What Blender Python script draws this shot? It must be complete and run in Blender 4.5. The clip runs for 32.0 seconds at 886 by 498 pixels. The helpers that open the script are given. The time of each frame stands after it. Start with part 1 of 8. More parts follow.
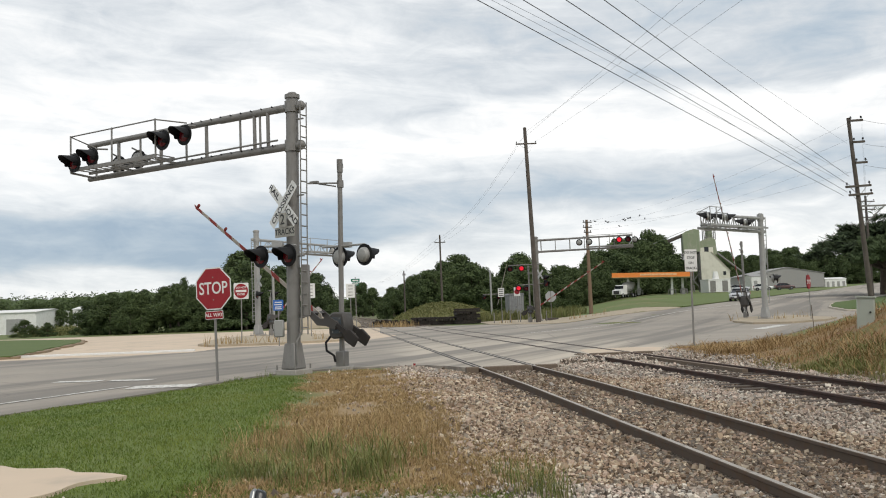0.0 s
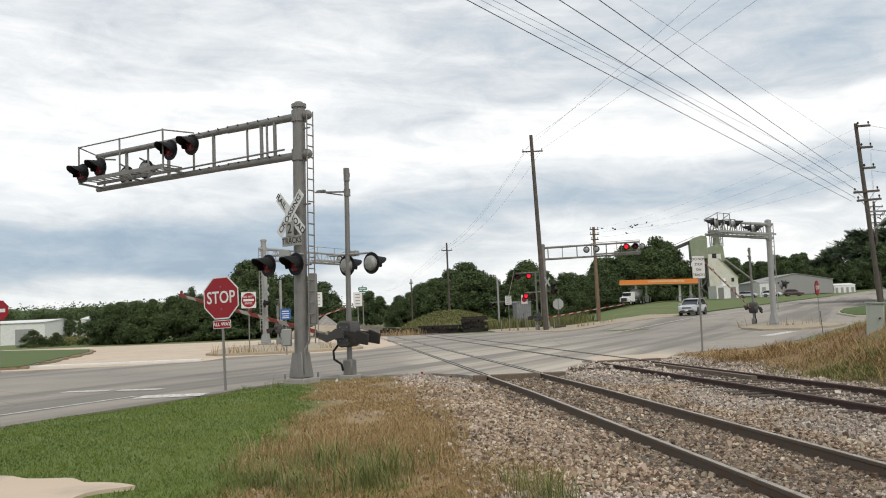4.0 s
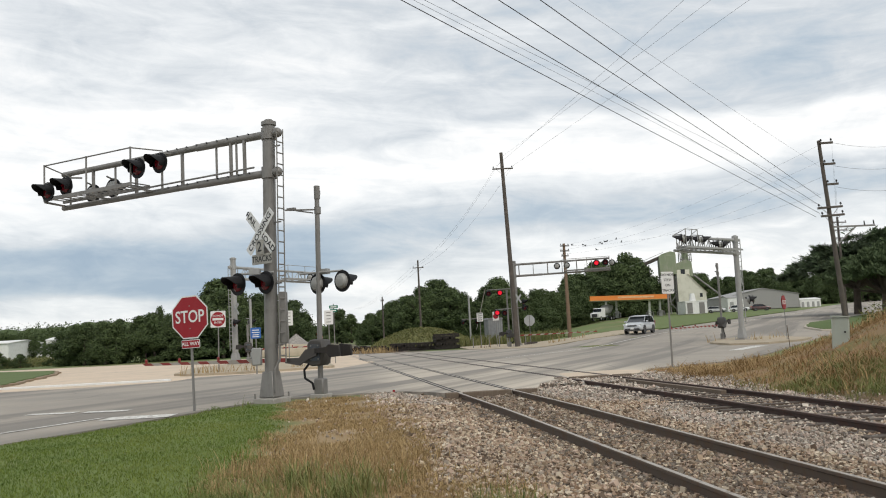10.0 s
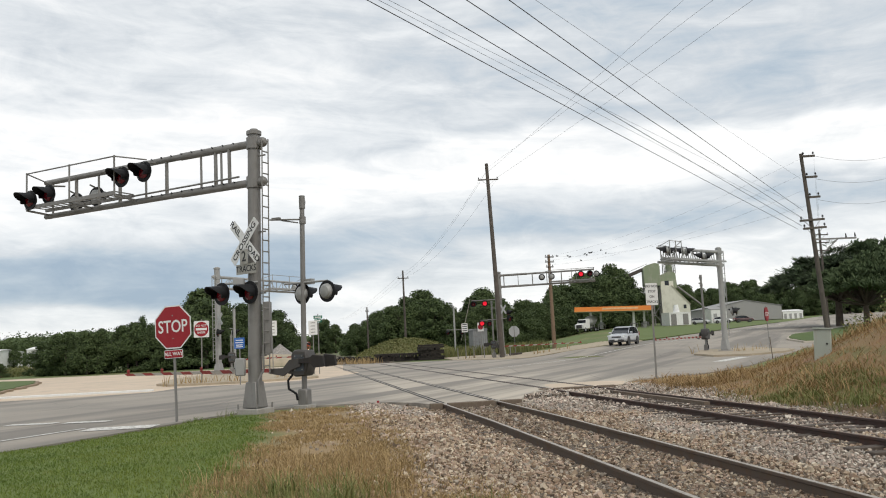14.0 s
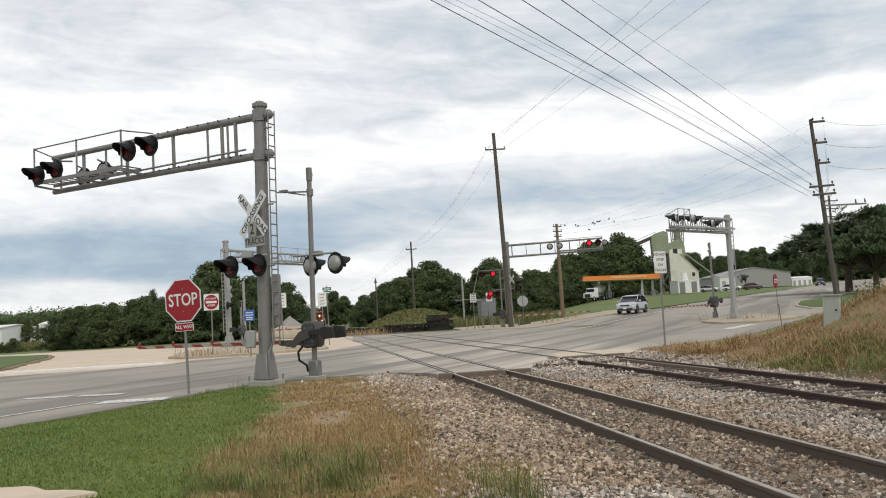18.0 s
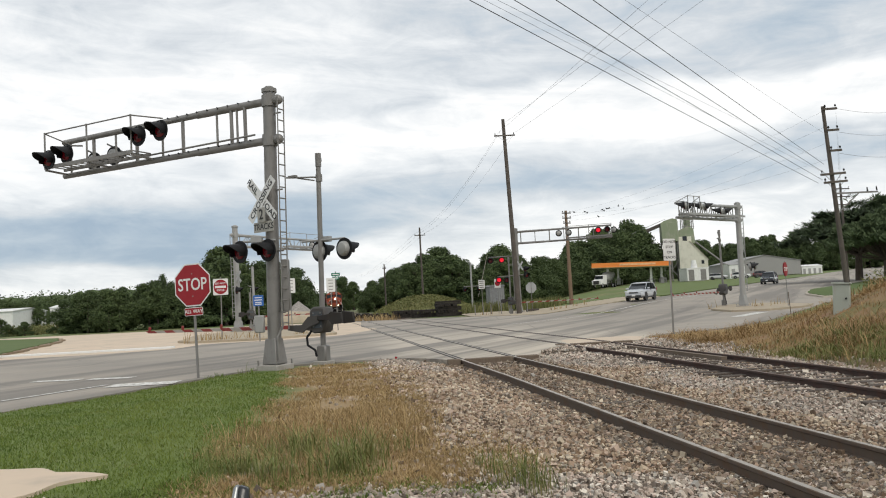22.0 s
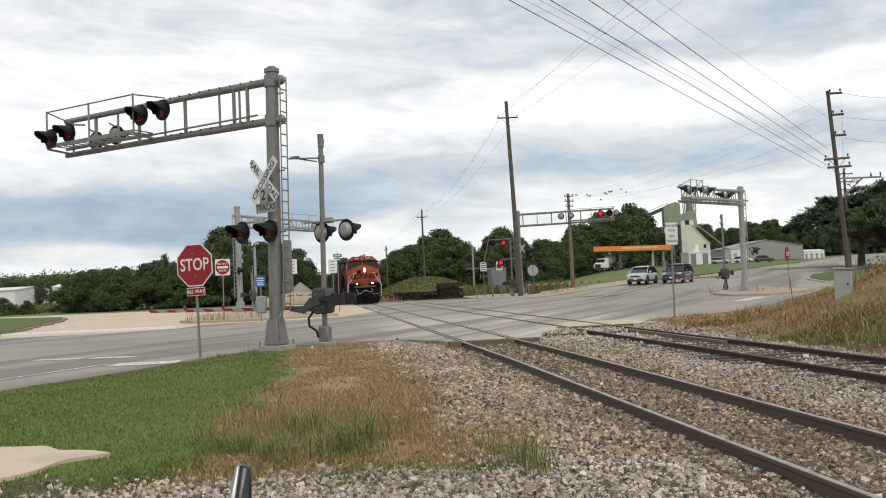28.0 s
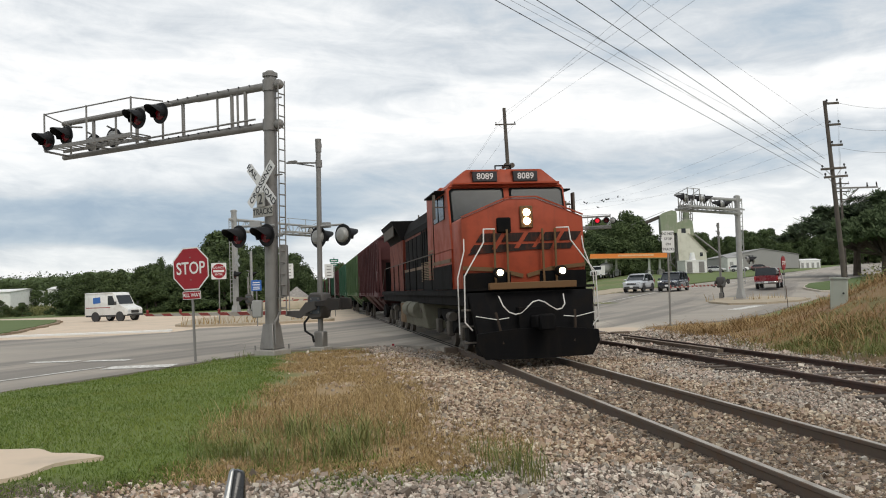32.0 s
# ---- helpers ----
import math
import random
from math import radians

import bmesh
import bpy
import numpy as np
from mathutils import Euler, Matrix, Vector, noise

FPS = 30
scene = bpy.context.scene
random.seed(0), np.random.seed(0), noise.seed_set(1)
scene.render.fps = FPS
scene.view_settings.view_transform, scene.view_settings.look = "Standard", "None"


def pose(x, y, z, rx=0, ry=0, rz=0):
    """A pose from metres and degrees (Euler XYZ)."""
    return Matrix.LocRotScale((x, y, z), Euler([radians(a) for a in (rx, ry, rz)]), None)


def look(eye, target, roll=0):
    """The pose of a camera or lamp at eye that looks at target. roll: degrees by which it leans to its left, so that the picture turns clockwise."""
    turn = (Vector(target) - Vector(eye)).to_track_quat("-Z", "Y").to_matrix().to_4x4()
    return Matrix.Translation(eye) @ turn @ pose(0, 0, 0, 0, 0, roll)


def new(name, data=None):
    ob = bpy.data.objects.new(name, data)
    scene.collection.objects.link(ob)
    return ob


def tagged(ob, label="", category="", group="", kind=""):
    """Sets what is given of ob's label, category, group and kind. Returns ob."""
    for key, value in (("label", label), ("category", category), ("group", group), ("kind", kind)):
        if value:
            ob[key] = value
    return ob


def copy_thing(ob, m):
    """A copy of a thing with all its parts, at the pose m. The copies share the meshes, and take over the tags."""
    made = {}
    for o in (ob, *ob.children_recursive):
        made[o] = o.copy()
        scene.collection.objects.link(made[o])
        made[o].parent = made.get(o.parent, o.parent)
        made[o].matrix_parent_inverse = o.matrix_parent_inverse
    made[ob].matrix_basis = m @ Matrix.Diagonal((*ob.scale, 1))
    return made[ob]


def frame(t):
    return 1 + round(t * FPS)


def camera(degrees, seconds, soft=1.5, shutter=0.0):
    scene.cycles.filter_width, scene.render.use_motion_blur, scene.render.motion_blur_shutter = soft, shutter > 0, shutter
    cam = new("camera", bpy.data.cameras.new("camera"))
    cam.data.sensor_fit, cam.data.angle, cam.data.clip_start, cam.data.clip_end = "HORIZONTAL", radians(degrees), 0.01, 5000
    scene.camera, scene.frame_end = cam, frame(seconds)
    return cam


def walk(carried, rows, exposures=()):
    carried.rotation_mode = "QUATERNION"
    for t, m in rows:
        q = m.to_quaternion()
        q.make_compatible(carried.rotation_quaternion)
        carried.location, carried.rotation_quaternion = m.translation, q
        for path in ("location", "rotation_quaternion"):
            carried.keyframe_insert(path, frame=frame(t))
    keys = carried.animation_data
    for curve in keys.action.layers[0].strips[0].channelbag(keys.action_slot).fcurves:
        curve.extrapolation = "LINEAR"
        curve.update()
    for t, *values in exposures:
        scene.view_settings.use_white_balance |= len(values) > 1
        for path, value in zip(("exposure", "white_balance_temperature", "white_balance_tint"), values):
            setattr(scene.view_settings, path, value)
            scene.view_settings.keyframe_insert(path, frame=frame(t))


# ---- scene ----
# ---- camera: held at eye height beside the track, turning a little ----
EYE = (0.0, 0.0, 1.68)
TURNS = (
    (0, 94.09, 2.22, 0.01),
    (0.5, 94.18, 2.09, 0.10),
    (1, 94.22, 2.28, 0.20),
    (1.5, 94.23, 2.61, 0.31),
    (2, 94.20, 2.48, 0.30),
    (2.5, 94.14, 2.19, 0.40),
    (3, 94.30, 2.20, 0.55),
    (3.5, 94.66, 2.32, 0.56),
    (5.5, 94.60, 2.93, 0.40),
    (6, 94.51, 2.58, 0.47),
    (6.5, 94.66, 2.33, 0.53),
    (7, 94.96, 2.58, 0.44),
    (7.5, 95.20, 2.92, 0.15),
    (8, 95.32, 2.86, -0.13),
    (8.5, 95.30, 2.78, -0.11),
    (9, 95.36, 3.00, -0.21),
    (9.5, 95.56, 3.17, -0.81),
    (10, 95.74, 3.02, -1.42),
    (10.5, 95.79, 3.03, -1.65),
    (11, 95.91, 3.11, -1.81),
    (11.5, 96.01, 2.90, -2.30),
    (12, 96.16, 2.66, -2.64),
    (12.5, 96.27, 2.69, -2.63),
    (13, 96.32, 2.90, -2.50),
    (13.5, 96.41, 2.85, -2.46),
    (15.5, 96.14, 3.05, -2.31),
    (16, 95.64, 3.07, -2.01),
    (16.5, 94.41, 3.28, -1.51),
    (17, 93.99, 3.38, -1.34),
    (17.5, 94.44, 3.33, -1.61),
    (18, 94.44, 3.46, -1.86),
    (18.5, 94.34, 3.50, -1.95),
    (19, 94.25, 3.59, -2.02),
    (19.5, 94.11, 3.33, -1.99),
    (20, 93.49, 3.22, -1.58),
    (20.5, 92.62, 3.46, -1.19),
    (21, 92.61, 3.25, -1.12),
    (21.5, 93.01, 3.02, -1.14),
    (22, 93.53, 3.12, -1.29),
    (22.5, 93.87, 3.13, -1.53),
    (23, 93.97, 2.90, -1.74),
    (23.5, 93.93, 2.62, -1.59),
    (24, 93.75, 2.61, -1.58),
    (24.5, 93.39, 2.81, -1.66),
    (25, 92.70, 2.84, -1.31),
    (25.5, 91.92, 2.81, -0.90),
    (27.5, 92.21, 2.67, -1.07),
    (28, 92.32, 2.67, -1.18),
    (28.5, 92.37, 2.64, -1.23),
    (29, 92.38, 2.43, -1.30),
    (29.5, 92.30, 2.49, -1.28),
    (30, 92.29, 2.40, -1.23),
    (30.5, 92.41, 2.01, -1.10),
    (31, 92.56, 1.85, -0.97),
    (31.5, 92.63, 2.10, -1.10),
    (32, 92.71, 2.14, -1.43),
)
cam = camera(55.5, 32.0, soft=1.05)
walk(cam, [(t, pose(*EYE, a, b, c)) for t, a, b, c in TURNS])

# ---- world and sun ----
SUN_ELEVATION, SUN_AZIMUTH = 48, 150
world = bpy.data.worlds.new("overcast_sky")
scene.world = world
world.use_nodes = True
wt = world.node_tree
wt.nodes.clear()


def wnode(kind, **values):
    n = wt.nodes.new(kind)
    for k, v in values.items():
        n.inputs[k].default_value = v
    return n


def wmath(op, a, b=None):
    n = wt.nodes.new("ShaderNodeMath")
    n.operation = op
    for i, v in enumerate((a, b)):
        if v is None:
            continue
        if isinstance(v, (int, float)):
            n.inputs[i].default_value = v
        else:
            wt.links.new(v, n.inputs[i])
    return n.outputs[0]


sky = wt.nodes.new("ShaderNodeTexSky")
sky.sky_type, sky.sun_disc = "NISHITA", False
sky.sun_elevation, sky.sun_rotation = radians(SUN_ELEVATION), radians(SUN_AZIMUTH)
geo = wt.nodes.new("ShaderNodeTexCoord")
sep = wt.nodes.new("ShaderNodeSeparateXYZ")
wt.links.new(geo.outputs["Generated"], sep.inputs[0])
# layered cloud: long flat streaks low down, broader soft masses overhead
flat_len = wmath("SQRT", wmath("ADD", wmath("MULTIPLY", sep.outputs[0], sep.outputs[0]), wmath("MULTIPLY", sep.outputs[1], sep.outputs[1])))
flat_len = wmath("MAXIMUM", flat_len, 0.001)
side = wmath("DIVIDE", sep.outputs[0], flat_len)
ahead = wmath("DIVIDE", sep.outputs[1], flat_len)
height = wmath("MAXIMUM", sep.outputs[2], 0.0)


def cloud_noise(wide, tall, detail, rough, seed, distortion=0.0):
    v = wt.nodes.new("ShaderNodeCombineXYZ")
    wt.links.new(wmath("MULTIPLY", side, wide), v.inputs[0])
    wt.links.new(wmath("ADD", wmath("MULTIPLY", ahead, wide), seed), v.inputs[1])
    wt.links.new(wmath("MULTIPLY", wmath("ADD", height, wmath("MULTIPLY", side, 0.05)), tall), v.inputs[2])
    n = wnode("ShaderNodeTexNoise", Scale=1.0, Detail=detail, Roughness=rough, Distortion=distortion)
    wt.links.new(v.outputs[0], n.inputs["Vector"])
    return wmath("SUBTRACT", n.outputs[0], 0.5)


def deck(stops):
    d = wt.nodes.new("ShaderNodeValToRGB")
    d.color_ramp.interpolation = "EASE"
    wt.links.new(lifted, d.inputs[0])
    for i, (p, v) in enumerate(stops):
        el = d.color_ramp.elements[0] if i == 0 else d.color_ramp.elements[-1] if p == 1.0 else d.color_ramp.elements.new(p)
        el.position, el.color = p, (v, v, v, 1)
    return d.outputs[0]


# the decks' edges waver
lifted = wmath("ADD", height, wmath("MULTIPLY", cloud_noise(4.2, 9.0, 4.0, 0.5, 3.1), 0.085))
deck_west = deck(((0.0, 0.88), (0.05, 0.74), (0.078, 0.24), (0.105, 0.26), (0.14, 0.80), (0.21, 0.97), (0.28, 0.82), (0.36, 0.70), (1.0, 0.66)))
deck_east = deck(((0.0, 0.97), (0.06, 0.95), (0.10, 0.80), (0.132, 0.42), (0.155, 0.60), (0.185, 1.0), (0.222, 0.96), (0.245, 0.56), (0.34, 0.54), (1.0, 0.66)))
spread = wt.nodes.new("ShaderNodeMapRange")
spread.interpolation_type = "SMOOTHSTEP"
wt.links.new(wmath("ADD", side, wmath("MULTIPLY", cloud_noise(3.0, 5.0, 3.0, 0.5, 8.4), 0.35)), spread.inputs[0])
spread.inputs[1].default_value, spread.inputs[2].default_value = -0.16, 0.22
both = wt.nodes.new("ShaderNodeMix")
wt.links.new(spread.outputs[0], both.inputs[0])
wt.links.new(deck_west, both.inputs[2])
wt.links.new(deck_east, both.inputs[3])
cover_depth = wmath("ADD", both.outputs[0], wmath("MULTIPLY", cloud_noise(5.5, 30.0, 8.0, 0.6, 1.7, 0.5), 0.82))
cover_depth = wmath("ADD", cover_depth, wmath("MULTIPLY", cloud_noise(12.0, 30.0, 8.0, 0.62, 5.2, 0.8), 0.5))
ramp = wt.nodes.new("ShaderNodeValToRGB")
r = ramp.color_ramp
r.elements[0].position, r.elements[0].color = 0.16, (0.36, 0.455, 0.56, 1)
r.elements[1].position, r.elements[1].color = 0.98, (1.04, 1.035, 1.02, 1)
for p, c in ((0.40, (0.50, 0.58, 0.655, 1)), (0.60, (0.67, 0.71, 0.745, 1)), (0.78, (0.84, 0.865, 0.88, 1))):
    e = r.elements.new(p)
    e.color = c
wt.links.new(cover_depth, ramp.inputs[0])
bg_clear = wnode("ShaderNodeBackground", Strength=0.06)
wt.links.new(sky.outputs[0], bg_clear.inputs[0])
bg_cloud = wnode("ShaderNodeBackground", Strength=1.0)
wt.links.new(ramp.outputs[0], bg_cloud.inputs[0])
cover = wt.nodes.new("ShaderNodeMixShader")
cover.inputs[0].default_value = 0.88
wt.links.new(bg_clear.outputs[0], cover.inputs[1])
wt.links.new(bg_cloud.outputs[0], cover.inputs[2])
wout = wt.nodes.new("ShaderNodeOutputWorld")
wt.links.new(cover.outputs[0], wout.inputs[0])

sun = new("sun", bpy.data.lights.new("sun", "SUN"))
sun.data.energy, sun.data.angle, sun.data.color = 1.4, radians(25), (1.0, 0.93, 0.83)
az = radians(SUN_AZIMUTH)
sun.matrix_world = look((0, 0, 0), (-math.sin(az) * math.cos(radians(SUN_ELEVATION)), -math.cos(az) * math.cos(radians(SUN_ELEVATION)), -math.sin(radians(SUN_ELEVATION))))
scene.view_settings.exposure = 0.15


# ---- materials ----
class Nodes:
    """A node material in the making."""

    def __init__(self, name):
        self.m = bpy.data.materials.new(name)
        self.m.use_nodes = True
        self.t = self.m.node_tree
        self.b = self.t.nodes["Principled BSDF"]
        self.co = self.t.nodes.new("ShaderNodeTexCoord").outputs["Object"]

    def node(self, kind, **values):
        n = self.t.nodes.new(kind)
        for k, v in values.items():
            self.put(n.inputs[k], v)
        return n

    def put(self, socket, v):
        if hasattr(v, "links"):
            self.t.links.new(v, socket)
        elif isinstance(v, tuple) and len(v) == 3 and socket.type == "RGBA":
            socket.default_value = (*v, 1)
        else:
            socket.default_value = v

    def noise(self, scale, detail=4.0, rough=0.55, where=None, stretch=None):
        v = where or self.co
        if stretch:
            mp = self.node("ShaderNodeMapping", Scale=stretch)
            self.put(mp.inputs[0], v)
            v = mp.outputs[0]
        return self.node("ShaderNodeTexNoise", Vector=v, Scale=scale, Detail=detail, Roughness=rough).outputs[0]

    def cells(self, scale, where=None):
        n = self.node("ShaderNodeTexVoronoi", Vector=where or self.co, Scale=scale)
        return n

    def mix(self, f, a, b, blend="MIX"):
        n = self.t.nodes.new("ShaderNodeMix")
        n.data_type, n.blend_type = "RGBA", blend
        self.put(n.inputs[0], f)
        self.put(n.inputs[6], a)
        self.put(n.inputs[7], b)
        return n.outputs[2]

    def math(self, op, a, b=0.0):
        n = self.t.nodes.new("ShaderNodeMath")
        n.operation = op
        self.put(n.inputs[0], a)
        self.put(n.inputs[1], b)
        return n.outputs[0]

    def step(self, v, lo, hi):
        n = self.t.nodes.new("ShaderNodeMapRange")
        n.interpolation_type = "SMOOTHSTEP"
        self.put(n.inputs[0], v)
        self.put(n.inputs[1], lo)
        self.put(n.inputs[2], hi)
        return n.outputs[0]

    def attr(self, name):
        n = self.t.nodes.new("ShaderNodeAttribute")
        n.attribute_name = name
        return n.outputs["Fac"]

    def random(self, island=False):
        if island:
            return self.t.nodes.new("ShaderNodeNewGeometry").outputs["Random Per Island"]
        return self.t.nodes.new("ShaderNodeObjectInfo").outputs["Random"]

    def done(self, color, rough=0.8, metal=0.0, bump=None, strength=0.4, distance=0.02, coat=0.0):
        self.put(self.b.inputs["Base Color"], color)
        self.put(self.b.inputs["Roughness"], rough)
        self.put(self.b.inputs["Metallic"], metal)
        if coat:
            self.b.inputs["Coat Weight"].default_value = coat
            self.b.inputs["Coat Roughness"].default_value = 0.12
        if bump is not None:
            n = self.node("ShaderNodeBump", Strength=strength, Distance=distance, Height=bump)
            self.t.links.new(n.outputs[0], self.b.inputs["Normal"])
        return self.m


def tone(c, k):
    return tuple(min(1.0, x * k) for x in c)


def worn(name, color, rough=0.55, metal=0.0, dirt=(0.12, 0.10, 0.08), amount=0.35, scale=1.0, coat=0.0, spec=0.5):
    """Paint, metal or concrete with stains at two scales."""
    n = Nodes(name)
    n.b.inputs["Specular IOR Level"].default_value = spec
    a = n.step(n.noise(2.2 * scale, 6.0, 0.62), 0.46, 0.72)
    b = n.noise(30.0 * scale, 3.0)
    streak = n.step(n.noise(9.0 * scale, 3.0, 0.5, stretch=(1.0, 1.0, 0.12)), 0.5, 0.75)
    c = n.mix(n.math("MULTIPLY", a, amount), color, dirt)
    c = n.mix(n.math("MULTIPLY", streak, amount * 0.6), c, dirt)
    c = n.mix(n.math("MULTIPLY", b, 0.22), c, tone(color, 0.72))
    return n.done(c, n.math("ADD", n.math("MULTIPLY", a, 0.2), rough), metal, b, 0.12, 0.004, coat)


def glow(name, color, strength, base=None):
    n = Nodes(name)
    n.b.inputs["Emission Color"].default_value = (*color, 1)
    n.b.inputs["Emission Strength"].default_value = strength
    return n.done(base or color, 0.3)


def sheet_glass(name, color=(0.02, 0.025, 0.03), rough=0.08, spec=0.5):
    n = Nodes(name)
    n.b.inputs["Specular IOR Level"].default_value = spec
    s = n.noise(3.0, 3.0)
    return n.done(n.mix(s, color, tone(color, 2.2)), n.math("ADD", n.math("MULTIPLY", s, 0.08), rough))


def speckled(name, colors, scale, rough=0.9, bump=0.5, distance=0.01):
    """Ground of small grains in several tones."""
    n = Nodes(name)
    v = n.cells(scale)
    rnd = n.node("ShaderNodeSeparateColor", Color=v.outputs["Color"]).outputs[0]
    ramp = n.t.nodes.new("ShaderNodeValToRGB")
    ramp.color_ramp.interpolation = "CONSTANT"
    for i, c in enumerate(colors):
        p = i / len(colors)
        el = ramp.color_ramp.elements[i] if i < 2 else ramp.color_ramp.elements.new(p)
        el.position, el.color = p, (*c, 1)
    n.put(ramp.inputs[0], rnd)
    big = n.step(n.noise(0.35, 5.0), 0.4, 0.65)
    c = n.mix(n.math("MULTIPLY", big, 0.35), ramp.outputs[0], colors[0])
    return n.done(c, rough, 0.0, v.outputs["Distance"], bump, distance)


def island_material(name, colors, rough=0.85, grain=25.0, dim=0.5, steps=False):
    """For joined small pieces: each takes its own tone."""
    n = Nodes(name)
    ramp = n.t.nodes.new("ShaderNodeValToRGB")
    for i, c in enumerate(colors):
        p = i / max(1, len(colors) - 1)
        el = ramp.color_ramp.elements[0] if i == 0 else ramp.color_ramp.elements[-1] if i == len(colors) - 1 else ramp.color_ramp.elements.new(p)
        el.position, el.color = p, (*c, 1)
    if steps:
        ramp.color_ramp.interpolation = "CONSTANT"
    n.put(ramp.inputs[0], n.random(True))
    g = n.noise(grain, 3.0)
    big = n.noise(0.25, 3.0)
    c = n.mix(n.math("MULTIPLY", g, dim), ramp.outputs[0], tone(colors[0], 0.5))
    c = n.mix(n.math("MULTIPLY", n.step(big, 0.4, 0.65), 0.3), c, tone(colors[-1], 0.8))
    return n.done(c, rough, 0.0, g, 0.2, 0.01)


STONE = [(0.12, 0.083, 0.055), (0.38, 0.284, 0.193), (0.52, 0.412, 0.294), (0.4, 0.284, 0.202), (0.66, 0.559, 0.423), (0.25, 0.167, 0.106), (0.5, 0.377, 0.29), (0.36, 0.309, 0.248), (0.17, 0.122, 0.083)]
GREY_STONE = [(0.14, 0.112, 0.09), (0.4, 0.339, 0.279), (0.55, 0.475, 0.396), (0.46, 0.369, 0.306), (0.72, 0.65, 0.549), (0.3, 0.242, 0.189), (0.58, 0.456, 0.378), (0.36, 0.335, 0.297), (0.22, 0.175, 0.135)]
GALV = worn("galvanised_steel", (0.215, 0.207, 0.195), 0.5, 0.15, (0.13, 0.122, 0.112), 0.5)
GALV_LIGHT = worn("pale_galvanised_steel", (0.33, 0.33, 0.32), 0.6, 0.15, (0.26, 0.25, 0.24), 0.35)
ALU = worn("brushed_aluminium", (0.5, 0.51, 0.52), 0.38, 0.6, (0.3, 0.3, 0.3), 0.25)
BLACK = worn("black_paint", (0.02, 0.02, 0.022), 0.5, 0.0, (0.06, 0.055, 0.05), 0.4)
HOOD = worn("black_lamp_hood", (0.010, 0.010, 0.011), 0.55, 0.0, (0.03, 0.03, 0.03), 0.3, 1.0, 0.0, 0.25)
SIGN_RED = worn("sign_red", (0.28, 0.006, 0.014), 0.6, 0.0, (0.3, 0.05, 0.05), 0.15)
SIGN_WHITE = worn("sign_white", (0.72, 0.72, 0.70), 0.4, 0.0, (0.5, 0.48, 0.44), 0.25)
SIGN_BLUE = worn("sign_blue", (0.03, 0.13, 0.42), 0.4, 0.0, (0.1, 0.15, 0.3), 0.2)
SIGN_GREEN = worn("sign_green", (0.01, 0.14, 0.08), 0.4, 0.0, (0.05, 0.12, 0.08), 0.2)
# greyer sign white for the track plates
SIGN_DULL = worn("dull_sign_white", (0.36, 0.35, 0.31), 0.6, 0.0, (0.2, 0.18, 0.15), 0.5)
SIGN_BACK = worn("sign_back_aluminium", (0.42, 0.43, 0.43), 0.45, 0.4, (0.3, 0.3, 0.3), 0.3)
INK = worn("black_lettering", (0.015, 0.015, 0.015), 0.5, 0.0, (0.05, 0.05, 0.05), 0.2)
ARM_WHITE = worn("gate_white", (0.36, 0.33, 0.285), 0.6, 0.0, (0.25, 0.21, 0.17), 0.4)
ARM_RED = worn("gate_red", (0.24, 0.03, 0.025), 0.6, 0.0, (0.16, 0.07, 0.05), 0.4)
LENS_RED_ON = glow("lit_red_lens", (1.0, 0.015, 0.04), 0.75, (0.25, 0.01, 0.015))
LENS_RED = worn("unlit_red_lens", (0.13, 0.004, 0.009), 0.15, 0.0, (0.05, 0.01, 0.01), 0.3)
CONCRETE = worn("grey_concrete", (0.36, 0.34, 0.31), 0.9, 0.0, (0.2, 0.18, 0.15), 0.5)
RAIL_SIDE = worn("rusty_rail", (0.105, 0.078, 0.058), 0.8, 0.0, (0.15, 0.085, 0.05), 0.6, 2.0)
SIDING_SIDE = worn("dark_rusty_rail", (0.055, 0.034, 0.028), 0.8, 0.0, (0.11, 0.055, 0.04), 0.6, 2.0)
RAIL_TOP = worn("polished_rail_head", (0.42, 0.37, 0.31), 0.42, 0.5, (0.12, 0.085, 0.06), 0.45, 2.0)
SIDING_TOP = worn("dull_rail_head", (0.16, 0.11, 0.085), 0.6, 0.3, (0.09, 0.055, 0.04), 0.5, 2.0)
TIE = worn("weathered_tie", (0.07, 0.052, 0.04), 0.95, 0.0, (0.16, 0.14, 0.12), 0.5, 2.0)
TIMBER = worn("crossing_timber", (0.15, 0.112, 0.082), 0.95, 0.0, (0.22, 0.19, 0.15), 0.5, 2.0)
BROWN_POLE = worn("brown_pole_wood", (0.20, 0.135, 0.09), 0.95, 0.0, (0.13, 0.10, 0.08), 0.5)
POLE_WOOD = worn("weathered_pole_wood", (0.085, 0.073, 0.062), 0.95, 0.0, (0.18, 0.15, 0.13), 0.5)
WIRE = worn("dark_wire", (0.035, 0.036, 0.04), 0.6)
WHITE_PAINT = worn("white_paint", (0.75, 0.75, 0.73), 0.45, 0.0, (0.4, 0.38, 0.34), 0.3)
CREAM = worn("cream_cladding", (0.66, 0.64, 0.54), 0.7, 0.0, (0.36, 0.34, 0.26), 0.35, 0.3)
GREEN_CLAD = worn("faded_green_cladding", (0.24, 0.28, 0.18), 0.8, 0.0, (0.36, 0.35, 0.29), 0.85, 0.3)
ORANGE_BAND = worn("orange_fascia", (0.80, 0.24, 0.04), 0.5, 0.0, (0.6, 0.3, 0.1), 0.2)
TYRE = worn("tyre_rubber", (0.018, 0.018, 0.018), 0.9, 0.0, (0.06, 0.055, 0.05), 0.4)
GLASS_DARK = sheet_glass("dark_glass", (0.010, 0.012, 0.014), 0.06, 0.45)
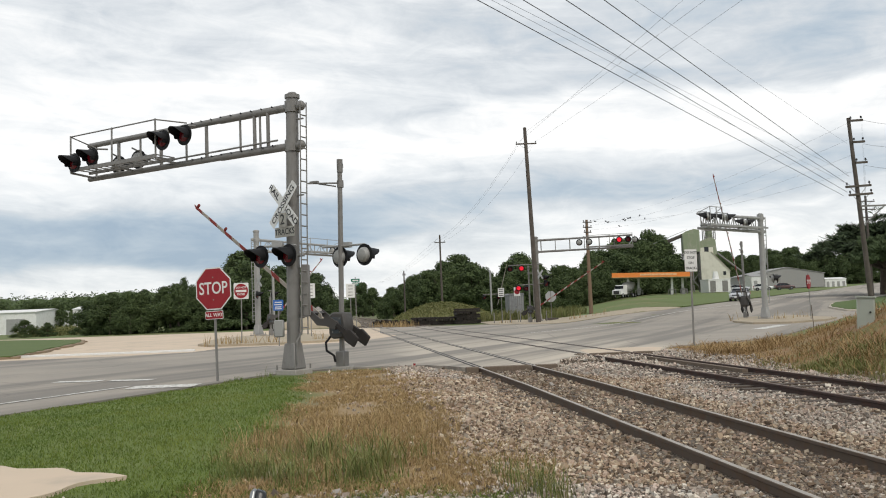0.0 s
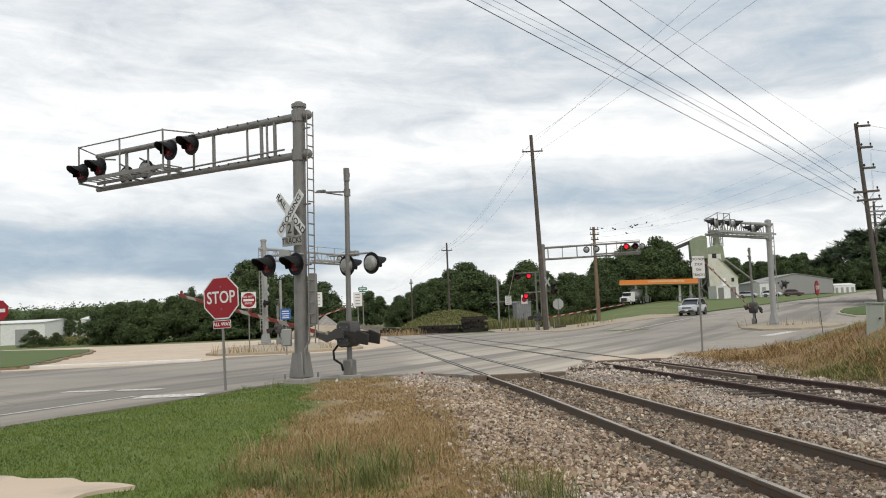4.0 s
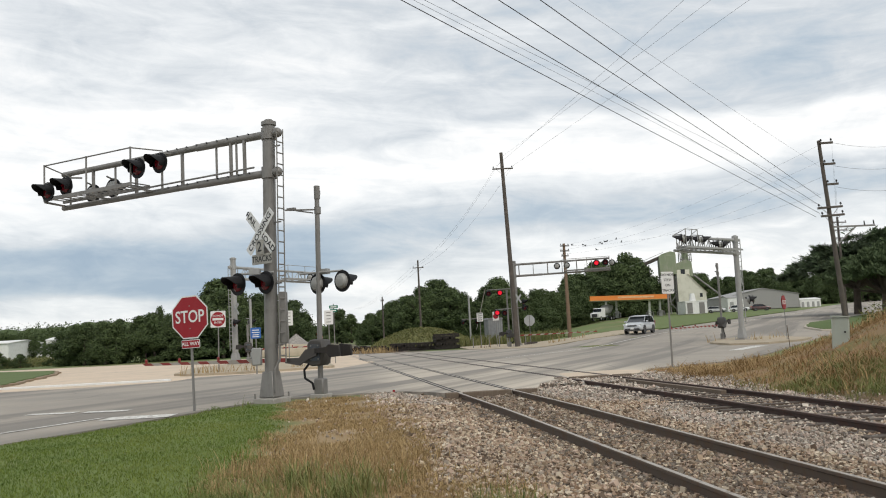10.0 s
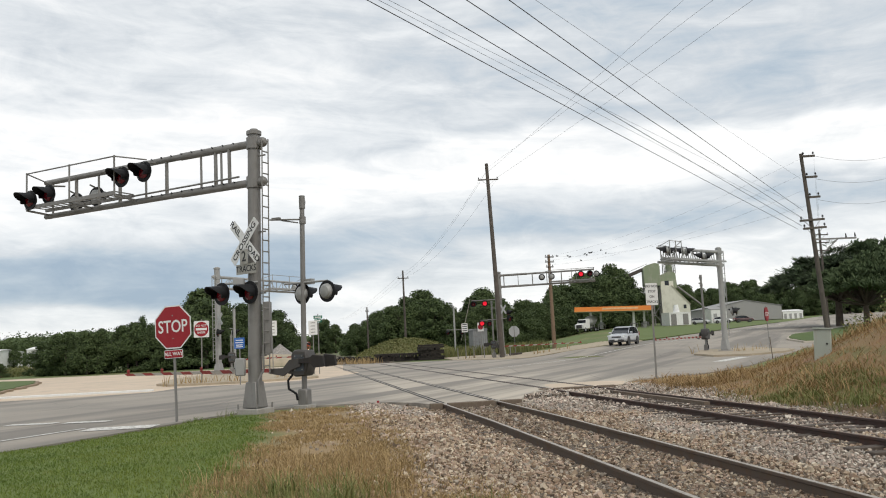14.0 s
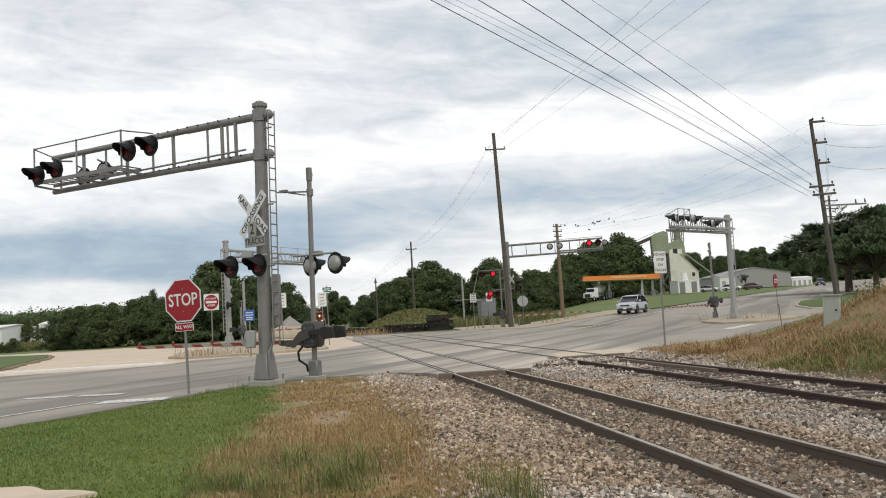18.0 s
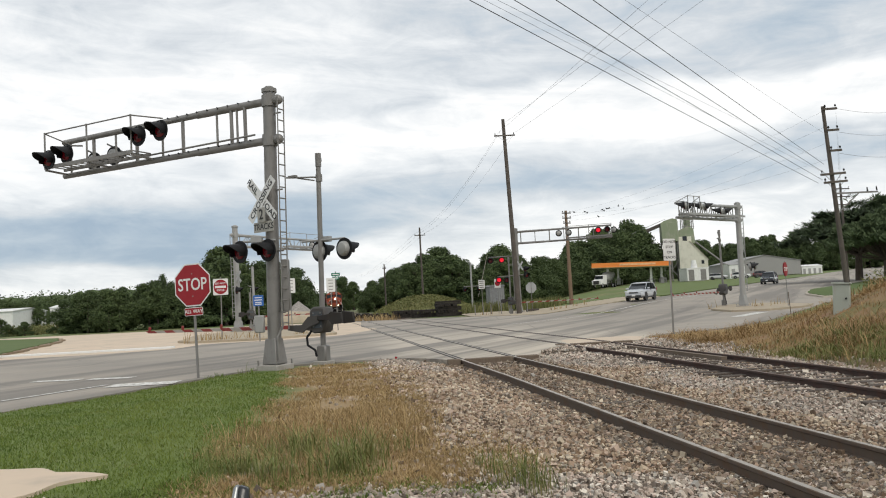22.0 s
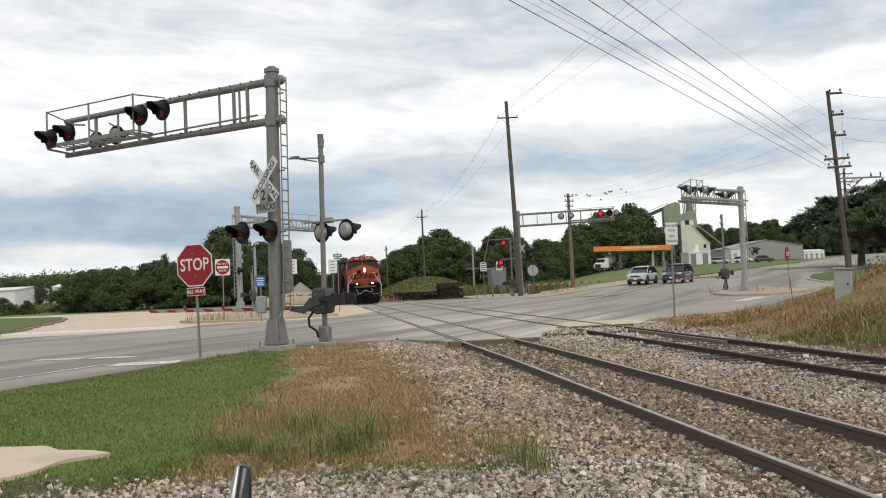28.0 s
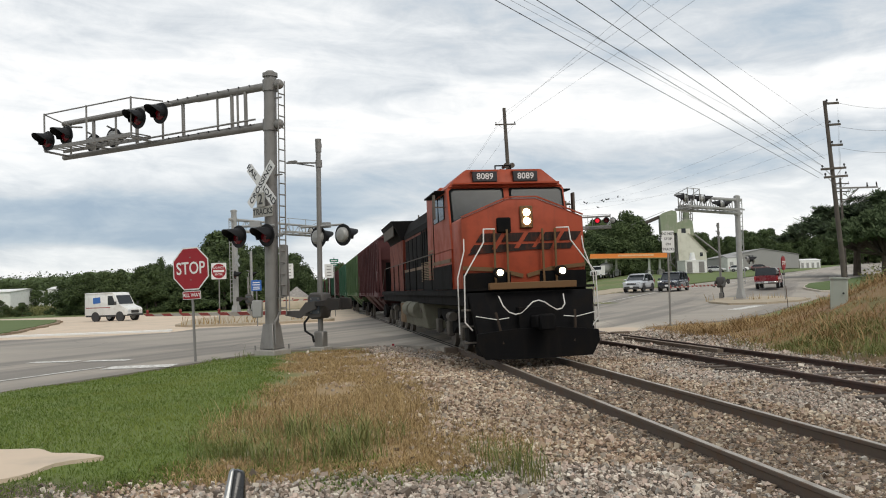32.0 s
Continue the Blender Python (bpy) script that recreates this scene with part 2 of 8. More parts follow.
CHROME = worn("chrome", (0.6, 0.6, 0.6), 0.15, 1.0, (0.3, 0.3, 0.3), 0.2)


# ---- building helpers ----
class B:
    """A bmesh that takes simple solids."""

    def __init__(self):
        self.bm = bmesh.new()

    def quad_prism(self, bottom, top):
        n = len(bottom)
        a = [self.bm.verts.new(p) for p in bottom]
        b = [self.bm.verts.new(p) for p in top]
        self.bm.faces.new(a[::-1])
        self.bm.faces.new(b)
        for i in range(n):
            self.bm.faces.new((a[i], a[(i + 1) % n], b[(i + 1) % n], b[i]))
        return self

    def box(self, x, y, z, sx, sy, sz, m=None):
        """Centre and full sizes; m: an optional pose."""
        c = [Vector((x + dx * sx / 2, y + dy * sy / 2, z + dz * sz / 2)) for dz in (-1, 1) for dx, dy in ((-1, -1), (1, -1), (1, 1), (-1, 1))]
        if m is not None:
            c = [m @ p for p in c]
        return self.quad_prism(c[:4], c[4:])

    def beam(self, p, q, w, d=None, up=(0, 0, 1)):
        """A straight bar of rectangular section from p to q."""
        p, q, d = Vector(p), Vector(q), d or w
        a = (q - p).normalized()
        s = a.cross(Vector(up))
        if s.length < 1e-4:
            s = a.cross(Vector((1, 0, 0)))
        s.normalize()
        u = s.cross(a)
        o = [s * (i * w / 2) + u * (j * d / 2) for i, j in ((-1, -1), (1, -1), (1, 1), (-1, 1))]
        return self.quad_prism([p + v for v in o], [q + v for v in o])

    def cyl(self, p, q, r0, r1=None, n=10):
        p, q = Vector(p), Vector(q)
        r1 = r0 if r1 is None else r1
        a = (q - p).normalized()
        s = a.orthogonal().normalized()
        u = a.cross(s)
        ring = [s * math.cos(2 * math.pi * i / n) + u * math.sin(2 * math.pi * i / n) for i in range(n)]
        return self.quad_prism([p + v * r0 for v in ring], [q + v * r1 for v in ring])

    def tube(self, pts, r, n=8):
        for p, q in zip(pts, pts[1:]):
            self.cyl(p, q, r, r, n)
        for p in pts[1:-1]:
            self.ball(p, r, 6, 4)
        return self

    def ball(self, c, r, n=10, m=6, squash=(1, 1, 1)):
        rows = []
        for j in range(m + 1):
            a = math.pi * j / m
            k = 1 if j in (0, m) else n
            rows.append([self.bm.verts.new((c[0] + r * squash[0] * math.sin(a) * math.cos(2 * math.pi * i / n), c[1] + r * squash[1] * math.sin(a) * math.sin(2 * math.pi * i / n), c[2] + r * squash[2] * math.cos(a))) for i in range(k)])
        for top, low in zip(rows, rows[1:]):
            for i in range(n):
                a, b = top[i % len(top)], top[(i + 1) % len(top)]
                c2, d = low[(i + 1) % len(low)], low[i % len(low)]
                f = [v for k, v in enumerate((a, d, c2, b)) if v not in (a, d, c2, b)[:k]]
                if len(f) > 2:
                    self.bm.faces.new(f)
        return self

    def profile(self, pts, x0, x1, axis="x"):
        """A side profile pushed along an axis. pts: (y, z) for x, (x, z) for y, (x, y) for z."""
        def at(k, a, b):
            return (k, a, b) if axis == "x" else (a, k, b) if axis == "y" else (a, b, k)
        return self.quad_prism([at(x0, a, b) for a, b in pts], [at(x1, a, b) for a, b in pts])

    def move(self, m):
        self.bm.transform(m)
        return self

    def bevel(self, w, seg=1):
        bmesh.ops.bevel(self.bm, geom=list(self.bm.edges), offset=w, segments=seg, affect="EDGES", profile=0.5)
        return self

    def mesh(self, name, material):
        bmesh.ops.recalc_face_normals(self.bm, faces=self.bm.faces)
        me = bpy.data.meshes.new(name)
        self.bm.to_mesh(me)
        self.bm.free()
        me.materials.append(material)
        me.shade_smooth()
        me.set_sharp_from_angle(angle=radians(38))
        return me


def part(name, b, material, parent=None, label="", at=None):
    me = b if isinstance(b, bpy.types.Mesh) else b.mesh(name, material)
    ob = new(name, me)
    if parent is not None:
        ob.parent = parent
    if at is not None:
        ob.matrix_basis = at
    if label:
        ob["label"] = label
    return ob


def thing(name, m, label, category, group=""):
    ob = new(name)
    ob.empty_display_size = 0.2
    ob.matrix_basis = m
    return tagged(ob, label, category, group)


def soup(name, verts, faces, material, smooth=False):
    me = bpy.data.meshes.new(name)
    me.from_pydata(verts, [], faces)
    me.materials.append(material)
    if smooth:
        me.shade_smooth()
    return me


def words(name, body, size, material, parent, m, depth=0.004, align="CENTER", stretch=1.0, bold=0.012):
    """Lettering as a mesh, upright in the x-z plane of m, facing -y."""
    cu = bpy.data.curves.new(name, "FONT")
    cu.body, cu.size, cu.extrude, cu.align_x, cu.align_y = body, size, depth, align, "CENTER"
    cu.resolution_u, cu.offset = 3, size * bold
    tmp = bpy.data.objects.new(name, cu)
    scene.collection.objects.link(tmp)
    me = bpy.data.meshes.new_from_object(tmp.evaluated_get(bpy.context.evaluated_depsgraph_get()))
    bpy.data.objects.remove(tmp)
    me.transform(m @ pose(0, 0, 0, 90) @ Matrix.Diagonal((stretch, 1, 1, 1)))
    me.materials.clear()
    me.materials.append(material)
    ob = new(name, me)
    ob.parent = parent
    return ob


def smooth(a, b, x):
    u = min(1.0, max(0.0, (x - a) / (b - a)))
    return u * u * (3 - 2 * u)

from mathutils import geometry


def terrain(x, y):
    """The rise of the land towards the hill road."""
    if y <= 1:
        return 0.0
    w = smooth(0.12, 0.25, x / y)
    return w * (0.75 * smooth(58, 80, y) + 0.02 * max(0.0, min(y, 420) - 80))


def track_x(y, k=0):
    """The centre of the main track (k=0) or of the siding (k=1)."""
    return 4.62 + 4.35 * k - 0.117 * y - 0.018 * max(0.0, y - 18)


def mound(x, y):
    """The grassy cut bank beside the siding."""
    foot = max(8.6 + 0.02 * (y - 16), 8.6) + 0.9 * max(0.0, y - 29) + 0.25 * noise.noise((y * 0.35, 3.1, 0))
    back = 1.0 - smooth(17, 34, y)
    h = 3.0 * smooth(foot, foot + 6.4, x) * back
    return h * (1 - smooth(30, 70, x))


def inside(x, y, poly):
    hit = False
    for (ax, ay), (bx, by) in zip(poly, poly[1:] + poly[:1]):
        if (ay > y) != (by > y) and x < (bx - ax) * (y - ay) / (by - ay) + ax:
            hit = not hit
    return hit


def bed(x, y):
    """The height of the ballast shoulder."""
    d = x - track_x(y)
    if y > 26.0:
        return 0.0
    return -0.085 * smooth(-2.9, -1.5, d) * (1.0 - smooth(6.3, 7.6, d)) - 0.02 * smooth(1.4, 2.0, d) * (1 - smooth(2.3, 2.9, d))


# paved outlines: the near edge and the far edge, each from west to east
NEAR_EDGE = [(-95, -30), (-30, -14), (-13.0, 4), (-10.6, 10), (-8.5, 16.2), (-7.3, 18.8), (-5.9, 22.2), (-5.3, 24.2), (-4.2, 25.6), (-2.6, 26.2), (-0.5, 25.9), (0.45, 24.6), (0.62, 23.98), (3.2, 23.85), (3.5, 26.0), (4.7, 28.4), (7.2, 28.4), (8.2, 31.2), (12.2, 33.6), (15.7, 38.3), (20.8, 46.9), (29.4, 61.5), (45, 66), (90, 74)]
FAR_EDGE = [(-95, 112), (-60, 106), (-32, 99), (-20, 97), (-14, 95), (-9, 92), (-6, 89), (-3, 87), (0, 85.5), (3.6, 84.6), (6.2, 80), (8.4, 77), (10.5, 74.5), (12.5, 75), (14.6, 77.5), (17.4, 77.0), (20.5, 80), (23.9, 86), (37.5, 108), (56, 138), (80, 175), (125, 250), (200, 372)]


def along(pts, n):
    """n points spread evenly along a line of points."""
    d = [0.0]
    for p, q in zip(pts, pts[1:]):
        d.append(d[-1] + math.dist(p, q))
    out, j = [], 0
    for i in range(n):
        s = d[-1] * i / (n - 1)
        while j < len(d) - 2 and d[j + 1] < s:
            j += 1
        f = (s - d[j]) / (d[j + 1] - d[j])
        out.append((pts[j][0] + f * (pts[j + 1][0] - pts[j][0]), pts[j][1] + f * (pts[j + 1][1] - pts[j][1])))
    return out


def near_line(x, y, poly):
    """How far the point is inside (+) or outside (-) the outline."""
    best = 1e9
    for (ax, ay), (bx, by) in zip(poly, poly[1:] + poly[:1]):
        dx, dy = bx - ax, by - ay
        u = max(0, min(1, ((x - ax) * dx + (y - ay) * dy) / (dx * dx + dy * dy + 1e-9)))
        best = min(best, math.hypot(x - ax - u * dx, y - ay - u * dy))
    return best if inside(x, y, poly) else -best


def patch(name, poly, lift, thick, material, cell=1.0, label="", kind="structure", ragged=0.0):
    """A flat outline laid on the land, with real thickness at its edge."""
    bm = bmesh.new()
    ring = along(poly + poly[:1], max(8, int(sum(math.dist(a, b) for a, b in zip(poly, poly[1:] + poly[:1])) / cell)) + 1)[:-1]
    if ragged:
        ring = [(a + ragged * noise.noise((a * 2.1, b * 2.1, 4)), b + ragged * noise.noise((a * 2.3, b * 2.3, 9))) for a, b in ring]
    pts = [Vector(p) for p in ring]
    step = cell * 5
    x = min(p[0] for p in ring) + step / 2
    while x < max(p[0] for p in ring):
        y = min(p[1] for p in ring) + step / 2
        while y < max(p[1] for p in ring):
            if near_line(x, y, ring) > cell:
                pts.append(Vector((x, y)))
            y += step
        x += step
    out = geometry.delaunay_2d_cdt(pts, [], [list(range(len(ring)))], 1, 1e-5)
    vs = [bm.verts.new((v.x, v.y, 0)) for v in out[0]]
    for f in out[2]:
        bm.faces.new([vs[i] for i in f])
    for v in [v for v in bm.verts if not v.link_faces]:
        bm.verts.remove(v)
    for v in bm.verts:
        v.co.z = terrain(v.co.x, v.co.y) + lift
    rims = [e for e in bm.edges if e.is_boundary]
    low = bmesh.ops.extrude_edge_only(bm, edges=rims)["geom"]
    for v in low:
        if isinstance(v, bmesh.types.BMVert):
            v.co.z -= thick
    bmesh.ops.recalc_face_normals(bm, faces=bm.faces)
    me = bpy.data.meshes.new(name)
    bm.to_mesh(me)
    bm.free()
    me.materials.append(material)
    return tagged(new(name, me), label, "", "", kind)


# ---- ground ----
LAWN = [(-8.5, 16.1), (-7.3, 18.7), (-5.9, 22.0), (-5.2, 23.6), (-4.0, 23.4), (-3.3, 20.0), (-2.6, 15), (-2.3, 12), (-2.2, 9.6), (-2.3, 8.3), (-2.8, 7.7), (-3.6, 7.2), (-5, 6.4), (-9, 4), (-16, -10), (-32, -14), (-13.0, 4), (-10.6, 10)]
DRY = [(-4.0, 23.4), (-4.0, 25.2), (-2.4, 25.4), (-1.1, 24.0), (-0.5, 21), (-0.2, 17.5), (0.2, 14), (0.9, 11), (1.3, 9.0), (0.7, 7.9), (-2.3, 7.8), (-2.3, 9.6), (-2.6, 15), (-3.3, 20.0)]


def lawn_mask(x, y):
    return smooth(-0.25, 0.35, near_line(x, y, LAWN) + 0.35 * noise.noise((x * 1.3, y * 1.3, 0)))


def dry_mask(x, y):
    return smooth(-0.3, 0.5, near_line(x, y, DRY) + 0.6 * noise.noise((x * 0.9, y * 0.9, 5)))


def ballast_mask(x, y):
    d = x - track_x(y)
    return smooth(-3.6, -2.9, d + 0.5 * noise.noise((x, y, 9))) * (1 - smooth(6.0, 6.8, d + 0.5 * noise.noise((x, y, 2)) - 0.9 * smooth(20, 25, y))) if y < 30 or y > 84 else 0.0


def front_mask(x, y):
    return 1 - smooth(7.6, 8.4, y + 0.5 * noise.noise((x * 1.2, y * 1.2, 7)))


def ground_height(x, y):
    z = terrain(x, y) - 0.05
    if -15 < x < 9 and y < 27:
        z += 0.03 * noise.noise((x * 0.5, y * 0.5, 1)) + (bed(x, y) if x > track_x(y) - 3 else 0.0) + 0.035 * lawn_mask(x, y)
    return z + mound(x, y)


def sampled(f, step=0.16):
    """f by its values on a fine grid, worked out where they are wanted."""
    known = {}

    def at(i, j):
        if (i, j) not in known:
            known[i, j] = f(i * step, j * step)
        return known[i, j]

    def g(x, y):
        i, j = math.floor(x / step), math.floor(y / step)
        u, v = x / step - i, y / step - j
        return (at(i, j) * (1 - u) + at(i + 1, j) * u) * (1 - v) + (at(i, j + 1) * (1 - u) + at(i + 1, j + 1) * u) * v
    return g


lawn_mask, dry_mask, ballast_mask, front_mask = sampled(lawn_mask), sampled(dry_mask), sampled(ballast_mask), sampled(front_mask)
fine_height = sampled(ground_height)


def ground():
    def axis(fine_lo, fine_hi, step, lo, hi):
        out = list(np.arange(fine_lo, fine_hi + 1e-6, step))
        s, v = step, fine_hi
        while v < hi:
            s = min(s * 1.25, 60)
            v += s
            out.append(v)
        s, v = step, fine_lo
        while v > lo:
            s = min(s * 1.25, 60)
            v -= s
            out.insert(0, v)
        return out
    xs, ys = axis(-11, 17, 0.3, -1600, 1600), axis(5, 36, 0.3, -200, 2600)
    verts, lawn, dry, stone = [], [], [], []
    for y in ys:
        for x in xs:
            verts.append((x, y, ground_height(x, y)))
            close = -14 < x < 18 and y < 34
            lawn.append(lawn_mask(x, y) if close else 0.0)
            dry.append(dry_mask(x, y) if close else 0.0)
            m = ballast_mask(x, y)
            stone.append(max(m, front_mask(x, y)) if close else m)
    w = len(xs)
    faces = [(j * w + i, j * w + i + 1, (j + 1) * w + i + 1, (j + 1) * w + i) for j in range(len(ys) - 1) for i in range(w - 1)]
    n = Nodes("ground_cover")
    g = n.noise(18.0, 5.0, 0.6)
    wide = n.noise(0.6, 5.0, 0.6)
    far = n.noise(0.05, 4.0)
    meadow = n.mix(n.step(wide, 0.35, 0.65), (0.09, 0.12, 0.03), (0.18, 0.17, 0.065))
    meadow = n.mix(n.step(far, 0.4, 0.6), meadow, (0.10, 0.15, 0.04))
    green = n.mix(g, (0.065, 0.105, 0.014), (0.15, 0.195, 0.038))
    green = n.mix(n.math("MULTIPLY", n.step(wide, 0.45, 0.7), 0.5), green, (0.16, 0.19, 0.06))
    straw = n.mix(g, (0.16, 0.105, 0.05), (0.42, 0.30, 0.155))
    straw = n.mix(n.math("MULTIPLY", n.step(wide, 0.5, 0.65), 0.5), straw, (0.30, 0.27, 0.22))
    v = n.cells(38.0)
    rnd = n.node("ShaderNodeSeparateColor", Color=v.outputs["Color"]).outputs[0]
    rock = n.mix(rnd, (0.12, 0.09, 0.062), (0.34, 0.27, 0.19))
    # shade in the gaps between stones, painted into the rock colour
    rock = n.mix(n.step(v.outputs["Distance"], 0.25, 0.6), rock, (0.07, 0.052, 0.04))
    bank = n.mix(n.step(n.noise(1.1, 5.0), 0.45, 0.65), (0.25, 0.165, 0.08), (0.16, 0.15, 0.055))
    bank = n.mix(n.step(n.noise(0.9, 4.0, 0.6), 0.5, 0.64), bank, (0.26, 0.14, 0.07))
    c = n.mix(n.attr("bank"), meadow, bank)
    c = n.mix(n.attr("lawn"), c, green)
    c = n.mix(n.attr("dry"), c, straw)
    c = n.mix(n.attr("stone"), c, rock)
    h = n.math("ADD", n.math("MULTIPLY", g, 0.6), n.math("MULTIPLY", v.outputs["Distance"], n.math("MULTIPLY", n.attr("stone"), -1.0)))
    mat = n.done(c, 0.95, 0.0, h, 0.6, 0.04)
    me = soup("ground", verts, faces, mat, True)
    for key, values in (("lawn", lawn), ("dry", dry), ("stone", stone), ("bank", [max(smooth(0.02, 0.4, mound(a, b)), smooth(7.4, 8.4, a) * (1 - smooth(30, 40, b)) * (1 - smooth(30, 40, a))) for a, b, _ in verts])):
        me.attributes.new(key, "FLOAT", "POINT").data.foreach_set("value", np.array(values, dtype=np.float32))
    return tagged(new("ground", me), "level ground of mown grass, dry weeds and ballast", "", "", "structure")


ground()

# ---- paving ----
def asphalt_material():
    n = Nodes("worn_pale_asphalt")
    grain = n.noise(60.0, 3.0)
    wide = n.noise(0.22, 6.0, 0.6)
    turned = n.node("ShaderNodeMapping", Rotation=(0, 0, radians(27)))
    n.put(turned.inputs[0], n.co)
    tracks = n.noise(0.42, 5.0, 0.55, turned.outputs[0], (1.0, 0.045, 1.0))
    crack = n.node("ShaderNodeTexVoronoi", Vector=n.co, Scale=0.16)
    crack.feature = "DISTANCE_TO_EDGE"
    c = n.mix(n.step(wide, 0.38, 0.62), (0.315, 0.278, 0.232), (0.255, 0.23, 0.197))
    # sand and dust dragged along the rails at the near end of the crossing
    pos = n.node("ShaderNodeSeparateXYZ", Vector=n.co)
    across = n.math("ADD", n.math("ADD", pos.outputs[0], n.math("MULTIPLY", pos.outputs[1], 0.117)), n.math("MULTIPLY", n.noise(0.5, 4.0), 2.0))
    ahead = n.math("ADD", pos.outputs[1], n.math("MULTIPLY", n.noise(0.35, 5.0, 0.6), 16.0))
    dust = n.math("MULTIPLY", n.step(across, 2.6, 4.2), n.math("SUBTRACT", 1.0, n.step(across, 11.5, 15.0)))
    dust = n.math("MULTIPLY", dust, n.math("SUBTRACT", 1.0, n.step(ahead, 35.0, 64.0)))
    c = n.mix(n.math("MULTIPLY", dust, 0.88), c, (0.54, 0.475, 0.385))
    c = n.mix(n.math("MULTIPLY", n.step(tracks, 0.46, 0.61), 0.85), c, (0.135, 0.124, 0.11))
    c = n.mix(n.math("MULTIPLY", grain, 0.35), c, (0.40, 0.36, 0.305))
    c = n.mix(n.math("MULTIPLY", n.math("SUBTRACT", 1.0, n.step(crack.outputs["Distance"], 0.0, 0.009)), 0.35), c, (0.11, 0.10, 0.09))
    return n.done(c, 0.9, 0.0, grain, 0.25, 0.004)


def concrete_material():
    n = Nodes("sandy_concrete")
    grain = n.noise(45.0, 3.0)
    wide = n.noise(0.18, 6.0, 0.62)
    c = n.mix(n.step(wide, 0.35, 0.65), (0.60, 0.475, 0.355), (0.52, 0.42, 0.315))
    c = n.mix(n.math("MULTIPLY", n.step(n.noise(0.8, 5.0), 0.52, 0.7), 0.4), c, (0.24, 0.22, 0.19))
    c = n.mix(n.math("MULTIPLY", grain, 0.3), c, (0.55, 0.47, 0.37))
    return n.done(c, 0.9, 0.0, grain, 0.2, 0.004)


ASPHALT, SANDY = asphalt_material(), concrete_material()
patch("road", NEAR_EDGE + FAR_EDGE[::-1], 0.0, 0.4, ASPHALT, 1.2, "worn pale asphalt road junction over the tracks")
APRON = [(-80, 43), (-30, 41.2), (-20, 41.0), (-15.2, 41.6), (-12.6, 42.9), (-12.4, 47.5), (-8, 47.2), (-5.0, 49.0), (-3.2, 58), (-5, 66), (-6.5, 86), (-10, 91), (-20, 96), (-32, 98), (-60, 105), (-80, 108)]
patch("apron", APRON, 0.006, 0.004, SANDY, 1.5, "sandy concrete apron of the wide side road")
SAND = worn("sandy_dirt", (0.40, 0.33, 0.24), 0.95, 0.0, (0.26, 0.24, 0.16), 0.6, 0.3)
GRASS_FLAT = island_material("verge_turf", [(0.075, 0.118, 0.022), (0.125, 0.168, 0.04)], 0.95, 6.0)
patch("median_island", [(-15.0, 51.5), (-17.0, 63), (-16, 71), (-12, 72), (-6.6, 59), (-5.3, 51.0), (-9.5, 48.6), (-13.5, 49.3)], 0.13, 0.14, SAND, 0.8, "low sandy median island with a broken kerb")
patch("corner_island", [(19.2, 52.5), (19.8, 58), (22.3, 63.5), (26.5, 63.0), (27.0, 58.0), (24.5, 53.8), (21.0, 51.2)], 0.12, 0.14, SAND, 0.8, "low sandy corner island with a worn kerb")


def kerbed(name, poly, label, inset=0.35, edge=None, ragged=0.0):
    """A raised verge: a concrete kerb with turf inside it."""
    patch(name + "_kerb", poly, 0.13, 0.16, edge or KERB, 1.0, "crumbling dirt edge of the verge" if edge else "pale worn concrete kerb of the verge", "structure", ragged)
    cx, cy = sum(p[0] for p in poly) / len(poly), sum(p[1] for p in poly) / len(poly)
    small = []
    for x, y in poly:
        d = math.hypot(x - cx, y - cy)
        small.append((x + (cx - x) * inset / d * 1.3, y + (cy - y) * inset / d * 1.3))
    patch(name, small, 0.17, 0.04, GRASS_FLAT, 0.8, label, "structure", 0.25)


patch("crossing_slab", [(4.85, 28.5), (7.2, 28.55), (7.9, 30.6), (7.0, 31.6), (4.9, 31.2)], 0.003, 0.006, SANDY, 0.4, "pale concrete slab beside the siding rails", "structure", 0.12)
KERB = worn("pale_kerb_concrete", (0.46, 0.41, 0.34), 0.9, 0.0, (0.28, 0.25, 0.2), 0.6, 0.5)
kerbed("verge_west", [(-21.5, 42.5), (-29.5, 69.5), (-34, 80), (-47, 91), (-95, 102), (-95, 44), (-50, 40)], "grassed verge with patchy turf", 0.3, worn("crumbling_dirt_edge", (0.27, 0.20, 0.13), 0.95, 0.0, (0.15, 0.12, 0.08), 0.6), 0.55)
kerbed("verge_east", [(32.0, 67.0), (32.6, 71.5), (37, 80), (44, 88.5), (62, 112), (120, 205), (120, 90), (60, 72), (40, 66)], "green corner verge inside a concrete kerb")
patch("dirt_shoulder", [(4.6, 83.4), (6.3, 80.4), (8.4, 77.3), (10.6, 75.0), (14.4, 78.2), (17.3, 77.6), (21, 81), (25, 88.5), (24, 94), (17, 98), (8, 104), (4.0, 98)], 0.03, 0.05, SAND, 1.0, "bare dirt shoulder round the signal masts")
patch("forecourt_verge", [(17, 96.0), (22, 94.4), (24.5, 91.5), (25.2, 89.5), (37.5, 109), (56, 139), (80, 176), (60, 176), (30, 178), (20, 120)], 0.05, 0.05, GRASS_FLAT, 2.0, "mown roadside grass below the filling station")
PAD = [(-3.5, 9.2), (-4.2, 9.62), (-5.1, 10.05), (-9, 11), (-9, 6.8), (-5.2, 7.2), (-4.15, 8.05), (-3.8, 8.75)]
patch("concrete_pad", PAD, 0.03, 0.1, SANDY, 0.12, "pale sandy concrete pad in the lawn", "structure", 0.14)


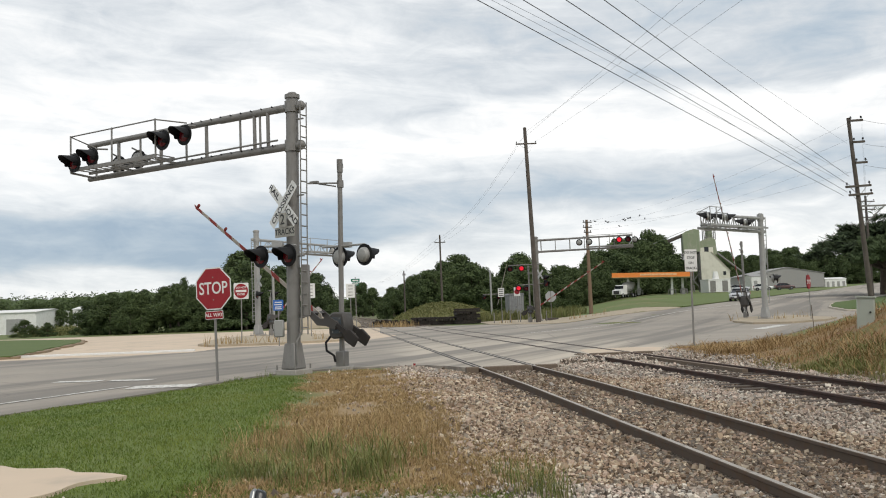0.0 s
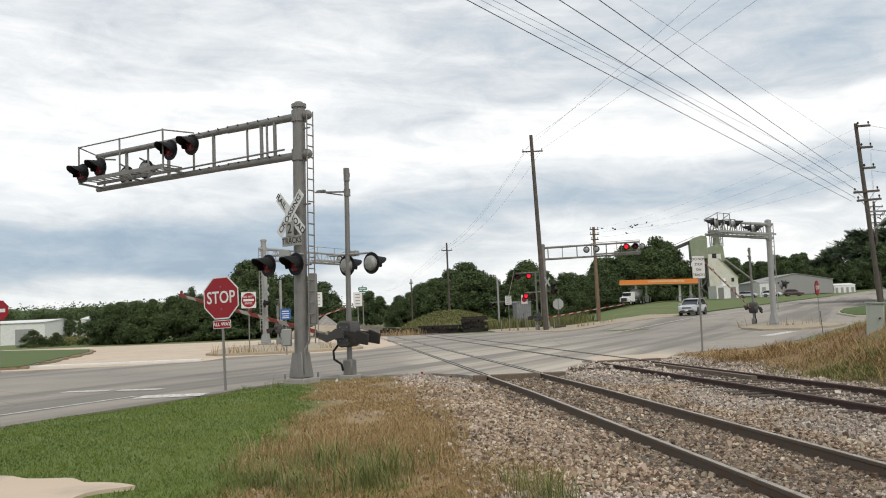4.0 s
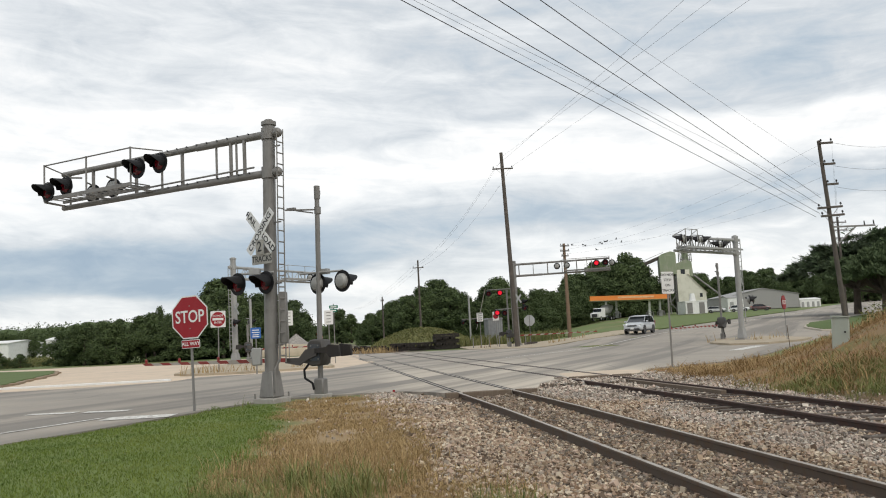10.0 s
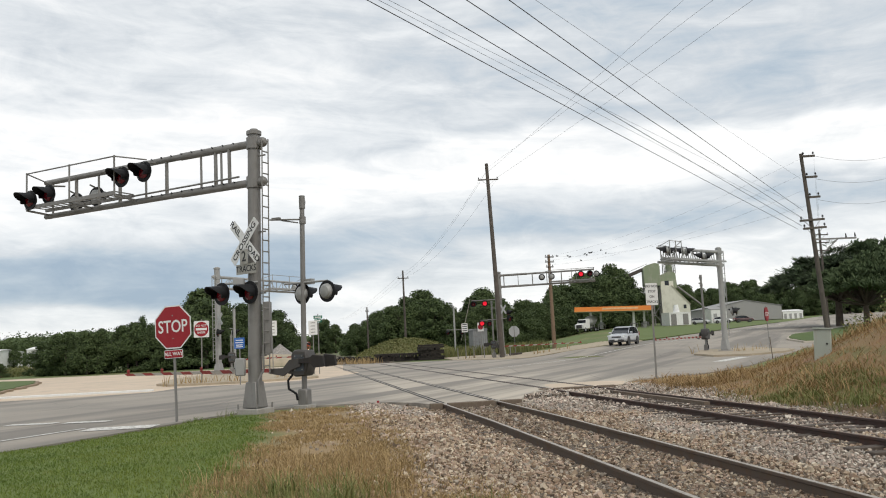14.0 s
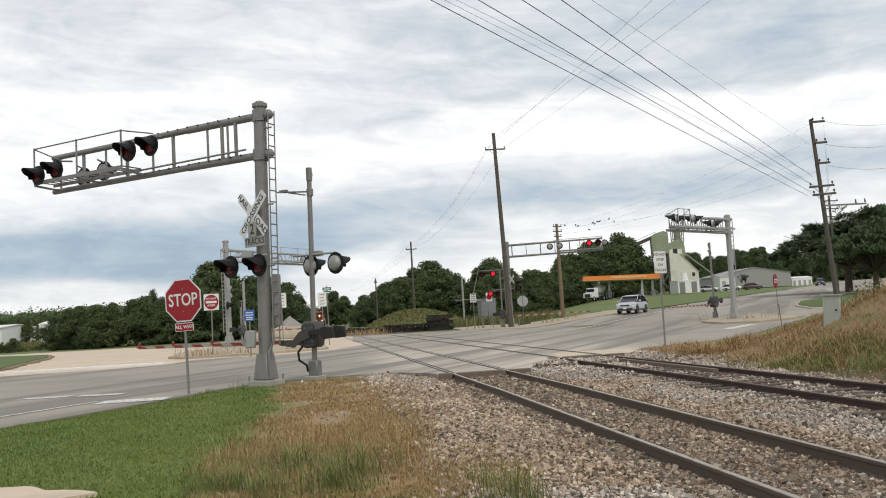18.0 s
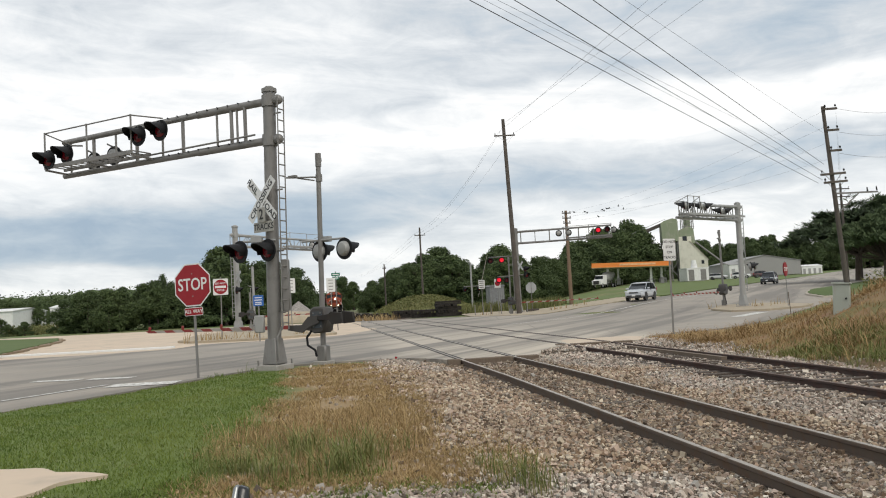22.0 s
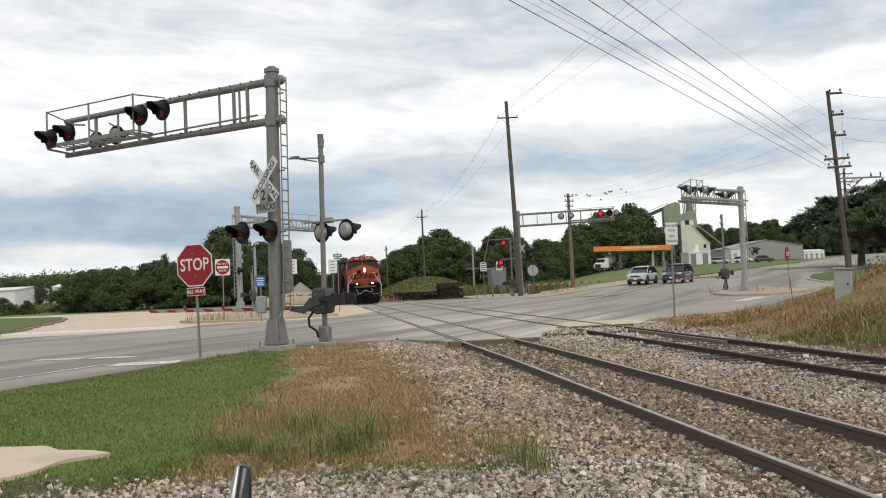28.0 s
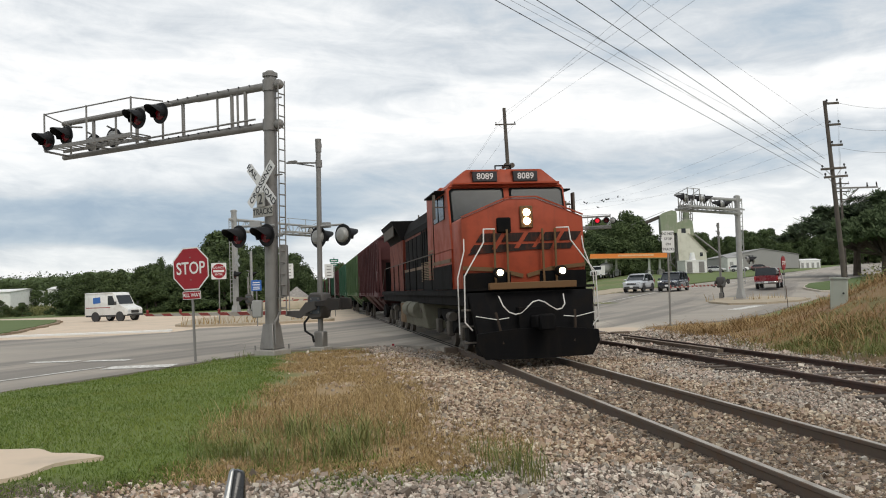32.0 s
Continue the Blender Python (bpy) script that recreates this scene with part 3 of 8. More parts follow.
def stripe(name, p, q, w, label):
    p, q = Vector((*p, 0)), Vector((*q, 0))
    s = (q - p).normalized().cross(Vector((0, 0, 1))) * w / 2
    n = max(2, int((q - p).length / 2))
    verts, faces = [], []
    for i in range(n + 1):
        c = p + (q - p) * i / n
        for k in (-1, 1):
            v = c + s * k
            verts.append((v.x, v.y, terrain(v.x, v.y) + 0.012))
    for i in range(n):
        faces.append((2 * i, 2 * i + 1, 2 * i + 3, 2 * i + 2))
    tagged(new(name, soup(name, verts, faces, LINE_PAINT)), label, "", "", "structure")


def line_material():
    n = Nodes("worn_line_paint")
    w = n.step(n.noise(7.0, 5.0, 0.65), 0.42, 0.62)
    return n.done(n.mix(w, (0.68, 0.67, 0.63), (0.38, 0.36, 0.33)), 0.85)


LINE_PAINT = line_material()
stripe("stop_line", (-8.0, 21.5), (-6.3, 21.5), 0.9, "worn white stop line")
stripe("lane_line", (-11.5, 14.0), (-8.2, 21.9), 0.16, "white lane line")
stripe("lane_line", (-11.3, 24.6), (-9.9, 24.4), 0.5, "faded white lane mark")
stripe("lane_line", (-9.6, 24.3), (-8.3, 24.1), 0.5, "faded white lane mark")
low_kerb = B().beam((-40, 44.9, 0.04), (-13.0, 44.0, 0.04), 0.35, 0.13)
tagged(part("kerb_apron", low_kerb.bevel(0.02), SIGN_WHITE), "low white-painted kerb along the apron", "", "", "structure")
stripe("lane_line", (16.4, 44.2), (19.8, 49.2), 0.7, "white lane mark")
stripe("lane_line", (5, 52), (26, 82), 0.14, "faded yellow-white lane line")
stripe("lane_line", (26, 82), (80, 168), 0.14, "faded lane line")

# ---- tracks ----
RAIL_PROFILE = [(-0.07, 0.0), (0.07, 0.0), (0.07, 0.015), (0.012, 0.035), (0.012, 0.12), (0.036, 0.135), (0.036, 0.165), (0.028, 0.172), (-0.028, 0.172), (-0.036, 0.165), (-0.036, 0.135), (-0.012, 0.12), (-0.012, 0.035), (-0.07, 0.015)]


def track(k, y0, y1, name, label):
    ob = thing(name, pose(0, 0, 0), label, "railway track", "railway tracks")
    slope = math.atan(0.117)
    for side in (-1, 1):
        b = B()
        off = side * 0.755 / math.cos(slope)
        for a, c in ((y0, 18), (18, y1)):
            b.quad_prism([(track_x(a, k) + off + u, a, v - 0.165) for u, v in RAIL_PROFILE], [(track_x(c, k) + off + u, c, v - 0.165) for u, v in RAIL_PROFILE])
        rail = part("rail", b, SIDING_SIDE if k else RAIL_SIDE, ob, "rust-brown steel rail")
        head = B()
        for a, c in ((y0, 18), (18, y1)):
            head.quad_prism([(track_x(a, k) + off + u, a, 0.008) for u in (-0.03, 0.03)] + [(track_x(a, k) + off + u, a, 0.004) for u in (0.03, -0.03)],
                            [(track_x(c, k) + off + u, c, 0.008) for u in (-0.03, 0.03)] + [(track_x(c, k) + off + u, c, 0.004) for u in (0.03, -0.03)])
        part("rail_head", head, SIDING_TOP if k else RAIL_TOP, rail, "dull rusty running surface" if k else "worn bright running surface")
    tie = B().box(0, 0, -0.235, 2.6, 0.23, 0.17).bevel(0.012).mesh("tie", TIE)
    rng = random.Random(11 + k)
    y = -4.0
    while y < 120:
        if y < 23.4 or y > 86:
            part("tie", tie, TIE, ob, at=pose(track_x(y, k) + rng.uniform(-0.05, 0.05), y, rng.uniform(-0.012, 0.012) + (0.012 if k == 0 else 0.05), 0, 0, 6.67 + rng.uniform(-1.5, 1.5)))
        y += 0.56 if y < 26 else 0.9
    return ob


track(0, -60, 900, "main_track", "main line track with rust-brown rails in pale ballast")
siding = track(1, -60, 260, "siding_track", "siding track with dark rusty rails and weathered ties")
for off, y0, y1, z in ((0.56, 20.2, 27.9, -0.02), (-0.52, 24.6, 27.9, -0.05)):
    part("guard_timber", B().quad_prism([(track_x(y0, 1) + off + u, y0, z + v) for u, v in ((-0.07, -0.12), (0.07, -0.12), (0.07, 0), (-0.07, 0))], [(track_x(y1, 1) + off + u, y1, z + v) for u, v in ((-0.07, -0.12), (0.07, -0.12), (0.07, 0), (-0.07, 0))]), TIMBER, siding, "weathered guard timber beside the rail")


def crossing_panels():
    ob = thing("timber_crossing", pose(0, 0, 0), "weathered timber edge of the road crossing between the rails", "crossing")
    turn = 6.67
    for k, y in ((0, 23.8), (1, 28.2)):
        for dx, w in ((-0.98, 0.36), (0, 1.34), (1.1, 0.6)):
            b = B().box(0, 0, -0.1, w, 0.28, 0.22).bevel(0.015)
            part("timber", b, TIMBER, ob, at=pose(track_x(y, k) + dx, y, 0.022, 0, 0, turn))
    # dark flangeways along the rails through the road
    for k in (0, 1):
        for side in (-1, 1):
            y0, y1 = (24.2, 84.0) if k == 0 else (28.7, 82.5)
            off = side * 0.755
            for d in (-0.075, 0.075):
                b = B()
                b.quad_prism([(track_x(y0, k) + off + d + u, y0, z) for u, z in ((-0.03, 0.001), (0.03, 0.001), (0.03, 0.006), (-0.03, 0.006))], [(track_x(y1, k) + off + d + u, y1, z) for u, z in ((-0.03, 0.001), (0.03, 0.001), (0.03, 0.006), (-0.03, 0.006))])
                part("flangeway", b, TYRE, ob, "dark rubber flangeway seal")


crossing_panels()

# ---- crossing signals ----
def lamp_meshes(lens_material):
    ring = B().cyl((0, 0.0, 0), (0, 0.025, 0), 0.33, 0.33, 24)
    hood = B()
    n = 18
    rings = []
    for i in range(n + 1):
        a = radians(-30 + 240 * i / n)
        depth = 0.2 + 0.34 * max(0.0, math.sin(a)) ** 0.6
        c, s = math.cos(a), math.sin(a)
        rings.append([(0.245 * c, 0.0, 0.245 * s), (0.24 * c, -depth, 0.24 * s - 0.08 * depth), (0.225 * c, -depth, 0.225 * s - 0.08 * depth), (0.23 * c, 0.0, 0.23 * s)])
    vs = [[hood.bm.verts.new(p) for p in ring_] for ring_ in rings]
    for p, q in zip(vs, vs[1:]):
        for k in range(4):
            hood.bm.faces.new((p[k], p[(k + 1) % 4], q[(k + 1) % 4], q[k]))
    hood.bm.faces.new(vs[0][::-1])
    hood.bm.faces.new(vs[-1])
    lens = B().ball((0, -0.012, 0), 0.22, 18, 8, (1, 0.25, 1))
    case = B().cyl((0, 0.025, 0), (0, 0.09, 0), 0.235, 0.225, 20).cyl((0, 0.09, 0), (0, 0.15, 0), 0.225, 0.17, 20).cyl((0, 0.15, 0), (0, 0.185, 0), 0.17, 0.07, 20)
    return ring.mesh("lamp", HOOD), hood.mesh("hood", HOOD), lens.mesh("lens", lens_material), case.mesh("lamp_case", LAMP_BACK)


LAMP_BACK = worn("dull_cast_lamp_case", (0.33, 0.33, 0.315), 0.5, 0.2, (0.22, 0.21, 0.2), 0.35)
LAMPS = {"on": lamp_meshes(LENS_RED_ON), "off": lamp_meshes(LENS_RED), "back": lamp_meshes(LENS_RED)}


def lamp(parent, m, state):
    ring, hood, lens, case = LAMPS[state]
    o = part("lamp", ring, None, parent, {"on": "flashing lamp with glowing red lens", "off": "black flashing lamp with dark red lens", "back": "black flashing lamp turned away, with its grey cast back"}[state], m)
    part("hood", hood, None, o)
    part("lens", lens, None, o)
    part("lamp_case", case, None, o, "dull grey cast lamp case")


def cantilever(m, length, low, high, mast_top, style, lamps, label, side=1, bays=9, r=0.20, material=GALV, walkway=True, uprights=None, lean=(0.0, 0.0), deck_from=0.55, rail_from=0.55, short=0.0):
    """A mast with a two-beam arm along local x; lamps are (x, y, z, turn, state)."""
    ob = thing("signal_gantry", m, label, "signal gantry", "crossing gantries")
    def off(z):
        return lean[0] * z / mast_top, lean[1] * z / mast_top
    mast = B().cyl((*off(0.7), 0.7), (*off(mast_top), mast_top), r, r * 0.92, 18)
    mast = part("mast", mast, material, ob)
    base = B().quad_prism([(x * r * 1.32, y * r * 1.32, 0.12) for x, y in ((-1, -1), (1, -1), (1, 1), (-1, 1))], [(x * r * 0.93, y * r * 0.93, 0.86) for x, y in ((-1, -1), (1, -1), (1, 1), (-1, 1))])
    part("mast_base", base.bevel(0.02), material, ob, "flared steel mast base")
    for sx in (-1, 1):
        for sy in (-1, 1):
            part("anchor_bolt", B().cyl((sx * r * 1.7, sy * r * 1.7, 0.1), (sx * r * 1.7, sy * r * 1.7, 0.24), 0.025, None, 8), material, ob)
    part("foundation", B().box(0, 0, 0.0, r * 3.9, r * 3.9, 0.2).bevel(0.02), CONCRETE, ob, "concrete foundation block")
    part("mast_cap", B().cyl((0, 0, mast_top - 0.06), (0, 0, mast_top + 0.05), r * 1.12, r * 1.12, 18).cyl((0, 0, mast_top + 0.05), (0, 0, mast_top + 0.12), r * 0.9, r * 0.55, 14).move(pose(*off(mast_top), 0)), material, ob)
    for z in (low, high):
        part("beam", B().cyl((-r * 1.55 + off(z)[0], off(z)[1], z), (length * 0.3, 0, z), 0.115, 0.115, 14).cyl((length * 0.3, 0, z), (length, 0, z), 0.098, 0.09, 14), material, ob, "round steel arm beam")
        part("beam_end", B().ball((-r * 1.6 + off(z)[0], off(z)[1], z), 0.15, 14, 8), material, ob)
        part("clamp", B().cyl((0, 0, z - 0.17), (0, 0, z + 0.17), r * 1.12, r * 1.12, 18).move(pose(*off(z), 0)), material, ob)
    spots_x = [0.55 + (length - 0.9) * i / (bays - 1) for i in range(bays)]
    if uprights:
        spots_x = [length * f for f in uprights]
    for i, x in enumerate(spots_x):
        wide = 0.062 if style == "ladder" and i % 2 == 0 else 0.04
        part("upright", B().cyl((x, 0, low), (x, 0, high), wide * 0.9, None, 8), material, ob)
        if style == "truss" and i:
            xp = spots_x[i - 1]
            a, b = (low, high) if i % 2 else (high, low)
            part("diagonal", B().cyl((xp, 0, a), (x, 0, b), 0.032, None, 7), material, ob)
    if walkway:
        x0, xr = length * deck_from, length * rail_from
        length -= short
        y1 = side * 0.95
        plank = B().beam((x0, side * 0.2, low + 0.16), (length + 0.05, side * 0.2, low + 0.16), 0.06, 0.1).beam((x0, y1, low + 0.16), (length + 0.05, y1, low + 0.16), 0.06, 0.12)
        slats = int((length - x0) * 3.4)
        for i in range(slats + 1):
            x = x0 + (length - x0) * i / slats
            plank.beam((x, side * 0.2, low + 0.2), (x, y1, low + 0.2), 0.05, 0.03)
        part("walkway", plank, material, ob, "open steel grating walkway")
        for x in (xr, (xr + length) / 2, length + 0.03):
            part("rail_post", B().cyl((x, y1, low + 0.1), (x, y1, low + 1.35), 0.03, None, 8), material, ob)
            part("bracket", B().beam((x, 0, low + 0.02), (x, y1, low + 0.08), 0.06, 0.06), material, ob)
        part("handrail", B().tube([(xr - 0.5, side * 0.1, high + 0.1), (xr, y1, low + 1.32), (length + 0.03, y1, low + 1.32), (length - 0.1, side * 0.05, low + 1.05)], 0.024, 8), material, ob)
    ladder = thing("ladder", pose(-r - 0.22, 0, 0), "steel climbing ladder fixed to the mast", "")
    ladder.parent = ob
    for s in (-0.14, 0.14):
        part("stile", B().beam((off(1.1)[0], s + off(1.1)[1], 1.1), (off(high)[0], s + off(high)[1], high + 0.1), 0.05, 0.03), material, ladder)
    z = 1.3
    while z < high:
        part("rung", B().cyl((off(z)[0], off(z)[1] - 0.15, z), (off(z)[0], off(z)[1] + 0.15, z), 0.02, None, 6), material, ladder)
        z += 0.33
    for z in (1.6, 3.4, 5.2, high - 0.4):
        part("standoff", B().beam((*off(z), z), (0.25 + off(z)[0], off(z)[1], z), 0.04), material, ladder)
    for x, y, z, turn, state in lamps:
        lamp(ob, pose(x, y, z, 0, 0, turn), state)
        part("lamp_arm", B().cyl((x, y, z + 0.28), (x, y * 0.2, z + 0.36), 0.03, None, 8), material, ob)
    return ob


def panel(w, h, t=0.006, corner=0.0):
    """An upright sheet in x-z with rounded corners, its face towards -y."""
    pts = []
    k = 4
    for cx, cz, a0 in ((w / 2 - corner, h / 2 - corner, 0), (-w / 2 + corner, h / 2 - corner, 90), (-w / 2 + corner, -h / 2 + corner, 180), (w / 2 - corner, -h / 2 + corner, 270)):
        for i in range(k + 1):
            a = radians(a0 + 90 * i / k)
            pts.append((cx + corner * math.cos(a), cz + corner * math.sin(a)))
    return B().profile(pts, -t / 2, t / 2, "y")


def polygon_sheet(n, radius, t, turn=0.0):
    return B().profile([(radius * math.cos(2 * math.pi * (i + 0.5) / n + turn), radius * math.sin(2 * math.pi * (i + 0.5) / n + turn)) for i in range(n)], -t / 2, t / 2, "y")


def crossbuck(parent, m, size, legend=True):
    for a, body in ((45, "CROSSING"), (-45, "RAIL    ROAD")):
        q = m @ pose(0, -0.012 if a == 45 else 0.0, 0, 0, -a, 0)
        blade = part("blade", panel(size, size * 0.19, 0.008, 0.03), SIGN_WHITE if legend else SIGN_BACK, parent, "white reflective crossbuck blade" if legend else "bare metal back of a crossbuck blade", q)
        if legend:
            words("lettering", body, size * 0.15, INK, blade, pose(0, -0.008, 0), 0.002, "CENTER", 1.22)
        else:
            part("back_strip", B().box(0, 0.008, 0, size * 0.96, 0.004, size * 0.05), SIGN_BACK, blade)


# the near gantry, with crossbuck, lamps and small boxes on its mast
NEAR_TURN = 150.0
near = cantilever(pose(-4.43, 24.82, 0, 0, 0, NEAR_TURN), 9.0, 6.70, 7.88, 8.2, "ladder",
                  [(8.5, 1.0, 7.1, -182, "off"), (7.85, 0.8, 7.24, -182, "off"), (4.5, 0.75, 7.38, -182, "off"), (3.7, 0.6, 7.46, -182, "off"),
                   (7.9, -0.35, 7.12, 5, "back"), (6.9, -0.35, 7.2, 5, "back")],
                  "grey steel cantilever signal gantry with crossbuck over the road", 1, 10, 0.2, GALV, True, (0.085, 0.12, 0.145, 0.21, 0.37, 0.47, 0.6, 0.71, 0.83, 0.96), (-0.135, -0.078), 0.51, 0.51, 0.3)


for z in (6.72, 7.9):
    for k in range(9):
        x = 0.5 + 0.42 * k
        part("beam_bolt", B().cyl((x, 0.09, z + 0.035), (x, 0.135, z + 0.05), 0.022, None, 6), HOOD, near)
part("cable_tray", B().tube([(0.3, 0.12, 6.9), (3.2, 0.12, 6.88), (5.0, 0.14, 6.86)], 0.03), GALV, near, "thin conduit along the lower beam")


def on_mast(x, y, z, turn):
    """A pose in the near gantry's space from world offsets at its foot."""
    return pose(0, 0, 0, 0, 0, -NEAR_TURN) @ pose(x + 0.019 * z, y, z, 0, 0, turn)


crossbuck(near, on_mast(-0.24, -0.22, 4.92, -42), 1.62)
two = part("track_plate", panel(0.36, 0.42, 0.006, 0.02), SIGN_DULL, near, "small white track number plate", on_mast(-0.26, -0.27, 4.47, -42))
words("lettering", "2", 0.42, INK, two, pose(0, -0.006, 0), 0.002)
tracks_plate = part("track_plate", panel(0.92, 0.30, 0.006, 0.02), SIGN_DULL, near, "white plate that names the tracks", on_mast(-0.2, -0.24, 4.12, -42))
words("lettering", "TRACKS", 0.25, INK, tracks_plate, pose(0, -0.006, 0), 0.002)
for x, y, turn in ((-0.92, -0.2, -38), (-0.08, -0.38, -38)):
    lamp(near, on_mast(x, y, 3.42, turn), "off")
part("lamp_crossarm", B().cyl((-1.0, -0.05, 3.72), (0.2, -0.2, 3.72), 0.035, None, 8).box(-0.35, -0.2, 3.76, 0.32, 0.2, 0.16).move(on_mast(0, 0, 0, 0)), GALV_LIGHT, near, "lamp crossarm with junction box")
part("junction_box", B().box(-0.36, -0.2, 1.3, 0.28, 0.2, 0.5).bevel(0.03).move(on_mast(0, 0, 0, 0)), GALV_LIGHT, near, "pale junction box")
part("conduit", B().tube([(0.16, -0.3, 0.25), (0.16, -0.3, 0.9), (0.3, -0.2, 1.2), (0.3, -0.2, 1.9)], 0.03).move(on_mast(0, 0, 0, 0)), GALV, near)
part("relay_box", B().box(0.42, 0.02, 2.4, 0.2, 0.3, 1.5).bevel(0.02).move(on_mast(0, 0, 0, 0)), GALV, near, "narrow equipment box behind the ladder")

mid = cantilever(pose(9.92, 87.7, 0.0, 0, 0, -15.9), 9.9, 7.25, 8.45, 8.75, "ladder", [(4.6, -0.6, 7.95, 176, "back"), (5.6, -0.6, 7.95, 176, "back"), (8.6, -0.6, 8.0, 5, "on"), (9.5, -0.6, 8.0, 5, "off"), (10.1, 0.5, 8.0, 170, "back")],
                 "grey steel cantilever signal gantry beside the dirt shoulder", -1, 7, 0.24)
crossbuck(mid, pose(0.35, -0.3, 4.9, 0, 0, 60), 1.22, False)
for x, z, turn, state in ((-2.7, 5.6, 10, "off"), (-1.5, 5.6, 10, "on"), (-1.9, 3.55, 10, "on"), (-1.1, 3.5, 10, "off"), (0.9, 4.5, 70, "off"), (1.0, 3.9, 40, "off")):
    lamp(mid, pose(x, -0.6, z, 0, 0, turn), state)
part("lamp_crossarm", B().cyl((-2.9, -0.5, 5.95), (0.5, -0.5, 5.95), 0.05, None, 8), GALV, mid, "lamp crossarm")
part("lamp_crossarm", B().cyl((-2.1, -0.5, 3.85), (1.2, -0.5, 3.95), 0.05, None, 8), GALV, mid)

east = cantilever(pose(22.75, 59.7, 0.1, 0, 0, 220.5), 7.8, 6.2, 7.15, 7.38, "truss", [(7.9, 0.7, 6.9, 34, "off"), (7.2, 0.5, 6.9, -140, "off"), (5.6, 0.5, 6.95, 34, "off"), (5.0, 0.5, 6.95, -140, "off"), (3.1, 0.5, 6.7, 34, "off"), (2.5, 0.5, 6.7, -140, "off"), (-0.9, 0.3, 2.85, -140, "off"), (-1.4, 0.3, 2.85, 34, "off")],
                  "pale steel truss cantilever gantry on the corner island", 1, 13, 0.2, GALV_LIGHT, True, None, (0.10, 0.14), 0.08, 0.82)
crossbuck(east, pose(-0.95, -0.2, 4.6, 0, 0, 24), 1.8, False)

west = cantilever(pose(-15.05, 68.6, 0.12, 0, 0, 62.0), 11.0, 6.9, 7.8, 8.5, "truss", [(9.8, -0.6, 7.3, 90, "back"), (10.5, -0.6, 7.3, 60, "off"), (-0.6, -0.5, 3.3, 20, "off"), (1.3, -0.5, 3.3, 20, "off")],
                  "pale steel truss cantilever gantry on the median island", -1, 12, 0.24, GALV_LIGHT)
crossbuck(west, pose(-0.3, -0.4, 4.4, 0, 0, 70), 1.22, False)
part("side_pole", B().cyl((0.9, -0.9, 0), (0.9, -0.9, 5.2), 0.11, None, 10), GALV_LIGHT, west)
MOVES = []
BRACKET = [(-0.1, -0.14), (-0.1, 0.1), (0.28, 0.06), (0.52, -0.19), (0.98, -0.19), (1.04, -0.33), (0.5, -0.42), (0.22, -0.24)]
DROP = -0.25
COVER = worn("blue_grey_cover", (0.07, 0.085, 0.10), 0.5, 0.2, (0.10, 0.09, 0.08), 0.5)
MECH = worn("grimy_cast_housing", (0.075, 0.07, 0.066), 0.65, 0.1, (0.08, 0.07, 0.06), 0.4)
WEIGHT = worn("dark_cast_iron", (0.028, 0.025, 0.024), 0.75, 0.1, (0.06, 0.05, 0.04), 0.5)


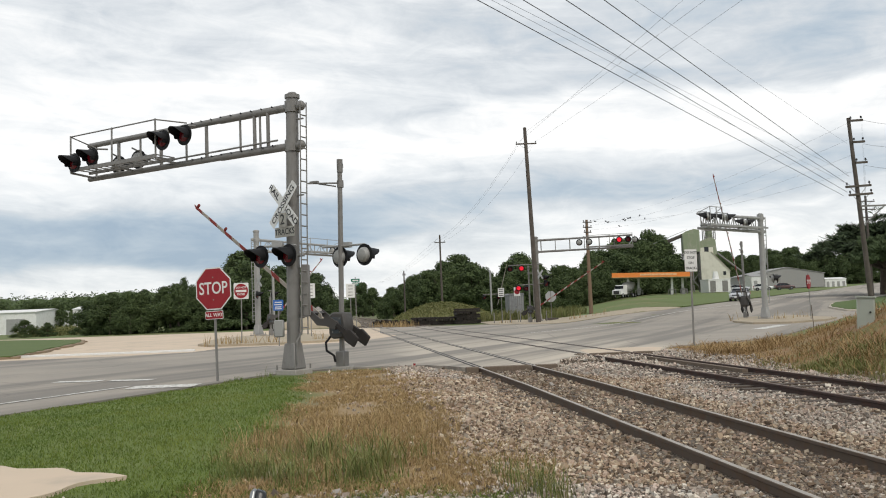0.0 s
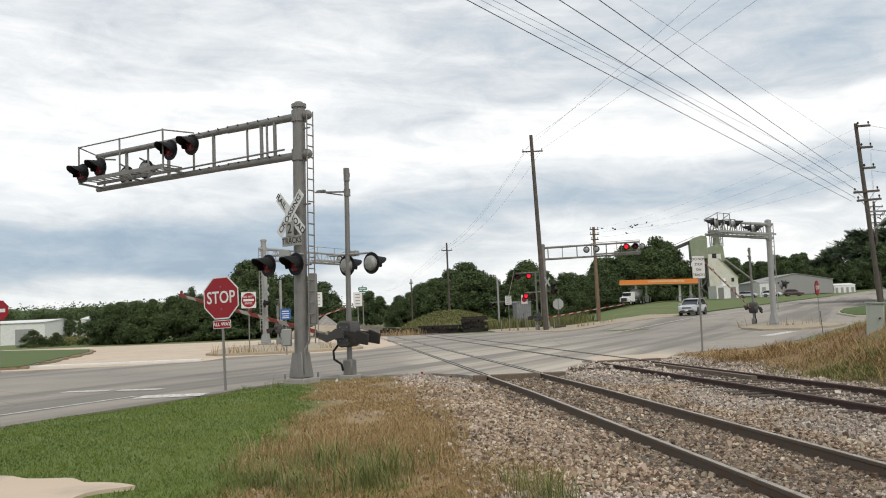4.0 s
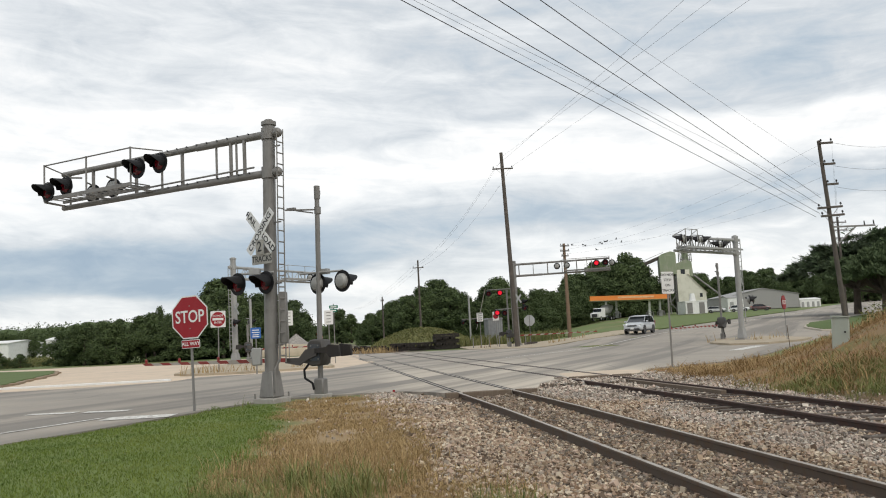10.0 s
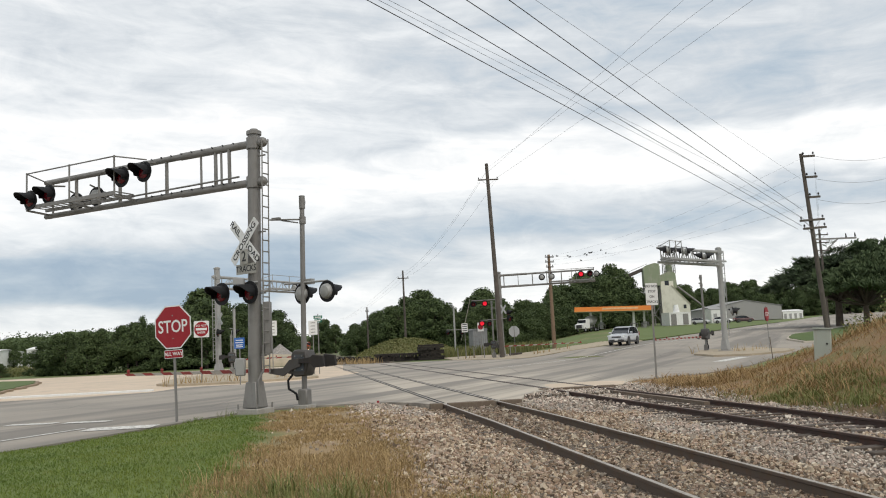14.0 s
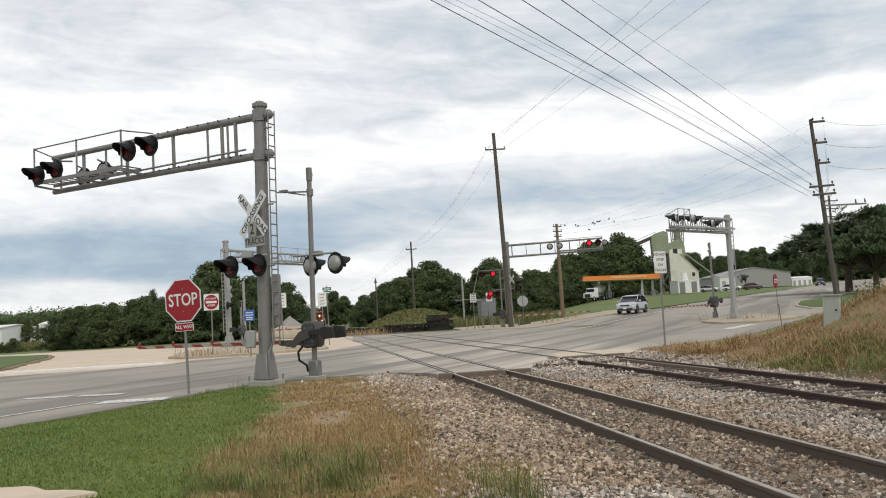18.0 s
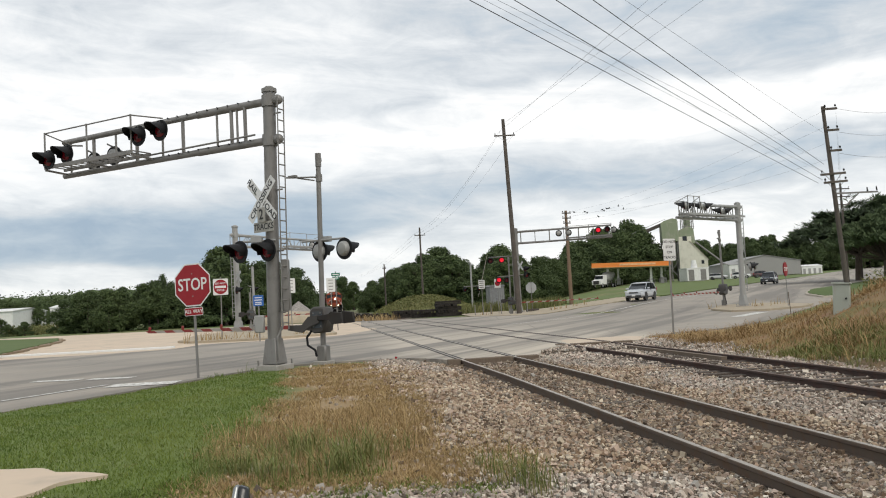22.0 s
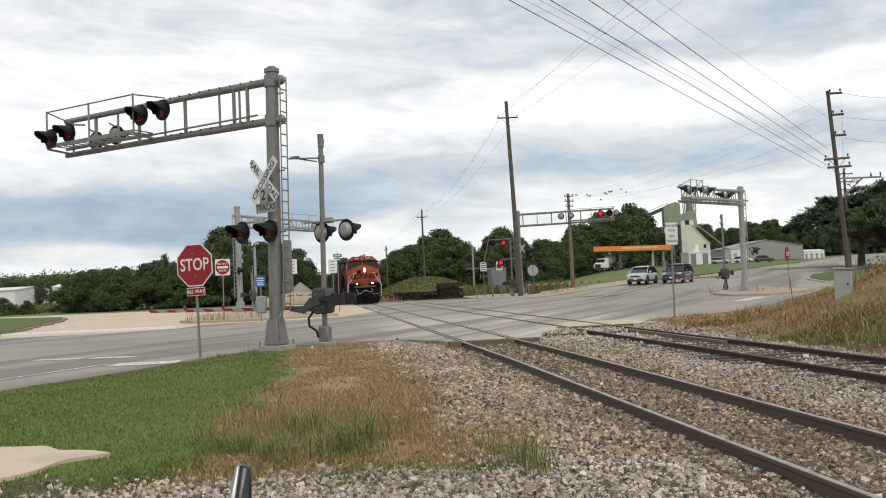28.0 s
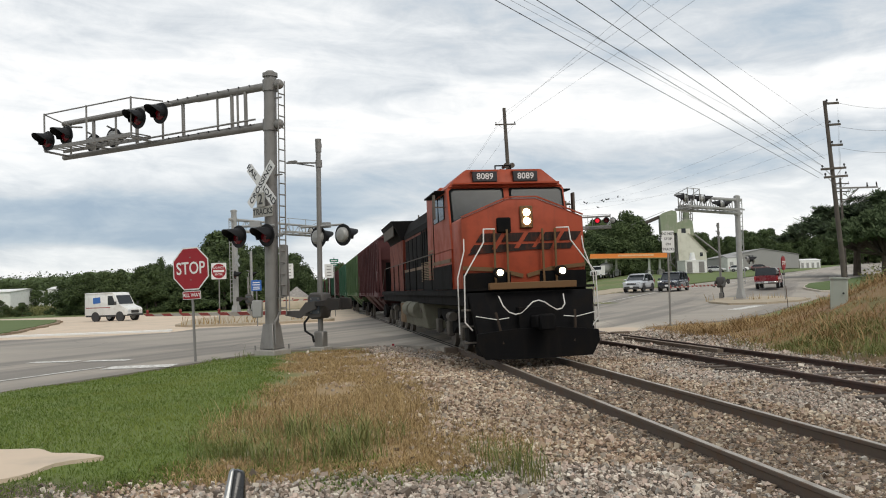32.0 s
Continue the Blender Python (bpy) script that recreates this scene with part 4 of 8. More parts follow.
def gate(m, length, label, lifts, post_top=6.4, lamps=(), tilt=(0.0, 0.0)):
    """A crossing gate whose striped arm turns about the mechanism; lifts: (seconds, degrees)."""
    ob = thing("crossing_gate", m, label, "crossing gate", "crossing gates")
    part("post", B().cyl((0, 0, 0.5), (tilt[0], tilt[1], post_top), 0.085, 0.075, 14), GALV, ob)
    part("pinnacle", B().cyl((tilt[0], tilt[1], post_top - 0.35), (tilt[0], tilt[1], post_top + 0.06), 0.095, 0.095, 12).box(tilt[0], tilt[1] - 0.09, post_top - 0.14, 0.1, 0.06, 0.12), GALV, ob, "cast pole cap")
    part("collar", B().cyl((tilt[0], tilt[1], post_top - 0.82), (tilt[0], tilt[1], post_top - 0.6), 0.105, 0.105, 12), GALV, ob)
    part("foot", B().box(0, 0, 0.28, 0.34, 0.3, 0.5).bevel(0.04), GALV, ob, "cast steel post foot")
    part("foundation", B().box(0, 0, -0.02, 0.52, 0.5, 0.16).bevel(0.02), CONCRETE, ob)
    part("mechanism", B().profile([(-0.2, 0.92), (0.2, 0.90), (0.31, 1.04), (0.30, 1.60), (0.17, 1.72), (-0.25, 1.69), (-0.32, 1.3)], -0.26, 0.26, "y").bevel(0.05), MECH, ob, "grimy grey gate mechanism housing")
    for side_y in (-0.27, 0.27):
        part("cover_plate", B().box(0.0, side_y, 1.32, 0.34, 0.03, 0.5), COVER, ob, "blue-grey mechanism cover plate")
        for bx, bz in ((-0.13, 1.12), (0.13, 1.12), (-0.13, 1.52), (0.13, 1.52)):
            part("cover_bolt", B().cyl((bx, side_y * 1.0, bz), (bx, side_y * 1.12, bz), 0.025, None, 6), GALV, ob)
        part("shaft_hub", B().cyl((0.0, side_y, 1.36), (0.0, side_y * 1.35, 1.36), 0.11, 0.09, 12), MECH, ob)
    part("cable", B().tube([(0.25, 0.2, 1.0), (0.42, 0.24, 0.8), (0.4, 0.24, 0.55), (0.15, 0.22, 0.4), (0.12, 0.2, 0.2)], 0.035), HOOD, ob, "black hanging cable")
    part("sign_arm", B().beam((0.0, 0, post_top - 0.68), (0.95, 0.2, post_top - 0.62), 0.09, 0.04).beam((0.05, 0, post_top - 0.78), (0.6, 0.12, post_top - 0.66), 0.04).box(0.75, 0.15, post_top - 0.6, 0.28, 0.12, 0.07), GALV, ob)
    for x, y, z, turn, state in lamps:
        lamp(ob, pose(x, y, z, 0, 0, turn), state)
    if lamps:
        part("lamp_crossarm", B().cyl((-0.95, 0, 3.75), (0.6, 0, 3.75), 0.032, None, 8).box(-0.2, -0.12, 3.78, 0.3, 0.2, 0.16), GALV_LIGHT, ob, "lamp crossarm with junction box")
    arm = part("gate_arm", B().profile(BRACKET, -0.36, -0.31, "y").profile(BRACKET, 0.31, 0.36, "y").beam((0.9, -0.36, -0.26), (0.9, 0.36, -0.26), 0.1), MECH, ob, "steel arm bracket")
    n = max(8, int(length / 0.42))
    for i in range(n):
        x0, x1 = 0.7 + (length - 0.7) * i / n, 0.7 + (length - 0.7) * (i + 1) / n
        h0, h1 = 0.13 - 0.05 * i / n, 0.13 - 0.05 * (i + 1) / n
        k = 0.07
        b = B().quad_prism([(x0 - k, -0.02, DROP - h0 / 2), (x0 - k, 0.02, DROP - h0 / 2), (x0 + k, 0.02, DROP + h0 / 2), (x0 + k, -0.02, DROP + h0 / 2)], [(x1 - k, -0.02, DROP - h1 / 2), (x1 - k, 0.02, DROP - h1 / 2), (x1 + k, 0.02, DROP + h1 / 2), (x1 + k, -0.02, DROP + h1 / 2)])
        part("arm_stripe", b, ARM_RED if (n - 1 - i) % 2 == 0 else ARM_WHITE, arm, "red arm stripe" if (n - 1 - i) % 2 == 0 else "white arm stripe")
    for f in (0.55, 0.78, 0.985):
        part("arm_lamp", B().cyl((length * f, 0, DROP + 0.04), (length * f, 0, DROP + 0.11), 0.04, 0.05, 8).ball((length * f, 0, DROP + 0.13), 0.05, 8, 5), ARM_RED, arm, "small red arm lamp")
    for y in (-0.33, 0.33):
        part("counterweight", B().profile([(-0.05, -0.06), (-0.05, 0.08), (-0.48, 0.1), (-0.54, 0.19), (-0.92, 0.15), (-0.95, -0.17), (-0.58, -0.2), (-0.48, -0.05)], y - 0.05, y + 0.05, "y").bevel(0.015), WEIGHT, arm, "dark counterweight")
    rows = [(t, pose(0, 0, 1.36, 0, -a, 0)) for t, a in lifts]
    MOVES.append((arm, rows))
    return ob


NEAR_LIFT = [(0, 37.6), (0.5, 34.0), (1, 30.5), (1.5, 27.1), (2, 23.8), (2.5, 21.2), (3, 18.7), (3.5, 16.4), (4.5, 12.2), (5.5, 8.9), (6, 7.4), (6.5, 5.9), (7, 4.0), (7.5, 2.3), (8, 1.0), (9, 0.4), (32, 0.4)]
gate(pose(-3.15, 26.0, 0, 0, 0, 153.5), 7.1, "lowering crossing gate with red and white striped arm", NEAR_LIFT, 6.4,
     [(-1.0, 0.12, 3.42, -12, "back"), (0.05, -0.14, 3.42, -12, "back")], (-0.0895, -0.0446))
gate(pose(-13.6, 66.5, 0.12, 0, 0, 12), 6.2, "striped crossing gate on the median island", [(0, 50), (1, 42), (2, 34), (3, 26), (3.5, 21), (5.5, 8), (6.5, 3), (7.5, 0), (32, 0)], 3.0)
gate(pose(8.6, 83.5, 0, 0, 0, -14), 8.6, "striped crossing gate on the dirt shoulder", [(0, 32), (1, 25), (2, 18), (3, 12), (3.5, 9.5), (5.5, 3), (6.5, 1), (7.5, 0), (32, 0)], 5.6)
gate(pose(22.4, 62.6, 0.1, 0, 0, 232), 10.2, "striped crossing gate on the corner island", [(0, 62), (1, 52), (2, 41), (3, 30), (3.5, 25), (5.5, 9), (6.5, 3), (7.5, 0), (32, 0)], 5.7)


# ---- road signs ----
def sign_post(m, height, label, category, material=GALV):
    ob = thing("road_sign", m, label, category, "road signs")
    part("post", B().profile([(-0.03, -0.02), (0.03, -0.02), (0.03, 0.015), (0.012, 0.015), (0.012, -0.008), (-0.012, -0.008), (-0.012, 0.015), (-0.03, 0.015)], -0.12, height, "z"), material, ob)
    return ob


stop = sign_post(pose(-6.08, 22.65, -0.03, 0, -1.4, -22), 2.6, "red octagonal stop sign on a steel post", "stop sign")
part("rim", polygon_sheet(8, 0.615, 0.006), SIGN_WHITE, stop, "white octagonal border", pose(0, -0.03, 2.5))
face = part("face", polygon_sheet(8, 0.578, 0.006), SIGN_RED, stop, "red octagonal face", pose(0, -0.036, 2.5))
words("lettering", "STOP", 0.46, SIGN_WHITE, face, pose(0, -0.006, 0), 0.002, "CENTER", 0.84)
plate = part("plaque", panel(0.58, 0.22, 0.006, 0.03), SIGN_WHITE, stop, "small plaque below the octagon", pose(0, -0.034, 1.79))
face = part("plaque_face", panel(0.55, 0.19, 0.004, 0.02), SIGN_RED, plate, "", pose(0, -0.005, 0))
words("lettering", "ALL WAY", 0.135, SIGN_WHITE, plate, pose(0, -0.009, 0), 0.002)
for z in (2.2, 2.8):
    part("bolt", B().cyl((0, -0.045, z), (0, -0.03, z), 0.018, None, 8), GALV, stop)


def text_sign(m, w, h, z, rows, size, label, category, sheet=SIGN_WHITE, ink=INK, height=None, post=GALV):
    ob = sign_post(m, height or z + h / 2, label, category, post)
    face = part("panel", panel(w, h, 0.006, 0.05), sheet, ob, "", pose(0, -0.03, z))
    for i, row in enumerate(rows):
        zz = h * 0.5 - h * (i + 0.5) / len(rows) * 0.94 - h * 0.03
        if row:
            words("lettering", row, size, ink, face, pose(0, -0.006, zz), 0.002)
    return ob


text_sign(pose(9.38, 31.85, 0, 0, 1.0, 14), 0.52, 0.84, 3.16, ["DO NOT", "STOP", "ON", "TRACKS"], 0.135, "white do not stop on tracks sign on a tall post", "road sign")
dne = sign_post(pose(-11.95, 50.0, 0.1, 0, 0.5, -8), 3.7, "square do not enter sign on a steel post", "road sign")
face = part("panel", panel(0.92, 0.96, 0.006, 0.05), SIGN_WHITE, dne, "", pose(0, -0.03, 3.12))
disc = part("disc", B().cyl((0, 0, 0), (0, -0.006, 0), 0.43, None, 28), SIGN_RED, face, "red disc", pose(0, -0.004, 0))
part("bar", B().box(0, -0.009, 0, 0.66, 0.004, 0.13), SIGN_WHITE, disc, "white bar")
words("lettering", "DO NOT", 0.16, SIGN_WHITE, disc, pose(0, -0.009, 0.2), 0.002)
words("lettering", "ENTER", 0.16, SIGN_WHITE, disc, pose(0, -0.009, -0.2), 0.002)
blue = sign_post(pose(-9.2, 47.2, 0, 0, 0, -10), 2.6, "small blue notice sign beside the crossing", "road sign")
face = part("panel", panel(0.6, 0.6, 0.006, 0.04), SIGN_BLUE, blue, "", pose(0, -0.03, 2.26))
for z, w in ((0.16, 0.4), (0.03, 0.44), (-0.1, 0.36), (-0.2, 0.4)):
    part("text_bar", B().box(0, -0.006, z, w, 0.004, 0.05), SIGN_WHITE, face)
for x, y, z, w, h, tone_m, lab in ((-9.4, 60.0, 3.35, 0.66, 1.05, SIGN_WHITE, "white notice sign on a post beyond the median"), (-6.55, 60.0, 3.25, 0.62, 1.0, SIGN_WHITE, "white notice sign on a slim post")):
    s = sign_post(pose(x, y, 0, 0, 0, 6), z + h / 2, lab, "road sign")
    face = part("panel", panel(w, h, 0.006, 0.05), tone_m, s, "", pose(0, -0.03, z))
    for i in range(4):
        part("text_bar", B().box(0, -0.006, h * (0.34 - 0.22 * i), w * 0.5, 0.004, h * 0.05), GALV, face)
street = sign_post(pose(-6.2, 60.2, 0, 0, 0, 12), 4.2, "green street name sign on a slim post", "road sign")
for z, w in ((3.98, 0.62), (3.72, 0.5)):
    face = part("panel", panel(w, 0.22, 0.006, 0.02), SIGN_GREEN, street, "", pose(0, -0.03, z))
    part("text_bar", B().box(0, -0.006, 0, w * 0.7, 0.004, 0.07), SIGN_WHITE, face)
far_stop = sign_post(pose(24.2, 55.65, 0, 0, -2.0, 52), 3.1, "red stop sign facing the side street, seen edge-on", "stop sign")
part("face", polygon_sheet(8, 0.5, 0.006), SIGN_RED, far_stop, "red octagonal face", pose(0, -0.03, 2.55))
part("back", polygon_sheet(8, 0.49, 0.006), SIGN_RED, far_stop, "", pose(0, 0.03, 2.55))
words("lettering", "STOP", 0.36, SIGN_WHITE, far_stop, pose(0, -0.036, 2.55), 0.002)
back_stop = sign_post(pose(11.7, 91.3, 0, 0, 0, 185), 3.2, "grey back of an octagonal sign on a post", "stop sign")
part("face", polygon_sheet(8, 0.62, 0.006), SIGN_BACK, back_stop, "bare aluminium back", pose(0, -0.03, 2.6))
part("foot", B().box(0, 0, 0.15, 1.4, 0.4, 0.3).bevel(0.04), POLE_WOOD, back_stop, "dark base block")
edge_stop = sign_post(pose(-20.9, 39.0, 0, 0, 0, -5), 3.4, "red and white sign at the west verge", "road sign")
face = part("panel", polygon_sheet(8, 0.5, 0.006), SIGN_RED, edge_stop, "", pose(0, -0.03, 2.9))
part("bar", B().box(0, -0.006, 0, 0.6, 0.004, 0.16), SIGN_WHITE, face)

# ---- poles and wires ----
def wood_pole(x, y, z, height, arms, label, lean=0.0, r=0.17, turn=0.0, wood=POLE_WOOD):
    """arms: (height, length, offset)."""
    ob = thing("utility_pole", pose(x, y, z, 0, lean, turn), label, "utility pole", "utility poles")
    part("shaft", B().cyl((0, 0, -0.3), (0, 0, height), r, r * 0.62, 12), wood, ob, "tapered weathered wooden shaft")
    for h, w, off in arms:
        a = part("crossarm", B().box(off, -0.14, h, w, 0.1, 0.13).bevel(0.01), POLE_WOOD, ob)
        n = max(2, int(w / 0.7))
        for i in range(n):
            px = off - w / 2 + 0.1 + (w - 0.2) * i / (n - 1)
            part("insulator", B().cyl((px, -0.14, h + 0.06), (px, -0.14, h + 0.14), 0.02, None, 6).cyl((px, -0.14, h + 0.14), (px, -0.14, h + 0.26), 0.065, 0.04, 8), TYRE, a, "dark pin insulator")
        if w > 1.2:
            for s in (-1, 1):
                part("brace", B().beam((off + s * w * 0.32, -0.13, h - 0.05), (0, -0.13, h - 0.6), 0.03, 0.02), GALV, a)
    return ob


wood_pole(9.25, 82.4, 0, 19.3, [(17.65, 2.1, 0)], "tall slender wooden utility pole with one crossarm", -1.5, 0.26, 8)
bank_pole = wood_pole(25.45, 50.0, 0.1, 12.1, [(11.9, 0.9, 0.4), (10.6, 0.8, 0.4), (9.35, 0.8, 0.4), (7.95, 1.7, 0.0), (7.45, 1.6, 0.1)], "wooden utility pole with many crossarms beside the bank", -3.4, 0.165, 10)
wood_pole(-0.1, 130.0, 0, 13.2, [(12.0, 1.7, 0)], "distant wooden utility pole with one crossarm", 0, 0.2)
wood_pole(-6.3, 140.0, 0, 8.3, [(7.6, 0.6, 0)], "short distant wooden pole beside the tracks", 0, 0.16)
wood_pole(17.5, 100.0, 0.45, 11.2, [(10.9, 1.2, 0), (10.3, 1.2, 0), (9.7, 1.0, 0)], "brown wooden utility pole on the roadside grass", 0, 0.26, 20, BROWN_POLE)
wood_pole(53.0, 104.0, 1.2, 12.5, [(11.8, 2.4, 0), (10.8, 2.4, 0), (9.8, 2.2, 0)], "wooden utility pole among the pines", 0, 0.2, 15)
part("bracket_arm", B().beam((0, -0.1, 6.75), (2.9, -0.1, 6.62), 0.08, 0.1), GALV, bank_pole, "steel bracket arm")
part("bracket_brace", B().beam((0.05, -0.1, 5.6), (1.6, -0.1, 6.66), 0.05, 0.06), GALV, bank_pole)
for x in (2.2, 2.85):
    part("insulator", B().cyl((x, -0.1, 6.7), (x, -0.1, 6.95), 0.05, 0.03, 8), TYRE, bank_pole)


def wire(p, q, sag, r=0.011, label="thin dark overhead wire", n=28):
    p, q = Vector(p), Vector(q)
    pts = []
    for i in range(n + 1):
        f = i / n
        v = p.lerp(q, f)
        pts.append((v.x, v.y, v.z - sag * 4 * f * (1 - f)))
    s = (q - p).cross(Vector((0, 0, 1))).normalized()
    u = s.cross((q - p).normalized())
    ring = [s * (r * math.cos(1.2566 * k)) + u * (r * math.sin(1.2566 * k)) for k in range(5)]
    verts = [tuple(Vector(c) + o) for c in pts for o in ring]
    faces = [(5 * i + k, 5 * i + (k + 1) % 5, 5 * i + 5 + (k + 1) % 5, 5 * i + 5 + k) for i in range(n) for k in range(5)]
    return tagged(part("overhead_wire", soup("overhead_wire", verts, faces, WIRE, True), WIRE), label, "wire", "overhead wires")


def reach(p, q, k):
    """The point k times as far from p as q is."""
    return tuple(a + (b - a) * k for a, b in zip(p, q))


for a, b in (((24.18, 50.0, 7.53), (2.83, 22.62, 9.3)), ((24.43, 50.0, 7.72), (3.95, 22.75, 9.3)), ((24.66, 50.0, 8.09), (5.02, 22.87, 9.3)), ((24.6, 50.0, 8.67), (5.99, 22.99, 9.3))):
    wire(a, reach(a, b, 2.4), 0.12, 0.0115, "heavy dark overhead wire")
for a, b in (((24.3, 50.0, 8.3), (3.24, 22.67, 9.3)), ((24.5, 50.0, 8.9), (3.63, 22.71, 9.3)), ((24.7, 50.0, 10.6), (6.4, 22.9, 9.6))):
    wire(a, reach(a, b, 2.4), 0.1, 0.0045)
for i, (u, v) in enumerate(((0.2605, 0.3315), (0.2798, 0.3308), (0.321, 0.3291))):
    a = (8.15 + 0.85 * i, 82.3, 17.9 + (1.1 if i == 1 else 0.0))
    wire(a, reach(a, (u * 48.0, 48.0, 1.68 + v * 48.0), 2.6), 0.25, 0.0075)
    wire(a, (-0.9 + 0.8 * i, 129.9, 12.3), 1.4, 0.008)
    wire((-0.9 + 0.8 * i, 129.9, 12.3), (-26 + 0.8 * i, 330, 13), 1.2, 0.009)
for i in range(4):
    a = (17.1 + 0.25 * i, 99.9, 11.4 - 0.5 * (i % 3))
    wire(a, (25.0, 50.1, 12.0 - 1.0 * i), 0.9, 0.0045)
for z, far in ((12.05, 15.7), (10.6, 13.9), (9.3, 12.0)):
    wire((25.6, 50.0, z), (42.0, 69.0, far), 0.35, 0.009)
    wire((25.6, 50.0, z - 0.25), (52.6, 103.9, 12.4 - 0.4 * z), 0.5, 0.004)


def bird(x, y, z, turn):
    ob = thing("bird", pose(x, y, z, 0, 0, turn), "small dark bird perched on an overhead wire", "bird", "birds on the wires")
    part("body", B().ball((0, 0, 0.07), 0.07, 8, 6, (1.7, 0.9, 1.0)), TYRE, ob)
    part("head", B().ball((0.11, 0, 0.15), 0.045, 8, 5), TYRE, ob)
    part("tail", B().box(-0.17, 0, 0.05, 0.16, 0.05, 0.015), TYRE, ob)


rng = random.Random(5)
for k in range(10):
    i = rng.choice((1, 2, 3))
    f = rng.uniform(0.03, 0.36)
    a, b = Vector((17.1 + 0.25 * i, 99.9, 11.4 - 0.5 * (i % 3))), Vector((25.0, 50.1, 12.0 - 1.0 * i))
    v = a.lerp(b, f)
    bird(v.x, v.y, v.z - 0.9 * 4 * f * (1 - f), rng.uniform(0, 360))

# ---- trees ----
def leaf_material():
    """Leaves whose tone drifts from leaf to leaf, with lit and shaded boughs painted in by noise."""
    n = Nodes("broad_leaves")
    c = n.mix(n.random(True), (0.042, 0.068, 0.022), (0.072, 0.106, 0.036))
    # pale patches imitate lit tops, dark ones shaded undersides, both by colour
    c = n.mix(n.math("MULTIPLY", n.step(n.noise(0.75, 3.0, 0.55), 0.44, 0.64), 0.7), c, (0.084, 0.117, 0.04))
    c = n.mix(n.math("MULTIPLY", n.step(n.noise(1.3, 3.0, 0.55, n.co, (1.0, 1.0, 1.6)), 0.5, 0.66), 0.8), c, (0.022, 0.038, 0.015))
    c = n.mix(n.math("MULTIPLY", n.random(), 0.3), c, (0.085, 0.115, 0.03))
    return n.done(c, 0.85)


LEAF = leaf_material()
NEEDLE = island_material("pine_needles", [(0.042, 0.07, 0.028), (0.088, 0.122, 0.05), (0.06, 0.095, 0.037)], 0.85, 8.0, 0.4)
BARK = worn("bark", (0.09, 0.07, 0.055), 0.95, 0.0, (0.05, 0.045, 0.035), 0.6)
WEED = island_material("tall_weeds", [(0.115, 0.125, 0.04), (0.16, 0.165, 0.055), (0.21, 0.195, 0.075), (0.11, 0.13, 0.04)], 0.9, 8.0, 0.3)


def leaf_cards(rng, centre, radius, count, size, squash, verts, faces, inner=0.55):
    for _ in range(count):
        d = Vector((rng.gauss(0, 1), rng.gauss(0, 1), rng.gauss(0, 1))).normalized()
        k = radius * (inner + (1.08 - inner) * rng.random() ** 0.6)
        c = Vector((centre[0] + d.x * k, centre[1] + d.y * k, centre[2] + d.z * k * squash))
        n = (d + 0.55 * Vector((rng.gauss(0, 1), rng.gauss(0, 1), rng.gauss(0, 1)))).normalized()
        s = n.orthogonal().normalized()
        u = n.cross(s)
        a = rng.uniform(0, 6.28)
        s, u = s * math.cos(a) + u * math.sin(a), u * math.cos(a) - s * math.sin(a)
        w = size * rng.uniform(0.6, 1.4)
        i = len(verts)
        verts += [tuple(c + s * w), tuple(c + u * w * 0.6 + n * w * 0.15), tuple(c - s * w), tuple(c - u * w * 0.6 + n * w * 0.15)]
        faces.append((i, i + 1, i + 2, i + 3))


def trunk_mesh(rng, height, r, limbs, spread):
    b = B()
    p = Vector((0, 0, -0.2))
    k = 5
    for i in range(k):
        q = p + Vector((rng.gauss(0, 0.02) * height * 0.3, rng.gauss(0, 0.02) * height * 0.3, (height + 0.2) / k))
        b.cyl(p, q, r * (1 - 0.75 * i / k), r * (1 - 0.75 * (i + 1) / k), 8)
        p = q
    for i in range(limbs):
        z = height * rng.uniform(0.3, 0.85)
        a = rng.uniform(0, 6.28)
        e = Vector((math.cos(a) * spread * rng.uniform(0.5, 0.9), math.sin(a) * spread * rng.uniform(0.5, 0.9), z + height * rng.uniform(0.08, 0.25)))
        b.cyl((0, 0, z), e, r * 0.35, r * 0.1, 6)
    return b


def broadleaf_meshes(seed, cards):
    """A tree 10 m high."""
    rng = random.Random(seed)
    verts, faces = [], []
    lobes = 60
    for i in range(lobes):
        a = rng.uniform(0, 6.28)
        h = rng.uniform(0.0, 1.0)
        w = 4.5 * (1 - max(0.0, h - 0.25) ** 1.4 * 1.45) * rng.random() ** 0.45
        c = (w * math.cos(a) * 0.75, w * math.sin(a) * 0.75, 0.5 + h * 8.3)
        leaf_cards(rng, c, rng.uniform(0.5, 1.3), cards // lobes, 0.155, 0.85, verts, faces, 0.45)
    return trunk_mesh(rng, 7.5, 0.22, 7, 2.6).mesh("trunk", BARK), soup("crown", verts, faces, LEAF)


def needle_tuft(rng, c, out, size, count, verts, faces):
    """Long narrow needles fanned upwards and outwards from a twig's end."""
    for _ in range(count):
        d = (out * 0.7 + Vector((rng.gauss(0, 0.6), rng.gauss(0, 0.6), 0.55 + rng.gauss(0, 0.45)))).normalized()
        s = d.orthogonal().normalized() * size * 0.13
        p = c + Vector((rng.gauss(0, 0.16), rng.gauss(0, 0.16), rng.gauss(0, 0.10)))
        e = p + d * size * rng.uniform(0.6, 1.2)
        i = len(verts)
        verts += [tuple(p - s * 0.5), tuple(p + s * 0.5), tuple(p.lerp(e, 0.6) + s), tuple(e), tuple(p.lerp(e, 0.6) - s)]
        faces.append((i, i + 1, i + 2, i + 3, i + 4))


